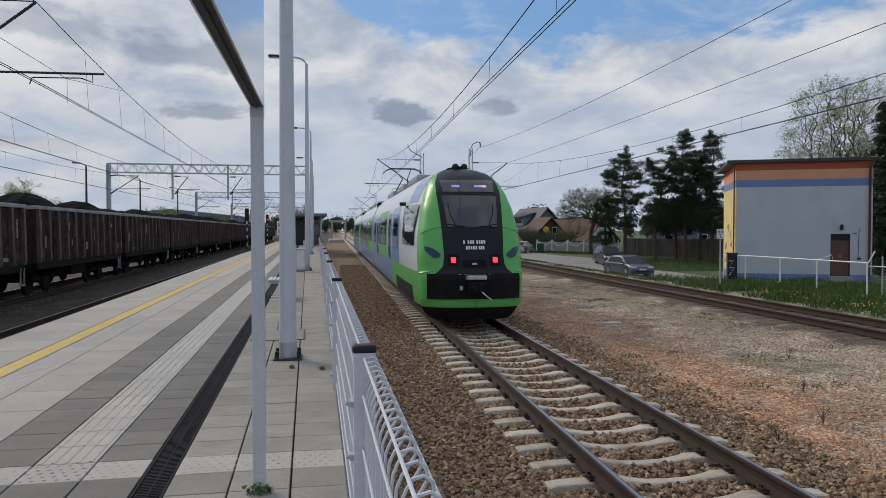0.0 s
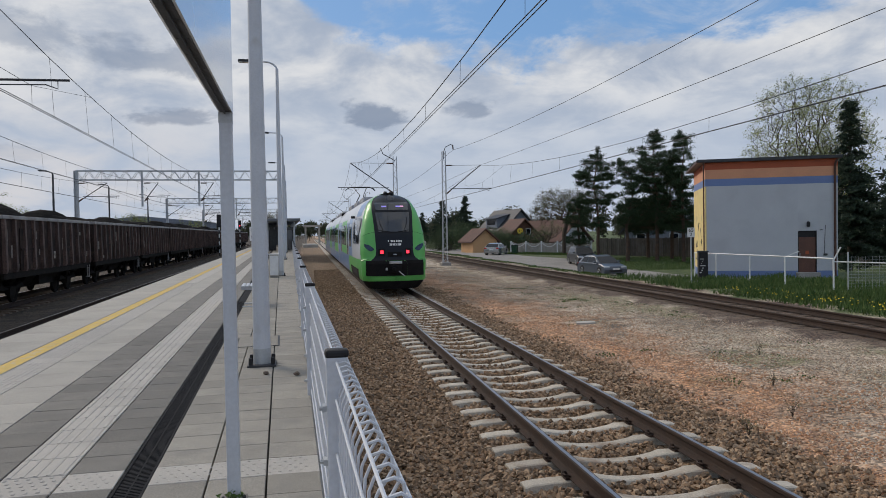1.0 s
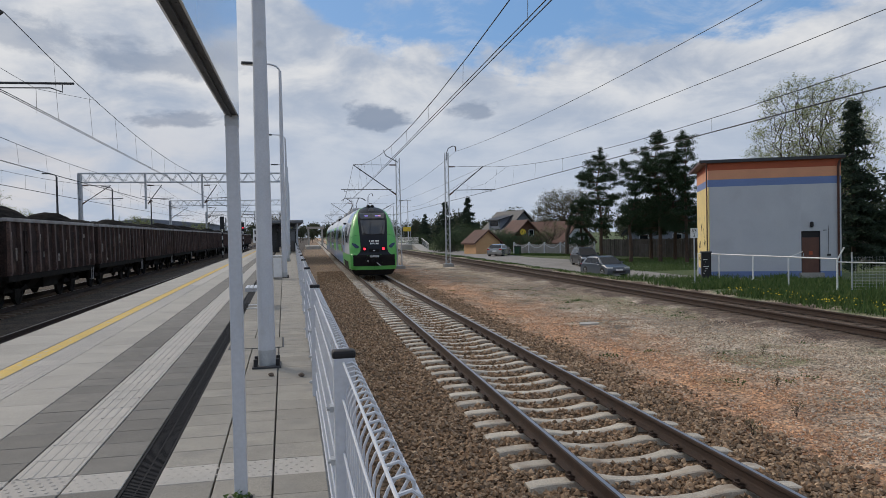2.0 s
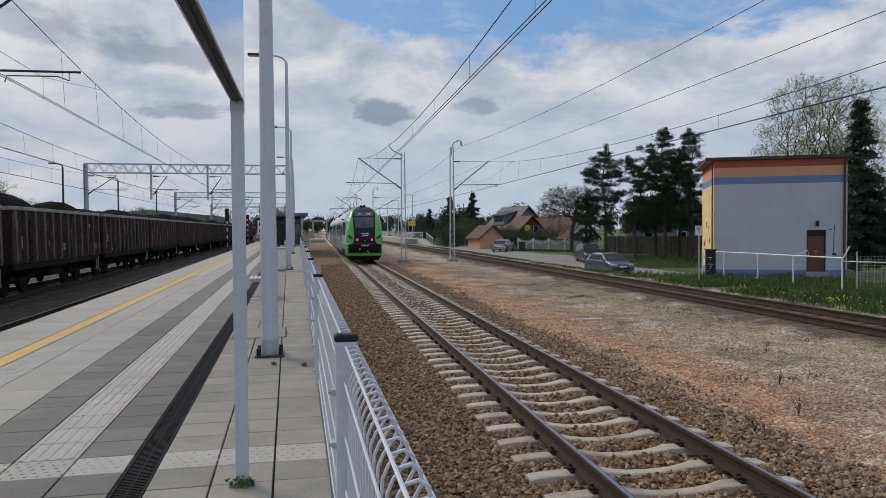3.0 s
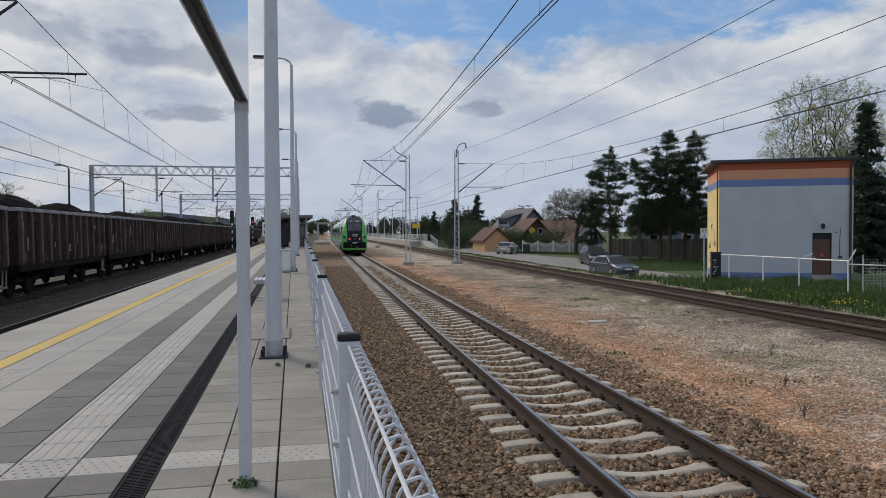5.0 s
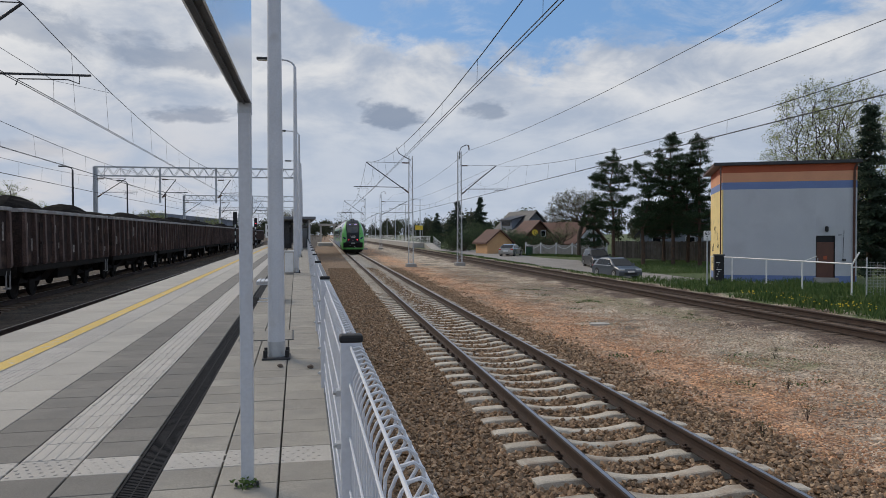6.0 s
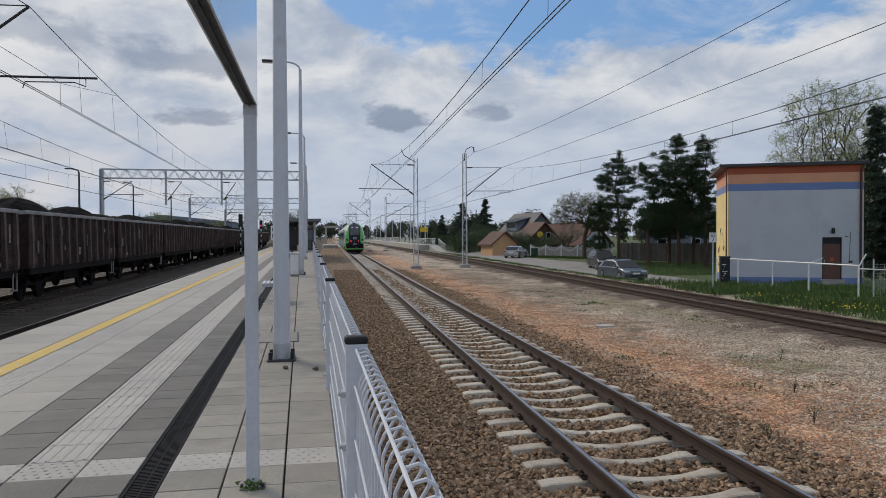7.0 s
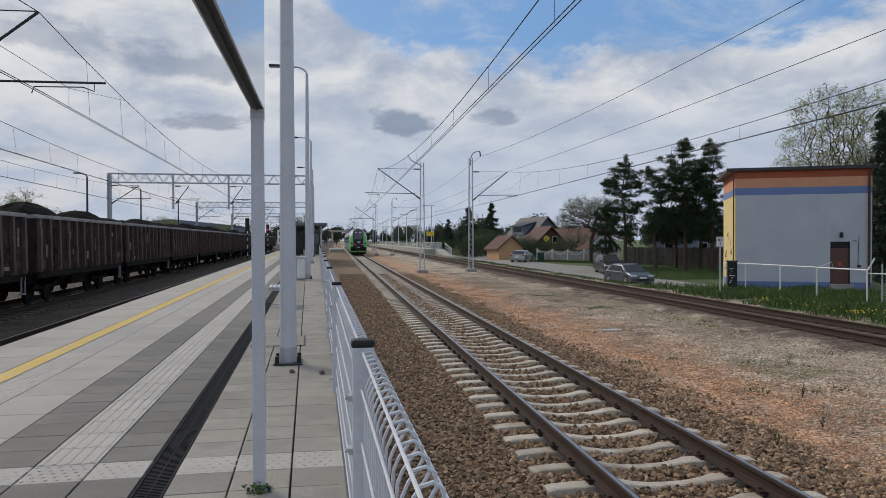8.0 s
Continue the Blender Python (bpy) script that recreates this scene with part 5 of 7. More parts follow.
cover = thing("inspection_cover", "light concrete inspection cover with recessed frame", "manhole cover", plat(-0.43, 11.05, PZ))
part("lid", Geo().box(-0.36, 0.36, -0.5, 0.5, 0.002, 0.008, c=0.002), M_SLAB, cover)
part("frame", Geo().box(-0.385, -0.365, -0.52, 0.52, 0.001, 0.007).box(0.365, 0.385, -0.52, 0.52, 0.001, 0.007).box(-0.365, 0.365, -0.52, -0.505, 0.001, 0.007).box(-0.365, 0.365, 0.505, 0.52, 0.001, 0.007), M_DARKSTEEL, cover, "dark steel frame")
for s in (-1, 1):
    part("lifting_slot", Geo().box(s * 0.22 - 0.012, s * 0.22 + 0.012, -0.36, 0.36, 0.008, 0.011), M_BLACK, cover)


# ---- station name board ----

M_BOARD = mat("glossy_white_board", (0.64, 0.66, 0.70), (0.60, 0.62, 0.66), 1.0, 0.10, fine_amt=0.02, coat=0.6)


def build_board():
    base = thing("station_sign", "large white station sign board on grey steel posts", "sign", pose(-3.830, 3.47, PZ, 0, 0, 1.1))
    for y in (0.0, -4.2):
        p = part("post", Geo().box(-0.037, 0.037, y - 0.037, y + 0.037, 0.0, 2.30, c=0.006), M_LIGHTGREY, base, "light grey square post")
        part("foot_plate", Geo().box(-0.075, 0.075, y - 0.06, y + 0.06, 0.0, 0.006), M_SLAB_DARK, p)
        for sx in (-1, 1):
            part("foot_bolt", Geo().tube((sx * 0.062, y - 0.045, 0.012), (sx * 0.062, y - 0.045, 0.035), 0.009, 6), M_DARKSTEEL, p, "rusty dark foot bolt")
        part("post_head", Geo().box(-0.039, 0.039, y - 0.039, y + 0.039, 2.24, 2.302), M_STEEL, p)
    part("board_face", Geo().box(0.029, 0.039, -4.3, 0.05, 2.307, 3.45), M_BOARD, base, "glossy white board face")
    part("board_face", Geo().box(-0.039, -0.029, -4.3, 0.05, 2.307, 3.45), M_BOARD, base)
    part("bottom_frame", Geo().box(-0.029, 0.029, -4.3, 0.05, 2.303, 2.34).box(-0.004, 0.004, -4.3, -0.05, 2.289, 2.304), M_DARKSTEEL, base, "dark riveted bottom frame")
    part("end_frame", Geo().box(-0.029, 0.029, 0.036, 0.05, 2.34, 3.45), M_LIGHTGREY, base)
    for k in range(16):
        for x in (-0.020, 0.020):
            part("rivet", Geo().lathe([(0.003, -0.002), (0.005, 0.0)], 6, pose(x, -0.2 - k * 0.24, 2.303)), M_DARKSTEEL, base)


build_board()

# ---- small things on the platform ----
M_PEBBLE = mat("brown_stone", (0.16, 0.12, 0.09), (0.11, 0.085, 0.07), 20, 0.9, bump=0.5)


def pebble(m, r, seed):
    bm = bmesh.new()
    bmesh.ops.create_icosphere(bm, subdivisions=2, radius=r)
    for v in bm.verts:
        v.co *= 1 + 0.35 * noise.noise(v.co * (2.5 / r) * 0.5 + Vector((seed, 0, 0)))
        v.co.z *= 0.65
    me = bpy.data.meshes.new("stone")
    bm.to_mesh(me)
    bm.free()
    me.materials.append(M_PEBBLE)
    o = new("stone", me)
    o.matrix_basis = m
    tagged(o, "small loose brown stone lying on the paving", "stone", "loose stones")


for k, (x, y) in enumerate(((-3.87, 7.37), (-3.53, 7.25))):
    pebble(pose(x, y, PZ + 0.022), 0.034, k * 7.3)

cab = thing("control_cabinet", "pale grey electrical cabinet on the platform", "cabinet", pose(-4.70, 26.8, PZ, 0, 0, 2))
part("body", Geo().box(-0.17, 0.17, -0.12, 0.12, 0.05, 0.86, c=0.01), M_SLAB_LIGHT, cab)
part("lid", Geo().box(-0.19, 0.19, -0.14, 0.14, 0.86, 0.90, c=0.01), M_WHITE, cab)
part("door", Geo().box(-0.15, 0.15, -0.128, -0.12, 0.10, 0.82), M_WHITE, cab)
part("plinth", Geo().box(-0.15, 0.15, -0.10, 0.10, 0.0, 0.05), M_CONCRETE, cab)


def build_bench(m):
    base = thing("platform_bench", "light grey metal bench on the platform", "bench", m)
    for k in range(5):
        part("seat_slat", Geo().box(-0.22 + k * 0.09, -0.15 + k * 0.09, -0.5, 0.5, 0.44, 0.47, c=0.006), M_LIGHTGREY, base)
    for y in (-0.4, 0.4):
        part("leg", Geo().box(-0.22, 0.22, y - 0.03, y + 0.03, 0.38, 0.44).box(0.10, 0.17, y - 0.03, y + 0.03, 0.0, 0.38).box(-0.2, 0.22, y - 0.04, y + 0.04, -0.0, 0.015), M_LIGHTGREY, base)


build_bench(plat(-0.66, 17.0, PZ))


# ---- far end of the platform: shelter, wall, gate ----
M_ROOF_DARK = mat("dark_canopy", (0.16, 0.17, 0.19), (0.12, 0.13, 0.145), 2.0, 0.6)


def build_shelter():
    base = thing("platform_shelter", "grey flat-roofed platform canopy with glass walls", "shelter", plat(-1.0, 78.0, PZ))
    part("canopy_roof", Geo().box(-0.7, 2.9, -6, 22, 2.98, 3.26, c=0.05), M_ROOF_DARK, base)
    part("lower_roof", Geo().box(-0.2, 2.6, -2, 20, 2.25, 2.45), M_ROOF_DARK, base)
    for x in (-0.3, 2.3):
        for y in (-4, 3, 10, 17):
            part("column", Geo().tube((x, y, 0), (x, y, 2.95), 0.10, 8), M_LIGHTGREY, base)
    for y in (-1.0, 4, 9):
        part("glass_wall", Geo().box(0.7, 2.3, y, y + 0.03, 0.1, 2.2), M_T_GLASS, base)
    part("side_glass", Geo().box(1.0, 1.03, 0, 14, 0.1, 2.2), M_T_GLASS, base)
    part("wall_panel", Geo().box(-0.4, 0.5, 0.5, 0.8, 0, 2.9), M_DARKSTEEL, base)
    for k in range(3):
        part("timetable_frame", Geo().box(-0.1 + k * 0.55, 0.3 + k * 0.55, -3.0, -2.94, 0.6, 2.5), M_DARKSTEEL, base)


build_shelter()

mk = thing("platform_marker", "small white marker plate with dark characters on a post", "sign", pose(-5.62, 29.0, PZ))
part("post", Geo().tube((0, 0, 0), (0, 0, 1.95), 0.025, 8), M_STEEL, mk)
mp = part("plate", Geo().box(-0.12, 0.12, -0.04, -0.028, 1.38, 1.95, c=0.004), M_WHITE, mk)
for z0 in (1.46, 1.72):
    part("writing_bar", Geo().box(-0.06, 0.06, -0.045, -0.041, z0, z0 + 0.16), M_BLACK, mp, "dark bar of writing")


# ---- lane, verge and yard things beyond the second line ----

M_ASPHALT = mat("lane_asphalt", (0.30, 0.28, 0.255), (0.22, 0.205, 0.19), 0.8, 0.92, bump=0.4, fine=40, fine_amt=0.2, world=True)
M_CAR_GREY = mat("car_grey_paint", (0.060, 0.074, 0.095), (0.052, 0.066, 0.086), 2, 0.32, metal=0.2, fine_amt=0.03, coat=0.3)
M_CAR_BLACK = mat("car_black_paint", (0.010, 0.012, 0.017), (0.008, 0.010, 0.014), 2, 0.3, fine_amt=0.03, coat=0.15)
M_CAR_SILVER = mat("car_silver_paint", (0.42, 0.41, 0.39), (0.38, 0.37, 0.35), 2, 0.25, metal=0.5, fine_amt=0.03, coat=0.7)
M_TYRE = mat("tyre_rubber", (0.016, 0.016, 0.016), (0.022, 0.022, 0.022), 9, 0.85)
M_CARGLASS = glass_mat("car_glass", (0.008, 0.010, 0.013), 0.08, 0.25)
M_CARGLASS.node_tree.nodes["Principled BSDF"].inputs["Coat Weight"].default_value = 0.0
M_LENS = glass_mat("car_lens", (0.55, 0.58, 0.62), 0.1, 0.6)
M_REDLENS = glass_mat("car_rear_lens", (0.35, 0.015, 0.015), 0.15, 0.6)


def build_lane():
    g = Geo()
    ys = [30 + 2.0 * k for k in range(0, 46)]
    for y in ys:
        for k in range(9):
            x = 13.3 + k * (6.6 + 2.8 * step_s(y, 76, 68) * step_s(y, 36, 44)) / 8
            g.v.append((x, y, yard_z(x, y) + 0.012))
    g.f = [(j * 9 + i, j * 9 + i + 1, (j + 1) * 9 + i + 1, (j + 1) * 9 + i) for j in range(len(ys) - 1) for i in range(8)]
    solid("road", g, M_ASPHALT, "narrow worn asphalt lane beside the railway", "road", kind="structure", smooth=True)


build_lane()


def build_car(m, paint, label, L=4.35, W=1.80, H=1.48, kind="hatch"):
    """Car facing +x, wheels on z = 0."""
    base = thing("car", label, "car", m, "parked cars")
    s = L / 4.35
    hs = H / 1.48
    lower = [(-2.12, 0.30), (-2.16, 0.55), (-2.10, 0.86), (-1.70, 0.93), (0.75, 0.93), (1.55, 0.84), (2.02, 0.70), (2.16, 0.50), (2.12, 0.24), (1.9, 0.18), (-1.95, 0.20)]
    if kind == "sedan":
        cabin = [(-1.95, 0.90), (-1.15, 1.33), (-0.75, 1.42), (-0.1, 1.43), (0.30, 1.36), (1.10, 0.90)]
    elif kind == "suv":
        cabin = [(-2.02, 0.90), (-1.85, 1.30), (-1.55, 1.45), (-0.1, 1.48), (0.30, 1.40), (1.05, 0.90)]
    else:
        cabin = [(-2.05, 0.88), (-1.60, 1.28), (-1.05, 1.44), (-0.1, 1.48), (0.35, 1.38), (1.25, 0.88)]

    def shell(prof, hw0, hw1, zb, zt):
        g = Geo()
        rings = []
        for sy, f in ((-1, 0.86), (-1, 1.0), (1, 1.0), (1, 0.86)):
            ring = []
            for x, z in prof:
                t = max(0.0, (z - zb) / (zt - zb))
                hw = hw0 + (hw1 - hw0) * t
                inset = 0.0 if f == 1.0 else 0.06
                ring.append((x * s * (1 if f == 1.0 else 0.985), sy * (hw - (0 if f < 1 else 0.05)), z * hs - (inset if z > (zb + zt) / 2 and f < 1 else 0)))
            rings.append(ring)
        return g.loft(rings)

    part("body", shell(lower, W / 2, W / 2 - 0.03, 0.2, 0.95), paint, base, smooth=True)
    part("cabin", shell(cabin, W / 2 - 0.05, W / 2 - 0.26, 0.9, 1.48), paint, base, smooth=True)
    # glazing
    a, b = cabin[-1], cabin[-2]
    part("windscreen", Geo().add([((a[0] - 0.06) * s + 0.012, -W / 2 + 0.16, (a[1] + 0.04) * hs), ((a[0] - 0.06) * s + 0.012, W / 2 - 0.16, (a[1] + 0.04) * hs), ((b[0] + 0.03) * s + 0.012, W / 2 - 0.29, (b[1] - 0.02) * hs + 0.012), ((b[0] + 0.03) * s + 0.012, -W / 2 + 0.29, (b[1] - 0.02) * hs + 0.012)], [(0, 1, 2, 3)]), M_CARGLASS, base)
    a, b = cabin[0], cabin[1]
    part("rear_window", Geo().add([((a[0] + 0.12) * s - 0.015, -W / 2 + 0.18, (a[1] + 0.1) * hs), ((a[0] + 0.12) * s - 0.015, W / 2 - 0.18, (a[1] + 0.1) * hs), (b[0] * s - 0.02, W / 2 - 0.27, (b[1] - 0.02) * hs + 0.02), (b[0] * s - 0.02, -W / 2 + 0.27, (b[1] - 0.02) * hs + 0.02)], [(3, 2, 1, 0)]), M_CARGLASS, base)
    for sy in (-1, 1):
        for x0, x1 in ((-1.55, -0.55), (-0.48, 0.78)):
            z0, z1 = 0.96 * hs, 1.32 * hs
            y0, y1 = sy * (W / 2 - 0.05), sy * (W / 2 - 0.185)
            xa, xb = (x0, x1 - 0.42) if x1 > 0.5 else (x0 + 0.30, x1)
            part("side_window", Geo().add([(x0 * s, y0, z0), (x1 * s, y0, z0), (xb * s, y1, z1), (xa * s, y1, z1)], [(0, 1, 2, 3)]), M_CARGLASS, base)
        part("mirror", Geo().box(0.72 * s, 0.90 * s, *sorted((sy * (W / 2 - 0.04), sy * (W / 2 + 0.14))), 0.93 * hs, 1.06 * hs, c=0.03), paint, base)
        part("headlight", Geo().box(1.90 * s, 2.10 * s, *sorted((sy * 0.45, sy * (W / 2 - 0.04))), 0.60 * hs, 0.72 * hs, c=0.03), M_LENS, base)
        part("rear_light", Geo().box(-2.13 * s, -2.0 * s, *sorted((sy * 0.55, sy * (W / 2 - 0.03))), 0.72 * hs, 0.90 * hs, c=0.03), M_REDLENS, base)
        for x in (-1.32, 1.33):
            wm = Matrix.Translation((x * s, sy * (W / 2 - 0.10), 0.32)) @ pose(0, 0, 0, -sy * 90)
            w = part("wheel", Geo().lathe([(0.30, -0.10), (0.325, -0.08), (0.325, 0.08), (0.30, 0.105), (0.22, 0.11)], 18, wm), M_TYRE, base, smooth=True)
            part("rim", Geo().lathe([(0.215, 0.09), (0.205, 0.115), (0.06, 0.10), (0.05, 0.118)], 14, wm), M_STEEL, w)
            part("wheel_arch", Geo().lathe([(0.37, -0.1), (0.37, 0.093)], 18, wm), M_BLACK, base)
    part("front_grille", Geo().box(2.10 * s, 2.165 * s, -0.5, 0.5, 0.32, 0.46, c=0.02), M_BLACK, base)
    part("number_plate", Geo().box(2.165 * s, 2.18 * s, -0.26, 0.26, 0.47, 0.58), M_WHITE, base, "white plate")
    part("rear_plate", Geo().box(-2.19 * s, -2.165 * s, -0.26, 0.26, 0.55, 0.66), M_WHITE, base, "white plate")
    return base


build_car(pose(17.6, 48.6, yard_z(17.6, 48.6) + 0.014, 0, 0, -85), M_CAR_GREY, "grey hatchback car parked on the lane")
build_car(pose(21.0, 61.0, yard_z(21.0, 61.0) + 0.014, 0, 0, -97), M_CAR_BLACK, "black sport utility car parked by the fence", 4.4, 1.82, 1.66, "suv")
build_car(pose(18.2, 81.0, yard_z(18.2, 81.0) + 0.012, 0, 0, 60), M_CAR_SILVER, "silver saloon car parked on the lane", 4.5, 1.78, 1.43, "sedan")


# kilometre post with its figures
def text_geo(body, size):
    cu = bpy.data.curves.new("figures", "FONT")
    cu.body, cu.size, cu.extrude, cu.align_x, cu.align_y = body, size, 0.002, "CENTER", "CENTER"
    cu.resolution_u = 3
    ob = bpy.data.objects.new("figures", cu)
    scene.collection.objects.link(ob)
    dg = bpy.context.evaluated_depsgraph_get()
    me = bpy.data.meshes.new_from_object(ob.evaluated_get(dg))
    bpy.data.objects.remove(ob)
    bpy.data.curves.remove(cu)
    return me


km = thing("kilometre_post", "white kilometre sign 65 over 2 on a thin post", "sign", pose(13.75, 29.2, -0.17, 0, 0, -27))
part("post", Geo().tube((0, 0, 0), (0, 0, 2.55), 0.03, 8), M_STEEL, km)
plate = part("plate", Geo().box(-0.16, 0.16, -0.042, -0.032, 2.12, 2.56, c=0.003), M_WHITE, km, "white sign plate")
for txt, z in (("65", 2.44), ("2", 2.24)):
    me = text_geo(txt, 0.22)
    me.materials.clear()
    me.materials.append(M_BLACK)
    o = part("figure", me, None, plate, "black figures " + txt, m=pose(0, -0.046, z, 90, 0, 0))


# pipe railing in front of the switch house
def build_pipe_fence():
    base = thing("pipe_railing", "white painted pipe railing in the grass", "railing")
    P = [(16.1, 33.0), (16.2, 31.2), (16.3, 28.6), (16.35, 26.2), (16.4, 23.4)]
    for i, (x, y) in enumerate(P):
        part("post", Geo().tube((x, y, -0.2), (x, y, 1.12), 0.032, 8), M_WHITE, base)
    for (x0, y0), (x1, y1) in zip(P, P[1:]):
        part("rail", Geo().tube((x0, y0, 1.10), (x1, y1, 1.10), 0.028, 8), M_WHITE, base)
    part("slanted_arm", Geo().tube((16.4, 23.4, 1.05), (16.55, 23.2, 1.55), 0.028, 8), M_WHITE, base)
    part("slanted_arm", Geo().tube((16.35, 26.2, 1.08), (16.8, 25.9, 1.32), 0.018, 6), M_WHITE, base)
    for y0 in (23.4,):
        for k in range(3):
            part("lower_rail", Geo().tube((16.42, y0, 0.98 - 0.0 * k), (18.6, y0 - 5.5, 0.98), 0.022, 6), M_WHITE, base)
            break
    part("post", Geo().tube((18.6, 17.9, -0.2), (18.6, 17.9, 1.3), 0.032, 8), M_WHITE, base)


build_pipe_fence()


def build_mesh_fence():
    base = thing("wire_mesh_fence", "thin grey wire mesh fence beside the grey building", "fence")
    a, b = Vector((16.7, 23.0, -0.15)), Vector((24.0, 21.0, -0.15))
    n = 60
    g = Geo()
    for k in range(n + 1):
        p = a.lerp(b, k / n)
        g.tube(p, p + Vector((0, 0, 1.35)), 0.004, 3)
    for k in range(12):
        z = Vector((0, 0, 0.1 + 0.11 * k))
        g.tube(a + z, b + z, 0.004, 3)
    tagged(part("mesh_wires", g, M_STEEL, base), kind="stuff")
    for t in (0, 0.33, 0.66, 1.0):
        p = a.lerp(b, t)
        part("post", Geo().tube(p, p + Vector((0, 0, 1.5)), 0.03, 6), M_STEEL, base)


build_mesh_fence()

# relay box by the corner of the switch house
rb = thing("relay_box", "black metal relay box with faded graffiti", "cabinet", pose(15.55, 31.3, -0.17, 0, 0, -22))
part("body", Geo().box(-0.22, 0.22, -0.2, 0.2, 0.0, 1.35, c=0.015), M_BLACK, rb)
part("lid", Geo().box(-0.25, 0.25, -0.23, 0.23, 1.35, 1.42, c=0.015), M_DARKSTEEL, rb)
for k in range(7):
    part("scribble", Geo().box(-0.15 + 0.05 * (k % 3), -0.08 + 0.06 * (k % 4), -0.204, -0.2005, 0.35 + 0.11 * k, 0.38 + 0.11 * k), M_WHITE, rb)

# flat stone and dry weed in the yard
slab = solid("concrete_slab", Geo().prism([(-0.32, -0.10), (-0.12, -0.17), (0.26, -0.14), (0.33, 0.02), (0.18, 0.15), (-0.22, 0.13)], -0.05, 0.025, axis="z"), M_SLAB_LIGHT, "pale flat concrete slab lying in gravel", "slab", pose(4.15, 18.0, -0.24, 2, 1, 12))


# ---- houses beyond the lane ----
M_H_GREY = mat("house_grey_render", (0.20, 0.22, 0.26), (0.17, 0.19, 0.23), 1.0, 0.9)
M_H_WHITE = mat("house_white_render", (0.62, 0.63, 0.65), (0.54, 0.55, 0.57), 0.8, 0.9)
M_H_ORANGE = mat("house_orange_render", (0.62, 0.37, 0.19), (0.55, 0.33, 0.17), 0.8, 0.9)
M_H_BROWN = mat("house_brown_wood", (0.14, 0.07, 0.04), (0.10, 0.05, 0.03), 2.0, 0.8)
M_ROOF_RED = mat("roof_brown_tile", (0.115, 0.055, 0.040), (0.085, 0.042, 0.032), 1.6, 0.8, bump=0.5, bump_scale=8, fine=8, fine_amt=0.25)
M_ROOF_BLK = mat("roof_dark_tile", (0.040, 0.042, 0.050), (0.03, 0.032, 0.038), 1.6, 0.6, bump=0.5, bump_scale=8, fine=8, fine_amt=0.25)
M_YSIGN = mat("yellow_sign", (0.75, 0.52, 0.04), (0.70, 0.48, 0.04), 3.0, 0.5)


def gable_house(name, label, m, w, l, eave, ridge, wall, roof, over=0.5, windows=(), gable_mat=None, chimney=None):
    """Gable faces -y, ridge runs along y. windows: (x, z, w, h) on the gable."""
    base = thing(name, label, "house", m, "houses beyond the lane")
    part("wall", Geo().box(-w / 2, w / 2, 0, l, -0.3, eave), wall, base)
    part("gable", Geo().prism([(-w / 2, eave), (w / 2, eave), (0, ridge)], 0.0, l), gable_mat or wall, base)
    k = (ridge - eave) / (w / 2)
    for s in (-1, 1):
        part("roof_slope", Geo().prism([(0, ridge + 0.22), (s * (w / 2 + over), eave - over * k + 0.22), (s * (w / 2 + over), eave - over * k + 0.02), (0, ridge + 0.02)][::s], -over, l + over), roof, base)
    for x, z, ww, hh in windows:
        o = part("window", Geo().box(x - ww / 2, x + ww / 2, -0.05, -0.004, z, z + hh), M_H_WHITE, base)
        part("pane", Geo().box(x - ww / 2 + 0.08, x + ww / 2 - 0.08, -0.06, -0.052, z + 0.08, z + hh - 0.08), M_CARGLASS, o)
    if chimney:
        part("chimney", Geo().box(chimney[0] - 0.3, chimney[0] + 0.3, chimney[1] - 0.3, chimney[1] + 0.3, eave, ridge + 0.9), M_ROOF_RED, base)
    return base


gable_house("garage", "orange rendered garage with a brown tiled roof", pose(19.2, 90.5, -0.3, 0, 0, 14), 3.6, 3.4, 1.5, 2.95, M_H_ORANGE, M_ROOF_RED, 0.35)
gable_house("house", "grey house with dark steep roof and white ground floor", pose(31.9, 117.0, -0.3, 0, 0, 14), 7.0, 8.5, 2.7, 6.3, M_H_WHITE, M_ROOF_BLK, 0.7, [(-2.3, 0.9, 1.1, 1.3), (-0.4, 0.8, 1.0, 2.0), (2.2, 0.9, 1.1, 1.3), (0, 3.4, 1.3, 1.1)], M_H_GREY)
gh = [o for o in scene.collection.all_objects if o.parent is None and o.name.startswith("house")][0]
dm = part("dormer", Geo().prism([(-3.3, 3.3), (-3.3, 4.9), (-0.6, 5.6), (-0.6, 3.3)], 2.2, 6.2), M_H_GREY, gh, "grey dormer in the roof slope")
part("dormer_roof", Geo().prism([(-3.7, 4.84), (-3.7, 4.98), (-0.4, 5.84), (-0.4, 5.70)], 1.8, 6.6), M_ROOF_BLK, dm)
part("dormer_window", Geo().box(-3.33, -3.304, 2.7, 5.6, 3.9, 4.7), M_CARGLASS, dm)
hb = gable_house("house", "brown timber house with red-brown tiled roof", pose(28.2, 102.6, -0.3, 0, 0, 6), 3.4, 5.5, 2.7, 4.4, M_H_BROWN, M_ROOF_RED, 0.6, [(0.7, 2.1, 0.8, 1.0)], None)
part("round_sign", Geo().tube((-0.9, -0.72, 2.75), (-0.9, -0.62, 2.75), 0.45, 20), M_YSIGN, hb, "round yellow sign")
gable_house("house", "low house with long red-brown tiled roof", pose(34.6, 98.6, -0.3, 0, 0, 30), 6.6, 9.0, 1.4, 4.1, M_H_WHITE, M_ROOF_RED, 0.6, [(-2, 0.8, 1.0, 1.2), (2, 0.8, 1.0, 1.2)], None, (1.5, 4.0))
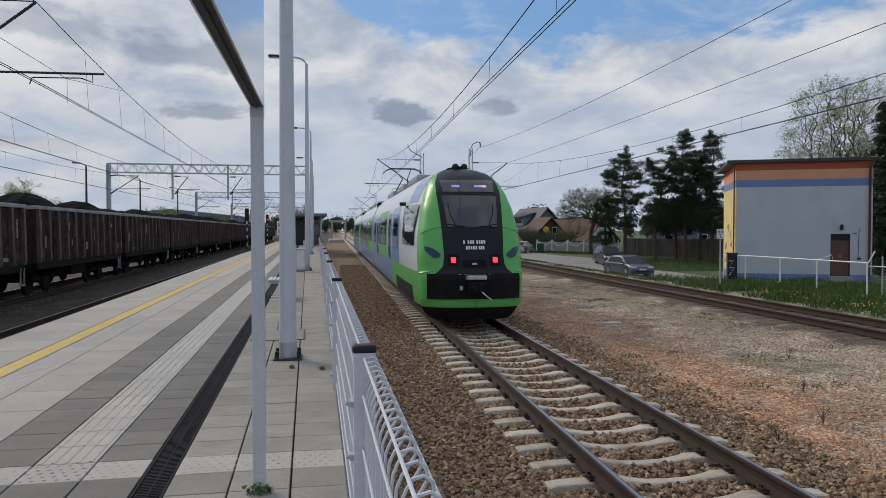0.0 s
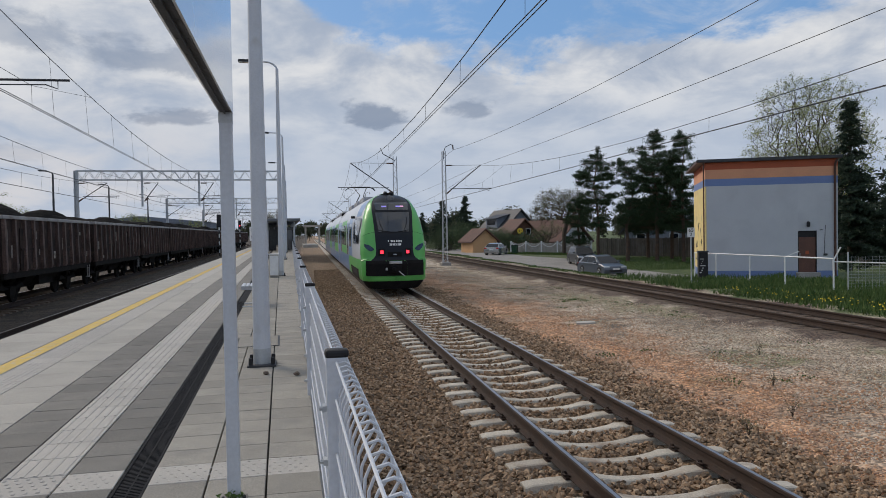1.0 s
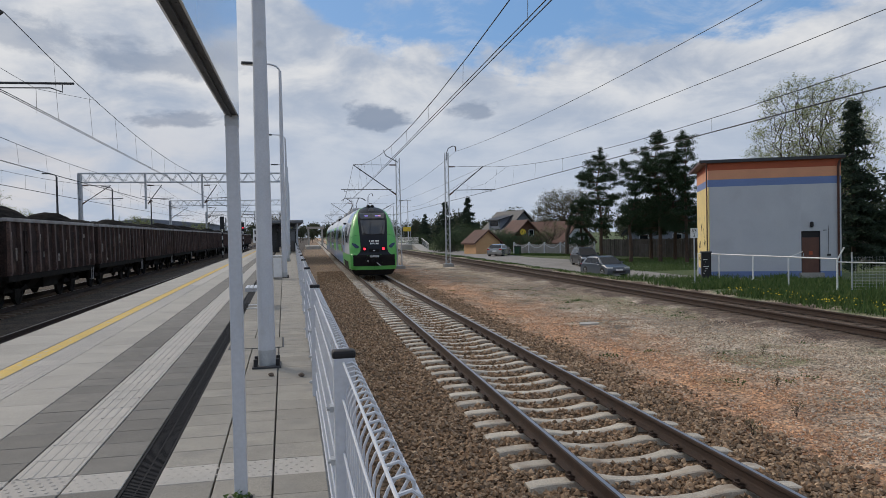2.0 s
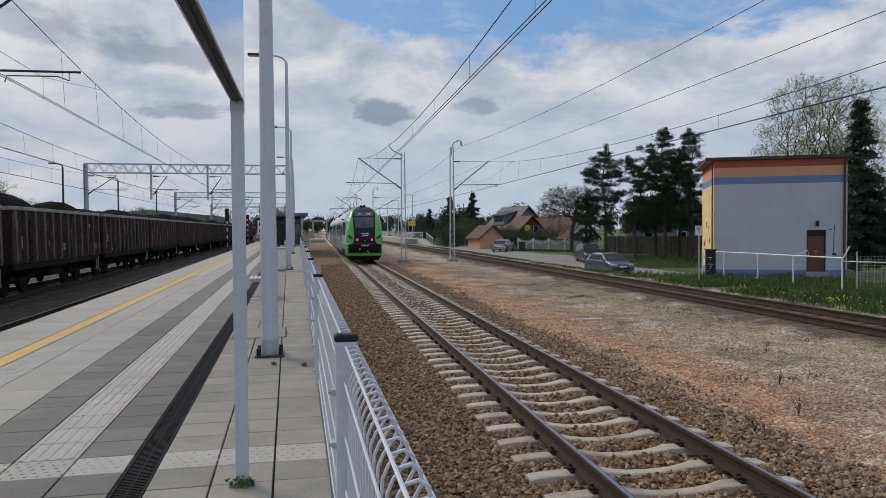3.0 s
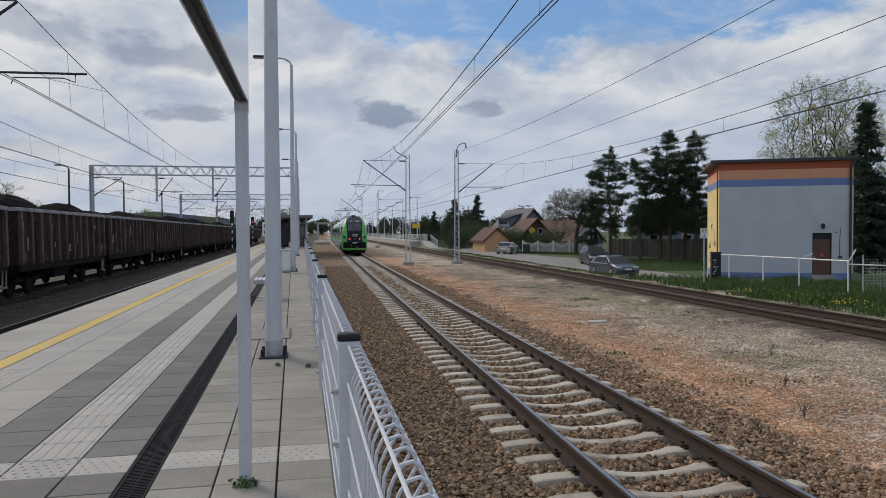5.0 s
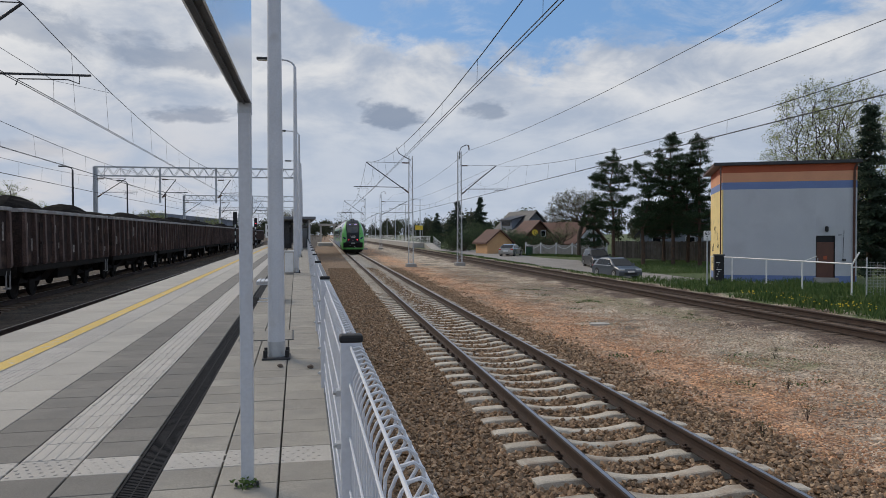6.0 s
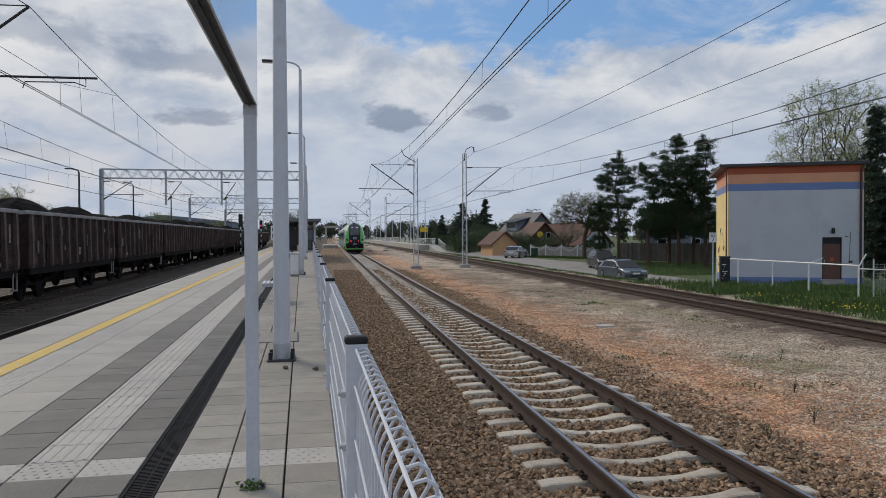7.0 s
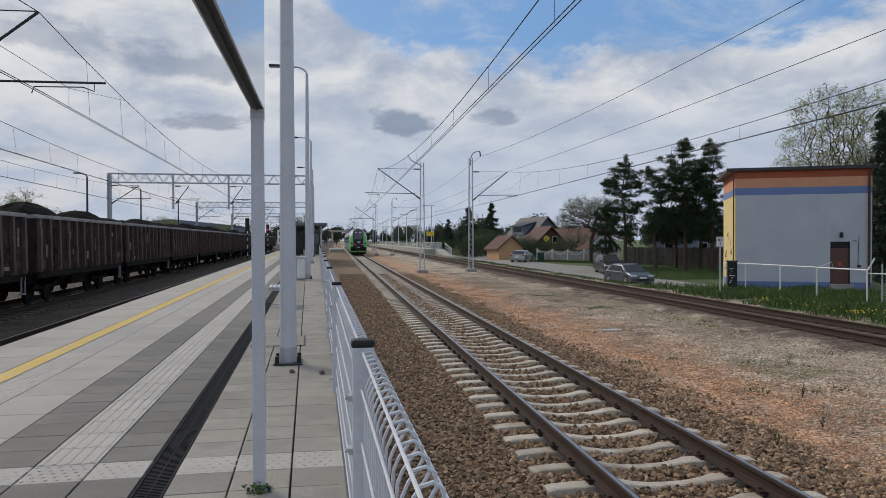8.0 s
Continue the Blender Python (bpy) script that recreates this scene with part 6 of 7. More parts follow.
gable_house("house", "white house with dark tiled roof behind the pines", pose(37.5, 78.0, -0.3, 0, 0, -40), 8.5, 9.0, 2.6, 6.6, M_H_GREY, M_ROOF_BLK, 0.6, [(-2.3, 0.9, 1.1, 1.3), (1.6, 0.9, 1.1, 1.3)], M_H_BROWN)


# concrete panel fence with arched tops
def build_panel_fence():
    base = thing("panel_fence", "pale concrete panel fence with arched relief", "fence")
    a, b = Vector((20.9, 84.0, 0)), Vector((27.6, 75.0, 0))
    n = 5
    d = (b - a)
    ang = math.degrees(math.atan2(d.y, d.x))
    ln = d.length / n
    for k in range(n + 1):
        p = a.lerp(b, k / n)
        part("post", Geo().box(-0.08, 0.08, -0.08, 0.08, -0.6, 1.45, c=0.01), M_H_WHITE, base, m=pose(p.x, p.y, -0.25, 0, 0, ang))
    for k in range(n):
        p = a.lerp(b, k / n)
        pts = [(0.08, -0.6), (ln - 0.08, -0.6), (ln - 0.08, 1.35)] + [(ln - 0.08 - (ln - 0.16) * t, 1.35 - 0.22 * math.sin(math.pi * t)) for t in (0.1, 0.25, 0.4, 0.5, 0.6, 0.75, 0.9)] + [(0.08, 1.35)]
        pn = part("panel", Geo().prism(pts, -0.03, 0.03), M_CONCRETE, base, m=pose(p.x, p.y, -0.25, 0, 0, ang))
        part("arch_relief", Geo().chain([(0.1 + (ln - 0.2) * t, -0.04, 1.22 - 0.45 * math.sin(math.pi * t)) for t in [q / 8 for q in range(9)]], 0.04, 5), M_H_WHITE, pn)


build_panel_fence()


def build_board_fence():
    base = thing("board_fence", "weathered grey-brown board fence behind the pines", "fence")
    a, b = Vector((28.0, 74.5, 0)), Vector((47.0, 52.0, 0))
    d = b - a
    n = 120
    ang = math.degrees(math.atan2(d.y, d.x))
    mesh = Geo().box(0, d.length / n * 0.9, -0.02, 0.02, -0.6, 1.75).mesh("board", M_H_FENCE)
    for k in range(n):
        p = a.lerp(b, k / n)
        part("board", mesh, None, base, m=pose(p.x, p.y, -0.3 + random.uniform(-0.05, 0.05), 0, 0, ang))
    for z in (0.2, 1.3):
        part("rail", Geo().tube(a + Vector((0.05, 0.05, z)), b + Vector((0.05, 0.05, z)), 0.04, 4), M_H_FENCE, base)


M_H_FENCE = mat("weathered_boards", (0.14, 0.12, 0.105), (0.09, 0.075, 0.065), 2.0, 0.9, vary=0.3)
build_board_fence()

bin_ = thing("wheelie_bin", "dark green wheeled rubbish bin by the fence", "bin", pose(20.6, 81.5, -0.3, 0, 0, -40))
part("body", Geo().prism([(-0.28, 0.08), (0.28, 0.08), (0.33, 1.0), (-0.33, 1.0)], -0.3, 0.3), mat("bin_green", (0.02, 0.07, 0.03), (0.018, 0.06, 0.028), 4, 0.5), bin_)
part("lid", Geo().box(-0.35, 0.35, -0.34, 0.34, 1.0, 1.07, c=0.03), M_BLACK, bin_)

# ---- second platform, far off ----


def build_far_platform():
    base = thing("far_platform", "pale concrete side platform with white railing", "platform", kind="structure")
    part("platform_body", Geo().box(11.6, 15.0, 122, 320, -0.3, 0.72), M_EDGE, base)
    part("ramp", Geo().prism([(112, -0.25), (122, -0.25), (122, 0.72)], 13.5, 15.0, axis="x"), M_EDGE, base)
    for k in range(60):
        y = 123 + 3 * k
        part("railing_post", Geo().box(14.7, 14.76, y, y + 0.06, 0.72, 1.85), M_WHITE, base)
    for z in (1.0, 1.25, 1.5, 1.82):
        part("railing_bar", Geo().box(14.71, 14.75, 123, 303, z, z + 0.05), M_WHITE, base)
    for k in range(16):
        part("end_bar", Geo().box(11.8 + 0.18 * k, 11.84 + 0.18 * k, 122.2, 122.24, 0.72, 1.8), M_WHITE, base)
    part("end_rail", Geo().box(11.7, 14.76, 122.18, 122.26, 1.8, 1.86), M_WHITE, base)
    for k in range(8):
        part("stair_rail_post", Geo().tube((15.1, 121 - k * 1.0, -0.2), (15.1, 121 - k * 1.0, 1.75 - k * 0.12), 0.03, 5), M_WHITE, base)
    part("stair_rail", Geo().tube((15.1, 121.5, 1.78), (15.1, 113.6, 0.85), 0.04, 6), M_WHITE, base)


build_far_platform()
for k in range(7):
    y = 132 + 24 * k
    b_ = thing("street_lamp", "grey platform lamp with twin arms", "street lamp", pose(14.2, y, 0.72), "far platform lamps")
    part("pole", Geo().tube((0, 0, 0), (0, 0, 8.0), 0.10, 8, 0.06), M_LIGHTGREY, b_)
    part("arm", Geo().tube((-1.0, 0, 8.05), (0.6, 0, 8.05), 0.05, 6), M_LIGHTGREY, b_)
    part("lamp_head", Geo().box(-1.6, -0.9, -0.12, 0.12, 8.0, 8.1), M_DARKSTEEL, b_)
fs = thing("platform_sign", "yellow information sign on the far platform", "sign", pose(13.6, 129, 0.72))
part("board", Geo().box(-0.7, 0.7, -0.05, 0.05, 2.3, 3.1, c=0.01), M_YSIGN, fs)
for x in (-0.6, 0.6):
    part("post", Geo().tube((x, 0, 0), (x, 0, 2.3), 0.04, 6), M_STEEL, fs)

# far footbridge portal over the lines and level crossing slab
fb = thing("footbridge", "pale concrete footbridge frame far along the line", "footbridge", pose(-2.6, 205, 0))
for x in (-1.9, 1.9):
    part("pier", Geo().box(x - 0.25, x + 0.25, -1, 1, -0.3, 4.6), M_EDGE, fb)
part("deck", Geo().box(-2.5, 2.5, -1.3, 1.3, 4.6, 5.2), M_EDGE, fb)
solid("level_crossing_slab", Geo().box(-1.5, 1.5, -8, 8, -0.3, 0.4, c=0.05), M_EDGE, "grey raised concrete slab beside the track", "slab", pose(-3.4, 160, 0, 0, 0, 1.4))

# signals by the freight line
for u, v, lit in ((-8.6, 138, True), (-8.9, 100, False)):
    sg = thing("railway_signal", "black railway signal head with a red light" if lit else "unlit black railway signal head on a post", "signal", YARD @ pose(u, v, 0), "railway signals")
    for k in range(8):
        part("post_band", Geo().tube((0, 0, -0.3 + 0.5 * k), (0, 0, 0.2 + 0.5 * k), 0.08, 8), M_WHITE if k % 2 else M_BLACK, sg)
    part("head", Geo().box(-0.28, 0.28, -0.15, 0.1, 3.6, 5.3, c=0.08), M_BLACK, sg)
    part("lens", Geo().tube((0, -0.17, 4.3), (0, -0.14, 4.3), 0.11, 12), M_T_LAMP if lit else M_BLACK, sg)

# yard lamps
for u, v, h in ((-20.9, 72, 8.3), (-21.1, 94, 8.6), (-20.6, 116, 8.6)):
    yl = thing("yard_lamp", "dark slim yard lamp post with short arm", "street lamp", YARD @ pose(u, v, 0), "yard lamps")
    part("pole", Geo().tube((0, 0, -0.3), (0, 0, h), 0.13, 8, 0.08), M_DARKSTEEL, yl)
    part("arm", Geo().chain([(0, 0, h), (-0.15, 0, h + 0.18), (-0.6, 0, h + 0.3)], 0.05, 6), M_DARKSTEEL, yl)
    part("lamp_head", Geo().box(-1.2, -0.5, -0.15, 0.15, h + 0.26, h + 0.37, c=0.03), M_DARKSTEEL, yl)
wh = thing("warehouse", "long low grey warehouse beyond the freight lines", "warehouse", YARD @ pose(-42, 240, 0))
part("wall", Geo().box(-24, 18, 0, 20, -0.3, 7.0), M_H_GREY, wh)
part("roof", Geo().prism([(-24.5, 7.0), (18.5, 7.0), (-3, 9.2)], -0.5, 20.5), M_H_GREY, wh)


# ---- trees and plants ----

M_BARK = mat("bark", (0.085, 0.065, 0.05), (0.055, 0.042, 0.034), 6.0, 0.95, bump=0.7, bump_scale=20)
M_PINEBARK = mat("pine_bark", (0.11, 0.065, 0.042), (0.06, 0.045, 0.036), 4.0, 0.95, bump=0.7, bump_scale=20)
M_PINE = island_mat("pine_needles", [(0.014, 0.030, 0.013), (0.028, 0.055, 0.021), (0.045, 0.075, 0.030)])
M_SPRUCE = island_mat("spruce_needles", [(0.010, 0.022, 0.012), (0.018, 0.036, 0.018), (0.028, 0.048, 0.022)])
M_WILLOW = island_mat("young_willow_leaves", [(0.17, 0.20, 0.06), (0.25, 0.28, 0.10), (0.34, 0.36, 0.18)])
M_BUDS = island_mat("spring_buds", [(0.10, 0.085, 0.045), (0.14, 0.13, 0.07), (0.12, 0.14, 0.05)])
M_BLOSSOM = island_mat("pale_blossom", [(0.26, 0.25, 0.22), (0.38, 0.37, 0.34), (0.20, 0.20, 0.15)])
M_BUSH = island_mat("hedge_leaves", [(0.018, 0.036, 0.014), (0.04, 0.065, 0.02), (0.06, 0.08, 0.03)])
M_WOOD = island_mat("far_wood_leaves", [(0.03, 0.045, 0.02), (0.055, 0.065, 0.03), (0.075, 0.07, 0.045)])
M_GRASS = island_mat("grass_blades", [(0.035, 0.075, 0.014), (0.065, 0.12, 0.025), (0.11, 0.15, 0.04)], bump=0.0)
M_DANDELION = island_mat("dandelion", [(0.75, 0.55, 0.02), (0.85, 0.65, 0.05)], bump=0.0)


def leaf_cloud(rnd, centres, per, size, spread, flat=1.0, narrow=0.45):
    """Small loose leaves, each a bent pair of triangles, scattered round points."""
    g = Geo()
    for c, r in centres:
        for _ in range(per):
            d = Vector((rnd.gauss(0, 1), rnd.gauss(0, 1), rnd.gauss(0, flat)))
            p = Vector(c) + d * (r * spread)
            a = Vector((rnd.uniform(-1, 1), rnd.uniform(-1, 1), rnd.uniform(-1, 1))).normalized() * size * rnd.uniform(0.6, 1.4)
            b = a.orthogonal().normalized() * a.length * narrow
            n = a.cross(b).normalized() * a.length * 0.15
            o = len(g.v)
            g.v += [tuple(p - a), tuple(p + b + n), tuple(p + a), tuple(p - b + n)]
            g.f += [(o, o + 1, o + 2), (o, o + 2, o + 3)]
    return g


def branches(rnd, g, tips, p, d, ln, r, depth, spread=0.6, up=0.15, kids=(2, 4), taper=0.62, n=5):
    """Recursive limbs; collects the ends of the twigs."""
    p = Vector(p)
    q = p
    dd = Vector(d).normalized()
    P = [p]
    for _ in range(3):
        dd = (dd + Vector((rnd.uniform(-1, 1), rnd.uniform(-1, 1), rnd.uniform(-0.6, 1.0))) * 0.16 + Vector((0, 0, up * 0.3))).normalized()
        q = q + dd * ln / 3
        P.append(q)
    g.tube(P[0], P[1], r, n, r * 0.87).tube(P[1], P[2], r * 0.87, n, r * 0.76).tube(P[2], P[3], r * 0.76, n, r * 0.62)
    if depth <= 0:
        tips += [(P[2], ln), (P[3], ln)]
        return
    for _ in range(rnd.randint(*kids)):
        t = rnd.choice((P[1], P[2], P[3], P[3]))
        side = Vector((rnd.uniform(-1, 1), rnd.uniform(-1, 1), rnd.uniform(-0.3, 0.6))).normalized()
        branches(rnd, g, tips, t, (dd * (1 - spread) + side * spread + Vector((0, 0, up))), ln * rnd.uniform(0.58, 0.8), r * taper, depth - 1, spread, up, kids, taper, max(3, n - 1))


def broad_tree(name, label, m, seed, h, depth, leaf, per, size, kids=(3, 4), spread=0.55, up=0.22, trunk=0.2, stems=1, bark=None, lspread=0.22):
    rnd = random.Random(seed)
    base = thing(name, label, "tree", m)
    g, tips = Geo(), []
    for k in range(stems):
        a = 2 * math.pi * k / max(1, stems) + rnd.uniform(0, 1)
        lean = 0.0 if stems == 1 else rnd.uniform(0.15, 0.62)
        d = Vector((math.cos(a) * lean, math.sin(a) * lean, 1))
        branches(rnd, g, tips, (math.cos(a) * 0.15 * (stems > 1), math.sin(a) * 0.15 * (stems > 1), -0.3), d, h * 0.36, trunk, depth, spread, up, kids)
    part("trunk", g, bark or M_BARK, base, "branching bark-covered trunk and limbs")
    if per:
        part("crown", leaf_cloud(rnd, tips, per, size, lspread), leaf, base, "sparse airy spring crown")
    return base


def grown_tree(name, label, m, seed, trunk_h, lobes, count, twig, leaf, per, size, spread, crown_label, bark=None):
    """A tree whose limbs reach out into crown lobes (x, y, z, rx, ry, rz); limbs thicken with all that they carry."""
    rng = np.random.default_rng(seed)
    base = thing(name, label, "tree", m)
    pts = []
    share = [a[3] * a[4] * a[5] for a in lobes]
    for (x, y, z, rx, ry, rz), w in zip(lobes, share):
        n = int(count * w / sum(share))
        d = rng.normal(size=(n, 3))
        d /= np.linalg.norm(d, axis=1)[:, None]
        pts.append(d * rng.uniform(0.05, 1.0, (n, 1)) ** 0.42 * (rx, ry, rz) + (x, y, z))
    pts = np.concatenate(pts)
    root = np.array((0.0, 0.0, trunk_h))
    pts = pts[np.argsort(np.linalg.norm(pts - root, axis=1))]
    node, up, gone = [np.array((0.0, 0.0, -0.4)), root], [-1, 0], [0.0, 0.0]
    for p in pts:
        N = np.array(node)
        dist = np.linalg.norm(N - p, axis=1)
        cost = dist + 0.28 * np.array(gone) + 2.0 * np.maximum(0, N[:, 2] - p[2] - 0.3)
        cost[0] = 1e9
        k = int(np.argmin(cost))
        while dist[k] > 1.3 and len(node) < 4 * count:
            q = node[k] + (p - node[k]) * (0.9 / dist[k]) + rng.normal(size=3) * 0.10
            node.append(q), up.append(k), gone.append(gone[k] + float(np.linalg.norm(q - node[k])))
            k = len(node) - 1
            dist = np.append(dist, np.linalg.norm(q - p))
        node.append(p), up.append(k), gone.append(gone[k] + float(dist[k]))
    load = np.ones(len(node))
    for k in range(len(node) - 1, 0, -1):
        load[up[k]] += load[k]
    rad = twig * load ** 0.44
    g = Geo()
    for k in range(1, len(node)):
        a = rad[up[k]] if k == 1 else min(rad[up[k]], rad[k] * 1.25)
        g.tube(node[up[k]], node[k], a, 6 if load[k] > 60 else 3, rad[k])
    part("trunk", g, bark or M_BARK, base, "branching bark-covered trunk and limbs")
    rnd = random.Random(seed)
    tw = Geo()
    tips = []
    for k in range(2, len(node)):
        if load[k] < 5:
            p, d = Vector(node[k]), (Vector(node[k]) - Vector(node[up[k]])).normalized()
            for _ in range(3):
                e = p + (d + Vector((rnd.uniform(-1, 1), rnd.uniform(-1, 1), rnd.uniform(-0.6, 1.0))) * 0.8) * spread
                tw.tube(p, e, twig * 0.8, 3, twig * 0.35)
                tips += [(p.lerp(e, 0.6), spread), (e, spread)]
    part("twigs", tw, bark or M_BARK, base)
    part("crown", leaf_cloud(rnd, tips, per, size, 0.32), leaf, base, crown_label)
    return base


def pine(m, seed, h, w, bare=0.3):
    """Tall pine: bare lower trunk, uneven needle clumps with gaps."""
    rnd = random.Random(seed)
    base = thing("pine_tree", "tall dark green pine with bare lower trunk", "tree", m, "pines")
    g = Geo()
    P = [Vector((0.12 * rnd.uniform(-1, 1) * k, 0.12 * rnd.uniform(-1, 1) * k, -0.4 + (h + 0.2) * k / 6)) for k in range(7)]
    for k in range(6):
        g.tube(P[k], P[k + 1], 0.20 * (1 - k / 6.6), 7, 0.20 * (1 - (k + 1) / 6.6))
    tips = []
    z = h * bare
    while z < h - 0.3:
        t = z / h
        o = P[min(5, int(t * 6))].lerp(P[min(6, int(t * 6) + 1)], t * 6 % 1)
        u = max(0.0, (t - bare) / (1 - bare))
        prof = (1.0 - u ** 3.2) * (0.72 + 0.35 * math.sin(7.0 * u + seed)) + 0.16
        a0 = rnd.uniform(0, 6.28)
        for q in range(rnd.randint(4, 6)):
            a = a0 + q * 1.2 + rnd.uniform(-0.4, 0.4)
            r = w / 2 * prof * rnd.choice((0.45, 0.75, 0.95, 1.1))
            rise = rnd.uniform(0.0, 0.6) * r
            mid = o + Vector((math.cos(a) * r * 0.55, math.sin(a) * r * 0.55, rise * 0.25))
            e = o + Vector((math.cos(a) * r, math.sin(a) * r, rise))
            g.tube(o, mid, 0.05, 4, 0.03).tube(mid, e, 0.03, 4, 0.012)
            for _ in range(max(3, int(r / 0.26))):
                f = rnd.uniform(0.35, 1.0)
                c = (o.lerp(mid, f * 2) if f < 0.5 else mid.lerp(e, f * 2 - 1)) + Vector((rnd.gauss(0, 0.22), rnd.gauss(0, 0.22), rnd.uniform(0.0, 0.25))) * min(1.0, r)
                tips.append((c, rnd.uniform(0.22, 0.40)))
        z += rnd.uniform(0.34, 0.80)
    for k in range(5):
        tips.append((P[6] - Vector((0, 0, 0.18 * k)), 0.22))
    part("trunk", g, M_PINEBARK, base)
    part("crown", leaf_cloud(rnd, tips, 62, 0.13, 0.58, 0.55, 0.13), M_PINE, base, "clumped dark needles with gaps")
    return base


def spruce(m, seed, h, w):
    rnd = random.Random(seed)
    base = thing("spruce_tree", "dark conical spruce with drooping layered branches", "tree", m, "spruces")
    g = Geo().tube((0, 0, -0.4), (0, 0, h), 0.18, 7, 0.02)
    tips = []
    n = int(h * 9)
    for i in range(n):
        t = (i + 0.5) / n
        r = w / 2 * (1 - t) ** 0.9 * rnd.uniform(0.65, 1.12) + 0.1
        a = rnd.uniform(0, 2 * math.pi)
        o = Vector((0, 0, 0.4 + (h - 0.5) * t))
        e = o + Vector((math.cos(a) * r, math.sin(a) * r, -0.22 * r))
        g.tube(o, e, 0.03, 3, 0.01)
        for k in range(max(2, int(r / 0.3))):
            tips.append((o.lerp(e, (k + 1) / max(2, int(r / 0.3))), 0.28))
    part("trunk", g, M_BARK, base)
    part("crown", leaf_cloud(rnd, tips, 30, 0.19, 0.7, 0.5, 0.3), M_SPRUCE, base)
    return base


def bush(m, seed, w, h, mtl, label, cat="bush", per=26, size=0.09, clumps=26):
    rnd = random.Random(seed)
    base = thing("bush", label, cat, m, "bushes")
    g = Geo()
    tips = []
    for _ in range(clumps):
        e = Vector((rnd.uniform(-0.5, 0.5) * w, rnd.uniform(-0.4, 0.4) * w, h * rnd.uniform(0.15, 0.95)))
        e.x *= 1.1 - 0.5 * e.z / h
        g.tube((e.x * 0.3, e.y * 0.3, -0.3), e, 0.03, 3, 0.008)
        tips.append((e, 0.16 * (w + h) * 0.5 + 0.1))
    part("dry_growth", g, M_BARK, base)
    part("leaves", leaf_cloud(rnd, tips, per, size, 0.7), mtl, base)
    return base


# pines in front of the houses
for x, y, h, w, b in ((24.9, 66.5, 11.0, 5.0, 0.30), (26.6, 63.5, 9.6, 3.0, 0.36), (29.3, 62.8, 12.3, 4.6, 0.26), (31.0, 60.9, 11.9, 4.4, 0.22), (32.0, 65.0, 9.6, 4.6, 0.30), (23.6, 68.5, 6.2, 3.2, 0.25), (30.2, 66.5, 8.4, 4.4, 0.28)):
    pine(pose(x, y, -0.3), int(x * 10), h, w, b)
# willow behind the switch house
grown_tree("willow_tree", "large willow with fine upright branches and young leaves", pose(38.0, 52.3, -0.2), 11, 3.2,
           [(-2.2, 0, 10.2, 2.9, 3.0, 4.6), (1.7, 0, 10.4, 3.0, 3.2, 4.5), (4.2, 0.5, 8.6, 1.8, 2.2, 3.2), (-4.2, 0.2, 7.4, 1.6, 2.0, 2.4), (0, 0, 7.0, 4.6, 3.0, 2.8)],
           1700, 0.010, M_WILLOW, 4, 0.085, 0.45, "airy crown of young yellow-green leaves")
# bare tree by the lane
grown_tree("fruit_tree", "bare dark spreading tree with sparse buds", pose(25.0, 76.6, -0.3), 23, 2.3,
           [(-0.9, 0, 5.6, 2.5, 2.2, 1.7), (1.3, 0.2, 5.3, 2.3, 2.0, 1.8), (-2.6, 0, 4.6, 1.3, 1.3, 1.3)], 700, 0.013, M_BUDS, 4, 0.06, 0.40, "thin haze of brown buds")
broad_tree("garden_tree", "pale budding garden tree behind the houses", pose(35.5, 128.0, -0.3), 5, 8.5, 4, M_BLOSSOM, 10, 0.10, (3, 4), 0.66, 0.12, 0.16, 2, None, 0.18)
broad_tree("garden_tree", "budding garden tree with thin olive leaves", pose(28.2, 93.0, -0.3), 6, 5.5, 3, M_BUDS, 10, 0.09, (3, 4), 0.66, 0.12, 0.12, 2, None, 0.3)
for x, y, h, w in ((27.6, 141.0, 10.0, 7.4), (23.3, 143.0, 9.2, 6.6), (33.0, 42.3, 11.2, 4.6), (36.0, 41.0, 10.0, 5.0), (33.6, 236.0, 9.5, 7.0)):
    spruce(pose(x, y, -0.3), int(x * 10), h, w)
for k, (x, y, w, h) in enumerate(((21.6, 96.0, 5.0, 2.6), (16.5, 104.0, 4.5, 2.6), (18.8, 112.0, 5.5, 3.6), (23.0, 120.0, 6.0, 4.2), (26.0, 108.0, 4.0, 2.6), (24.3, 101.0, 5.0, 2.4), (27.8, 97.5, 4.5, 2.2), (15.8, 128.0, 4.0, 2.4))):
    bush(pose(x, y, -0.3), k + 50, w, h, M_BUSH, "dense dark green garden shrub", per=60, size=0.13, clumps=40)


def wood_belt(name, label, m, seed, length, count, h0, h1, mtl, depth=8, per=60, size=0.35):
    rnd = random.Random(seed)
    tips = []
    g = Geo()
    for _ in range(count):
        x, y, h = rnd.uniform(0, length), rnd.uniform(0, depth), rnd.uniform(h0, h1)
        g.tube((x, y, -0.4), (x, y, h * 0.7), 0.15, 4, 0.05)
        for _ in range(7):
            tips.append(((x + rnd.uniform(-0.3, 0.3) * h * 0.6, y + rnd.uniform(-1, 1), h * rnd.uniform(0.3, 0.95)), h * 0.14))
    base = thing(name, label, "trees", m, kind="stuff")
    tagged(part("trunks", g, M_BARK, base), kind="stuff")
    tagged(part("foliage", leaf_cloud(rnd, tips, per, size, 0.75), mtl, base), kind="stuff")


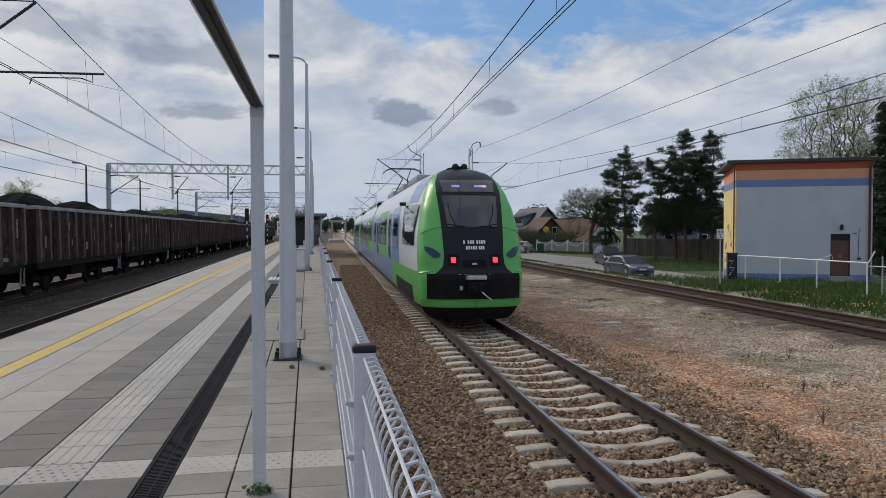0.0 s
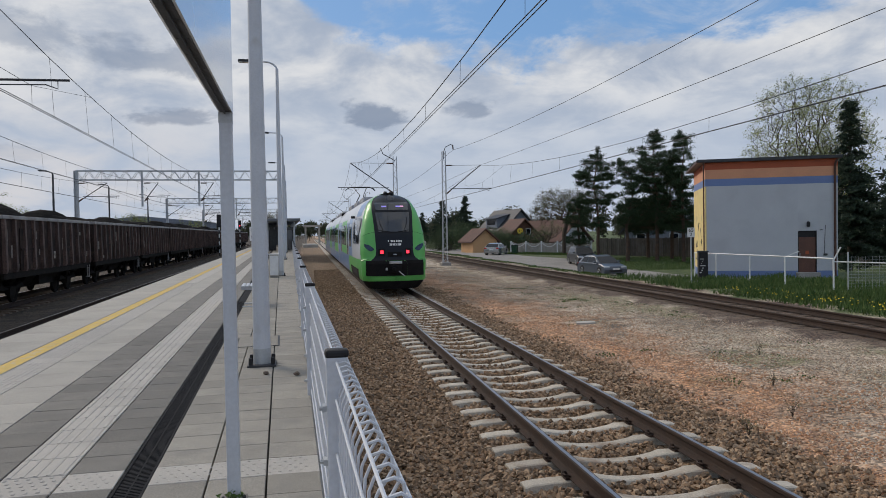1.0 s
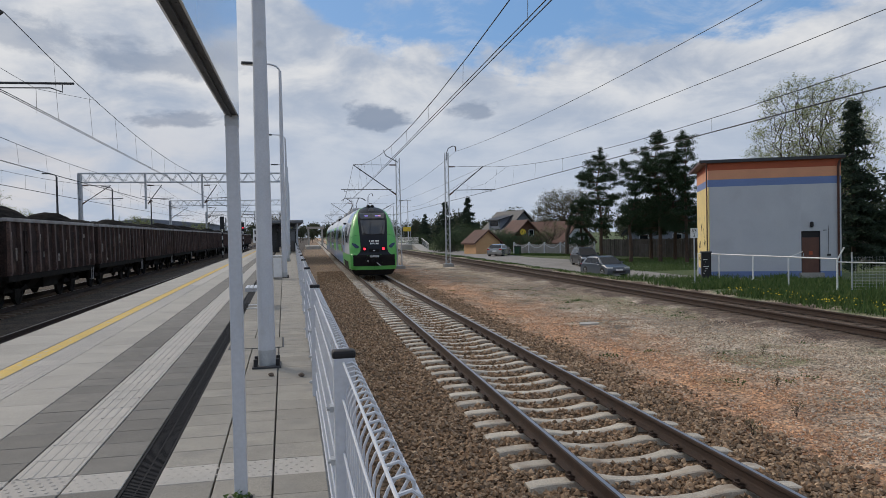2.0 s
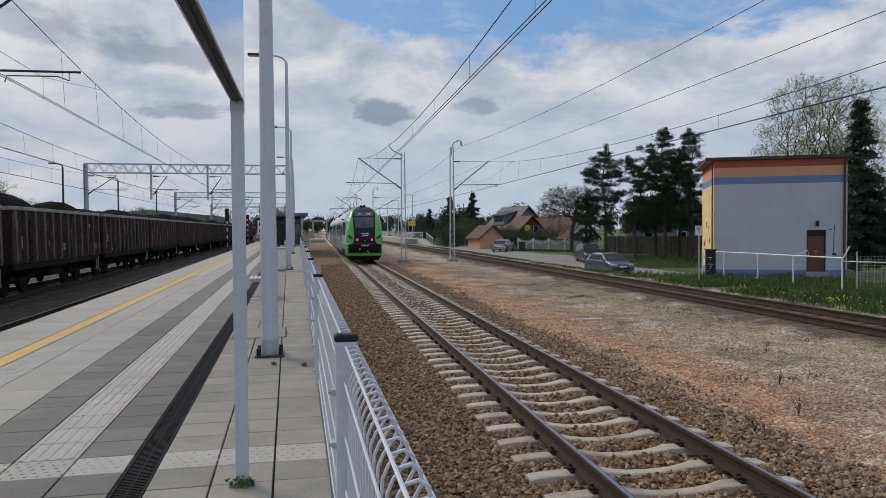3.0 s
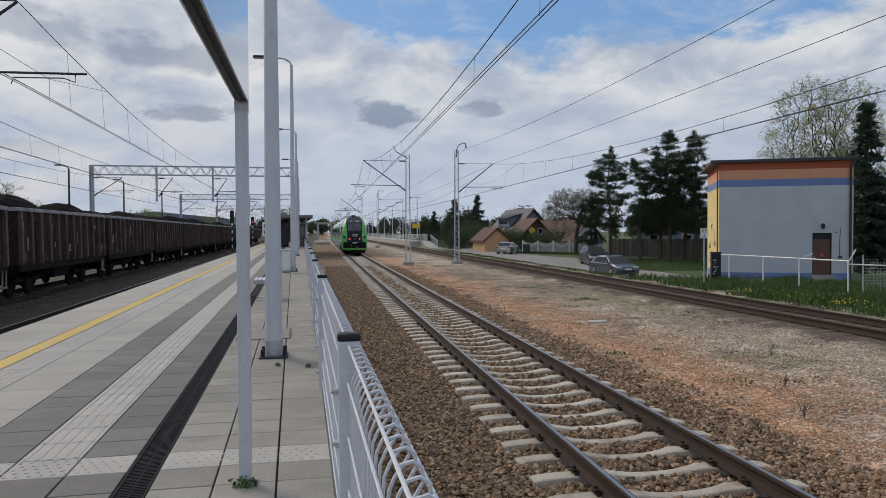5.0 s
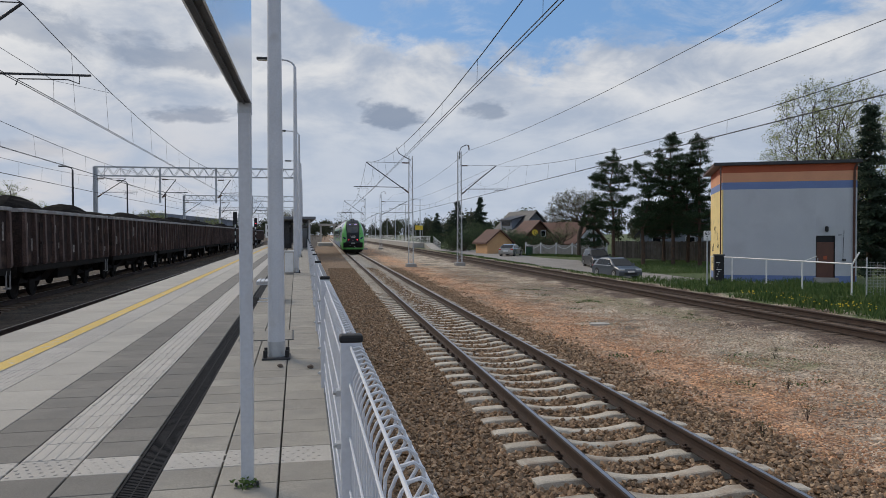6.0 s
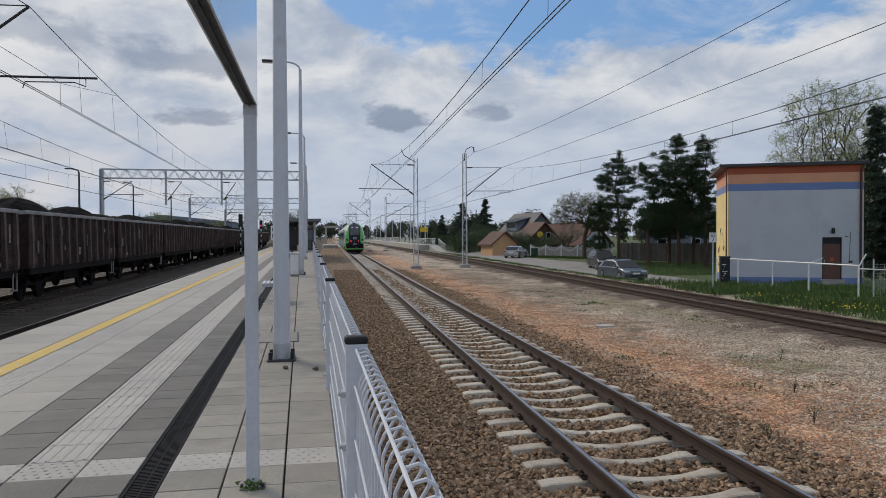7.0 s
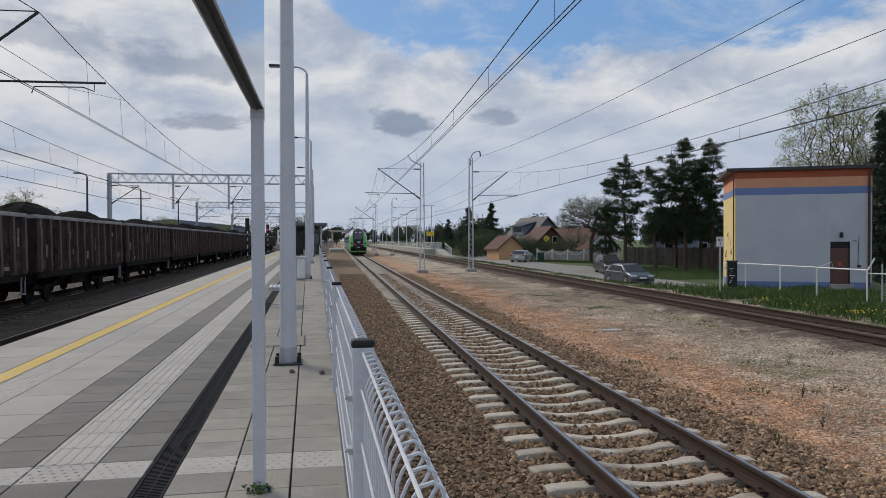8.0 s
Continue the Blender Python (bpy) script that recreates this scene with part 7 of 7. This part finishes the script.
wood_belt("far_wood", "distant belt of dark trees behind the far platform", pose(14, 250, 0, 0, 0, -8), 3, 60, 40, 4, 8, M_WOOD, size=0.26)
wood_belt("far_wood", "distant belt of garden trees and hedges", pose(24, 165, 0, 0, 0, -12), 4, 60, 30, 4, 7.5, M_WOOD)
wood_belt("far_wood", "distant trees behind the pines and houses", pose(44, 112, 0, 0, 0, -28), 8, 80, 40, 5, 9, M_WOOD)
wood_belt("far_wood", "distant shrubs and trees right of the building", pose(40, 62, 0, 0, 0, -48), 9, 60, 40, 5, 9, M_SPRUCE, size=0.28)
wood_belt("far_wood", "distant trees along the end of the line", pose(-60, 330, 0, 0, 0, 0), 12, 110, 70, 4, 7.5, M_WOOD, size=0.3)
wood_belt("far_wood", "far tree line across the horizon", pose(-400, 560, 0, 0, 0, 0), 13, 900, 150, 8, 14, M_WOOD, 20, 40, 0.9)
for k, (u, v, w, h) in enumerate(((-34.5, 94, 9, 12.0), (-38, 122, 7, 10.2), (-27.5, 140, 7, 10.6), (-20, 175, 6, 10.0))):
    p = (YARD @ pose(u, v, -0.3)).translation
    broad_tree("yard_tree", "pale green budding tree beyond the wagons", pose(*p), 70 + k, h * 0.86, 4, M_WILLOW, 9, 0.075, (3, 4), 0.7, 0.1, 0.12, 3, None, 0.2)
broad_tree("yard_tree", "bare grey tree beside the station", pose(-10.5, 128.0, -0.3), 81, 9.5, 4, M_BUDS, 3, 0.08, (3, 4), 0.62, 0.16, 0.16, 2)
broad_tree("yard_tree", "bare grey tree behind the platform shelter", pose(-10.2, 158.0, -0.3), 82, 9.0, 4, M_BUDS, 3, 0.08, (3, 4), 0.62, 0.16, 0.16, 2)


# ---- grass, flowers, weeds and ballast ----


def build_grass():
    rnd = random.Random(9)
    g = Geo()
    fl = Geo()

    def blade(x, y, h):
        a = rnd.uniform(0, 6.28)
        dx, dy = math.cos(a) * 0.018, math.sin(a) * 0.018
        lx, ly = rnd.gauss(0, 0.3) * h, rnd.gauss(0, 0.3) * h
        z = yard_z(x, y) - 0.02 if x > 11.5 else -0.28
        o = len(g.v)
        g.v.extend([(x - dx, y - dy, z), (x + dx, y + dy, z), (x + lx * 0.5 + dx * 0.7, y + ly * 0.5 + dy * 0.7, z + h * 0.65), (x + lx, y + ly, z + h)])
        g.f.extend([(o, o + 1, o + 2), (o, o + 2, o + 3)])

    for _ in range(42000):
        x, y = rnd.uniform(11.9, 19.5), rnd.uniform(9, 36)
        d = noise.noise((x * 0.5, y * 0.5, 1))
        if d < -0.25 or (y > 28 and rnd.random() < (y - 28) / 8) or (x > 15.2 and y > 33) or (13.7 < x and y > 33.5):
            continue
        if x < 12.8 and rnd.random() < 0.5:
            continue
        blade(x, y, rnd.uniform(0.10, 0.26) * (1.15 + d))
    for _ in range(12000):
        x, y = rnd.uniform(11.9, 13.5), rnd.uniform(33, 95)
        if noise.noise((x * 0.7, y * 0.3, 4)) > 0.0:
            blade(x, y, rnd.uniform(0.05, 0.16))
    for _ in range(9000):
        t = rnd.random()
        x, y = 21.0 + 7 * t + rnd.uniform(-1.5, 0.4), 83 - 9.5 * t + rnd.uniform(-1.2, 0.2)
        blade(x, y, rnd.uniform(0.1, 0.3))
    for _ in range(14000):
        x, y = rnd.uniform(22, 34), rnd.uniform(52, 68)
        blade(x, y, rnd.uniform(0.08, 0.2))
    # sparse tufts on the gravel
    for _ in range(90):
        cx, cy = rnd.uniform(2.6, 8.0), rnd.uniform(5, 34)
        if noise.noise((cx * 0.4, cy * 0.4, 7)) < -0.02:
            continue
        for _ in range(rnd.randint(10, 34)):
            blade(cx + rnd.gauss(0, 0.12), cy + rnd.gauss(0, 0.12), rnd.uniform(0.015, 0.05))
    for sx, sy, rx, ry, n in ((7.1, 24.5, 0.8, 2.1, 70), (7.6, 20.4, 0.5, 1.4, 24), (5.2, 12.0, 0.4, 0.6, 14), (6.2, 29.0, 0.8, 2.0, 40)):
        for _ in range(n):
            cx, cy = rnd.gauss(sx, rx), rnd.gauss(sy, ry)
            for _ in range(rnd.randint(8, 26)):
                blade(cx + rnd.gauss(0, 0.10), cy + rnd.gauss(0, 0.14), rnd.uniform(0.012, 0.04))
    solid("grass", g, M_GRASS, "fresh green spring grass along the lane", "grass", kind="stuff")
    for _ in range(150):
        x = rnd.gauss(13.2, 0.5)
        y = rnd.uniform(15.5, 25)
        if x < 12.2:
            continue
        z = yard_z(x, y) + rnd.uniform(0.12, 0.2)
        fl.add([(x + 0.03 * math.cos(t), y + 0.03 * math.sin(t), z) for t in (0, 1.05, 2.09, 3.14, 4.19, 5.24)] + [(x, y, z + 0.025), (x, y, z - 0.02)],
               [(i, (i + 1) % 6, 6) for i in range(6)] + [((i + 1) % 6, i, 7) for i in range(6)])
    solid("dandelion_flowers", fl, M_DANDELION, "yellow dandelion flowers dotted in the grass", "flowers", kind="stuff")


build_grass()


tuft_rnd = random.Random(31)
tuft = leaf_cloud(tuft_rnd, [((0.0, 0.0, 0.03), 0.05), ((0.05, 0.02, 0.02), 0.04)], 26, 0.02, 0.5)
solid("weed_tuft", tuft, M_GRASS, "small green weed at the foot of the sign post", "weed", pose(-3.85, 3.40, PZ))


def build_weed(m, seed):
    rnd = random.Random(seed)
    base = thing("dry_weed", "dry brown weed standing in gravel", "weed", m, "dry weeds")
    g, tips = Geo(), []
    for _ in range(5):
        branches(rnd, g, tips, (0, 0, -0.03), (rnd.uniform(-0.5, 0.5), rnd.uniform(-0.5, 0.5), 1), 0.16, 0.004, 1, 0.5, 0.2, (2, 3), 0.7, 3)
    part("dry_growth", g, M_BARK, base)
    part("leaves", leaf_cloud(rnd, tips, 5, 0.012, 0.3), M_BUDS, base)


for k, (x, y) in enumerate(((1.98, 7.1), (4.0, 9.5), (3.1, 7.8), (5.6, 12.2))):
    build_weed(pose(x, y, -0.25), 90 + k)

M_BALLAST = island_mat("ballast_stone", [(0.10, 0.068, 0.043), (0.23, 0.145, 0.082), (0.36, 0.235, 0.14), (0.13, 0.092, 0.062), (0.48, 0.345, 0.225), (0.26, 0.158, 0.088)], bump=0.3)
M_GRAVEL = island_mat("pale_gravel", [(0.33, 0.255, 0.185), (0.50, 0.40, 0.30), (0.64, 0.54, 0.43), (0.44, 0.29, 0.18), (0.24, 0.19, 0.15)], bump=0.3)
M_RUSTY = island_mat("rust_gravel", [(0.38, 0.21, 0.12), (0.56, 0.31, 0.17), (0.48, 0.30, 0.19), (0.30, 0.20, 0.15)], bump=0.3)


def stones(name, label, mtl, seed, pts, r0, r1):
    """Loose broken stones: squashed, jittered octahedra."""
    rng = np.random.default_rng(seed)
    n = len(pts)
    base = np.array([(1, 0, 0), (0, 1, 0), (-1, 0, 0), (0, -1, 0), (0.3, 0.2, 0.8), (0, 0, -0.6), (-0.45, 0.35, 0.6)], float)
    faces = np.array([(0, 1, 4), (1, 6, 4), (1, 2, 6), (2, 3, 6), (3, 4, 6), (3, 0, 4), (1, 0, 5), (2, 1, 5), (3, 2, 5), (0, 3, 5)])
    v = base[None] * (1 + rng.uniform(-0.35, 0.35, (n, 7, 3)))
    a = rng.uniform(0, 2 * np.pi, n)
    tilt = rng.uniform(-0.6, 0.6, n)
    c, s = np.cos(a)[:, None], np.sin(a)[:, None]
    ct, st = np.cos(tilt)[:, None], np.sin(tilt)[:, None]
    y, z = v[:, :, 1] * ct - v[:, :, 2] * st, v[:, :, 1] * st + v[:, :, 2] * ct
    x = v[:, :, 0]
    v = np.stack([x * c - y * s, x * s + y * c, z], -1) * rng.uniform(r0, r1, (n, 1, 1)) + np.array(pts)[:, None, :]
    f = (faces[None] + (np.arange(n) * 7)[:, None, None]).reshape(-1, 3)
    g = Geo()
    g.v, g.f = v.reshape(-1, 3).tolist(), f.tolist()
    return solid(name, g, mtl, label, "gravel", kind="stuff")


def build_stones():
    rnd = random.Random(4)
    pts = []
    for _ in range(115000):
        y = 0.6 + 52 * rnd.random() ** 2.6
        x = rnd.uniform(-3.12, 2.9)
        if x > 1.9 and x > 2.1 + 0.5 * noise.noise((x, y * 0.6, 9)) + rnd.gauss(0, 0.22):
            continue
        if abs(abs(x) - 0.7535) < 0.085:
            continue
        k = (y - 2.96) % 0.6
        if abs(x) < 1.31 and min(k, 0.6 - k) < 0.115:
            continue
        shoulder = 0.0 if abs(x) < 1.45 else 0.012 * min(1, (abs(x) - 1.45) / 0.8)
        pts.append((x, y, -0.245 - shoulder + rnd.uniform(-0.02, 0.024) + (0.01 * noise.noise((x * 3, y * 3, 0)))))
    stones("ballast", "brown broken ballast stones round the sleepers", M_BALLAST, 1, pts, 0.018, 0.044)
    pale, rust = [], []
    for _ in range(75000):
        y = 4.0 + 50 * rnd.random() ** 2.3
        x = rnd.uniform(2.0, 9.0)
        w = x + 1.3 * noise.noise((x * 0.5, y * 0.5, 2))
        z = -0.265 + (0.05 * noise.noise((x * 0.5, y * 0.5, 0)) + 0.03 * noise.noise((x * 1.7, y * 1.7, 3)) if 2.4 < x < 8.2 else 0)
        if rnd.random() < 0.75 - 0.35 * max(0, w - 4.2):
            rust.append((x, y, z))
        else:
            pale.append((x, y, z))
    stones("yard_gravel", "pale loose gravel scattered over the yard", M_GRAVEL, 2, pale, 0.008, 0.026)
    stones("yard_gravel", "rust-coloured loose gravel beside the track", M_RUSTY, 3, rust, 0.008, 0.026)


build_stones()

build_paving()


def motions():
    rows = []
    for k in range(17):
        t = 0.5 * k
        rows.append((t, pose(0, 16.27 + 11.3 * t + 0.06 * t * t, 0)))
    walk(TRAIN, rows)


motions()
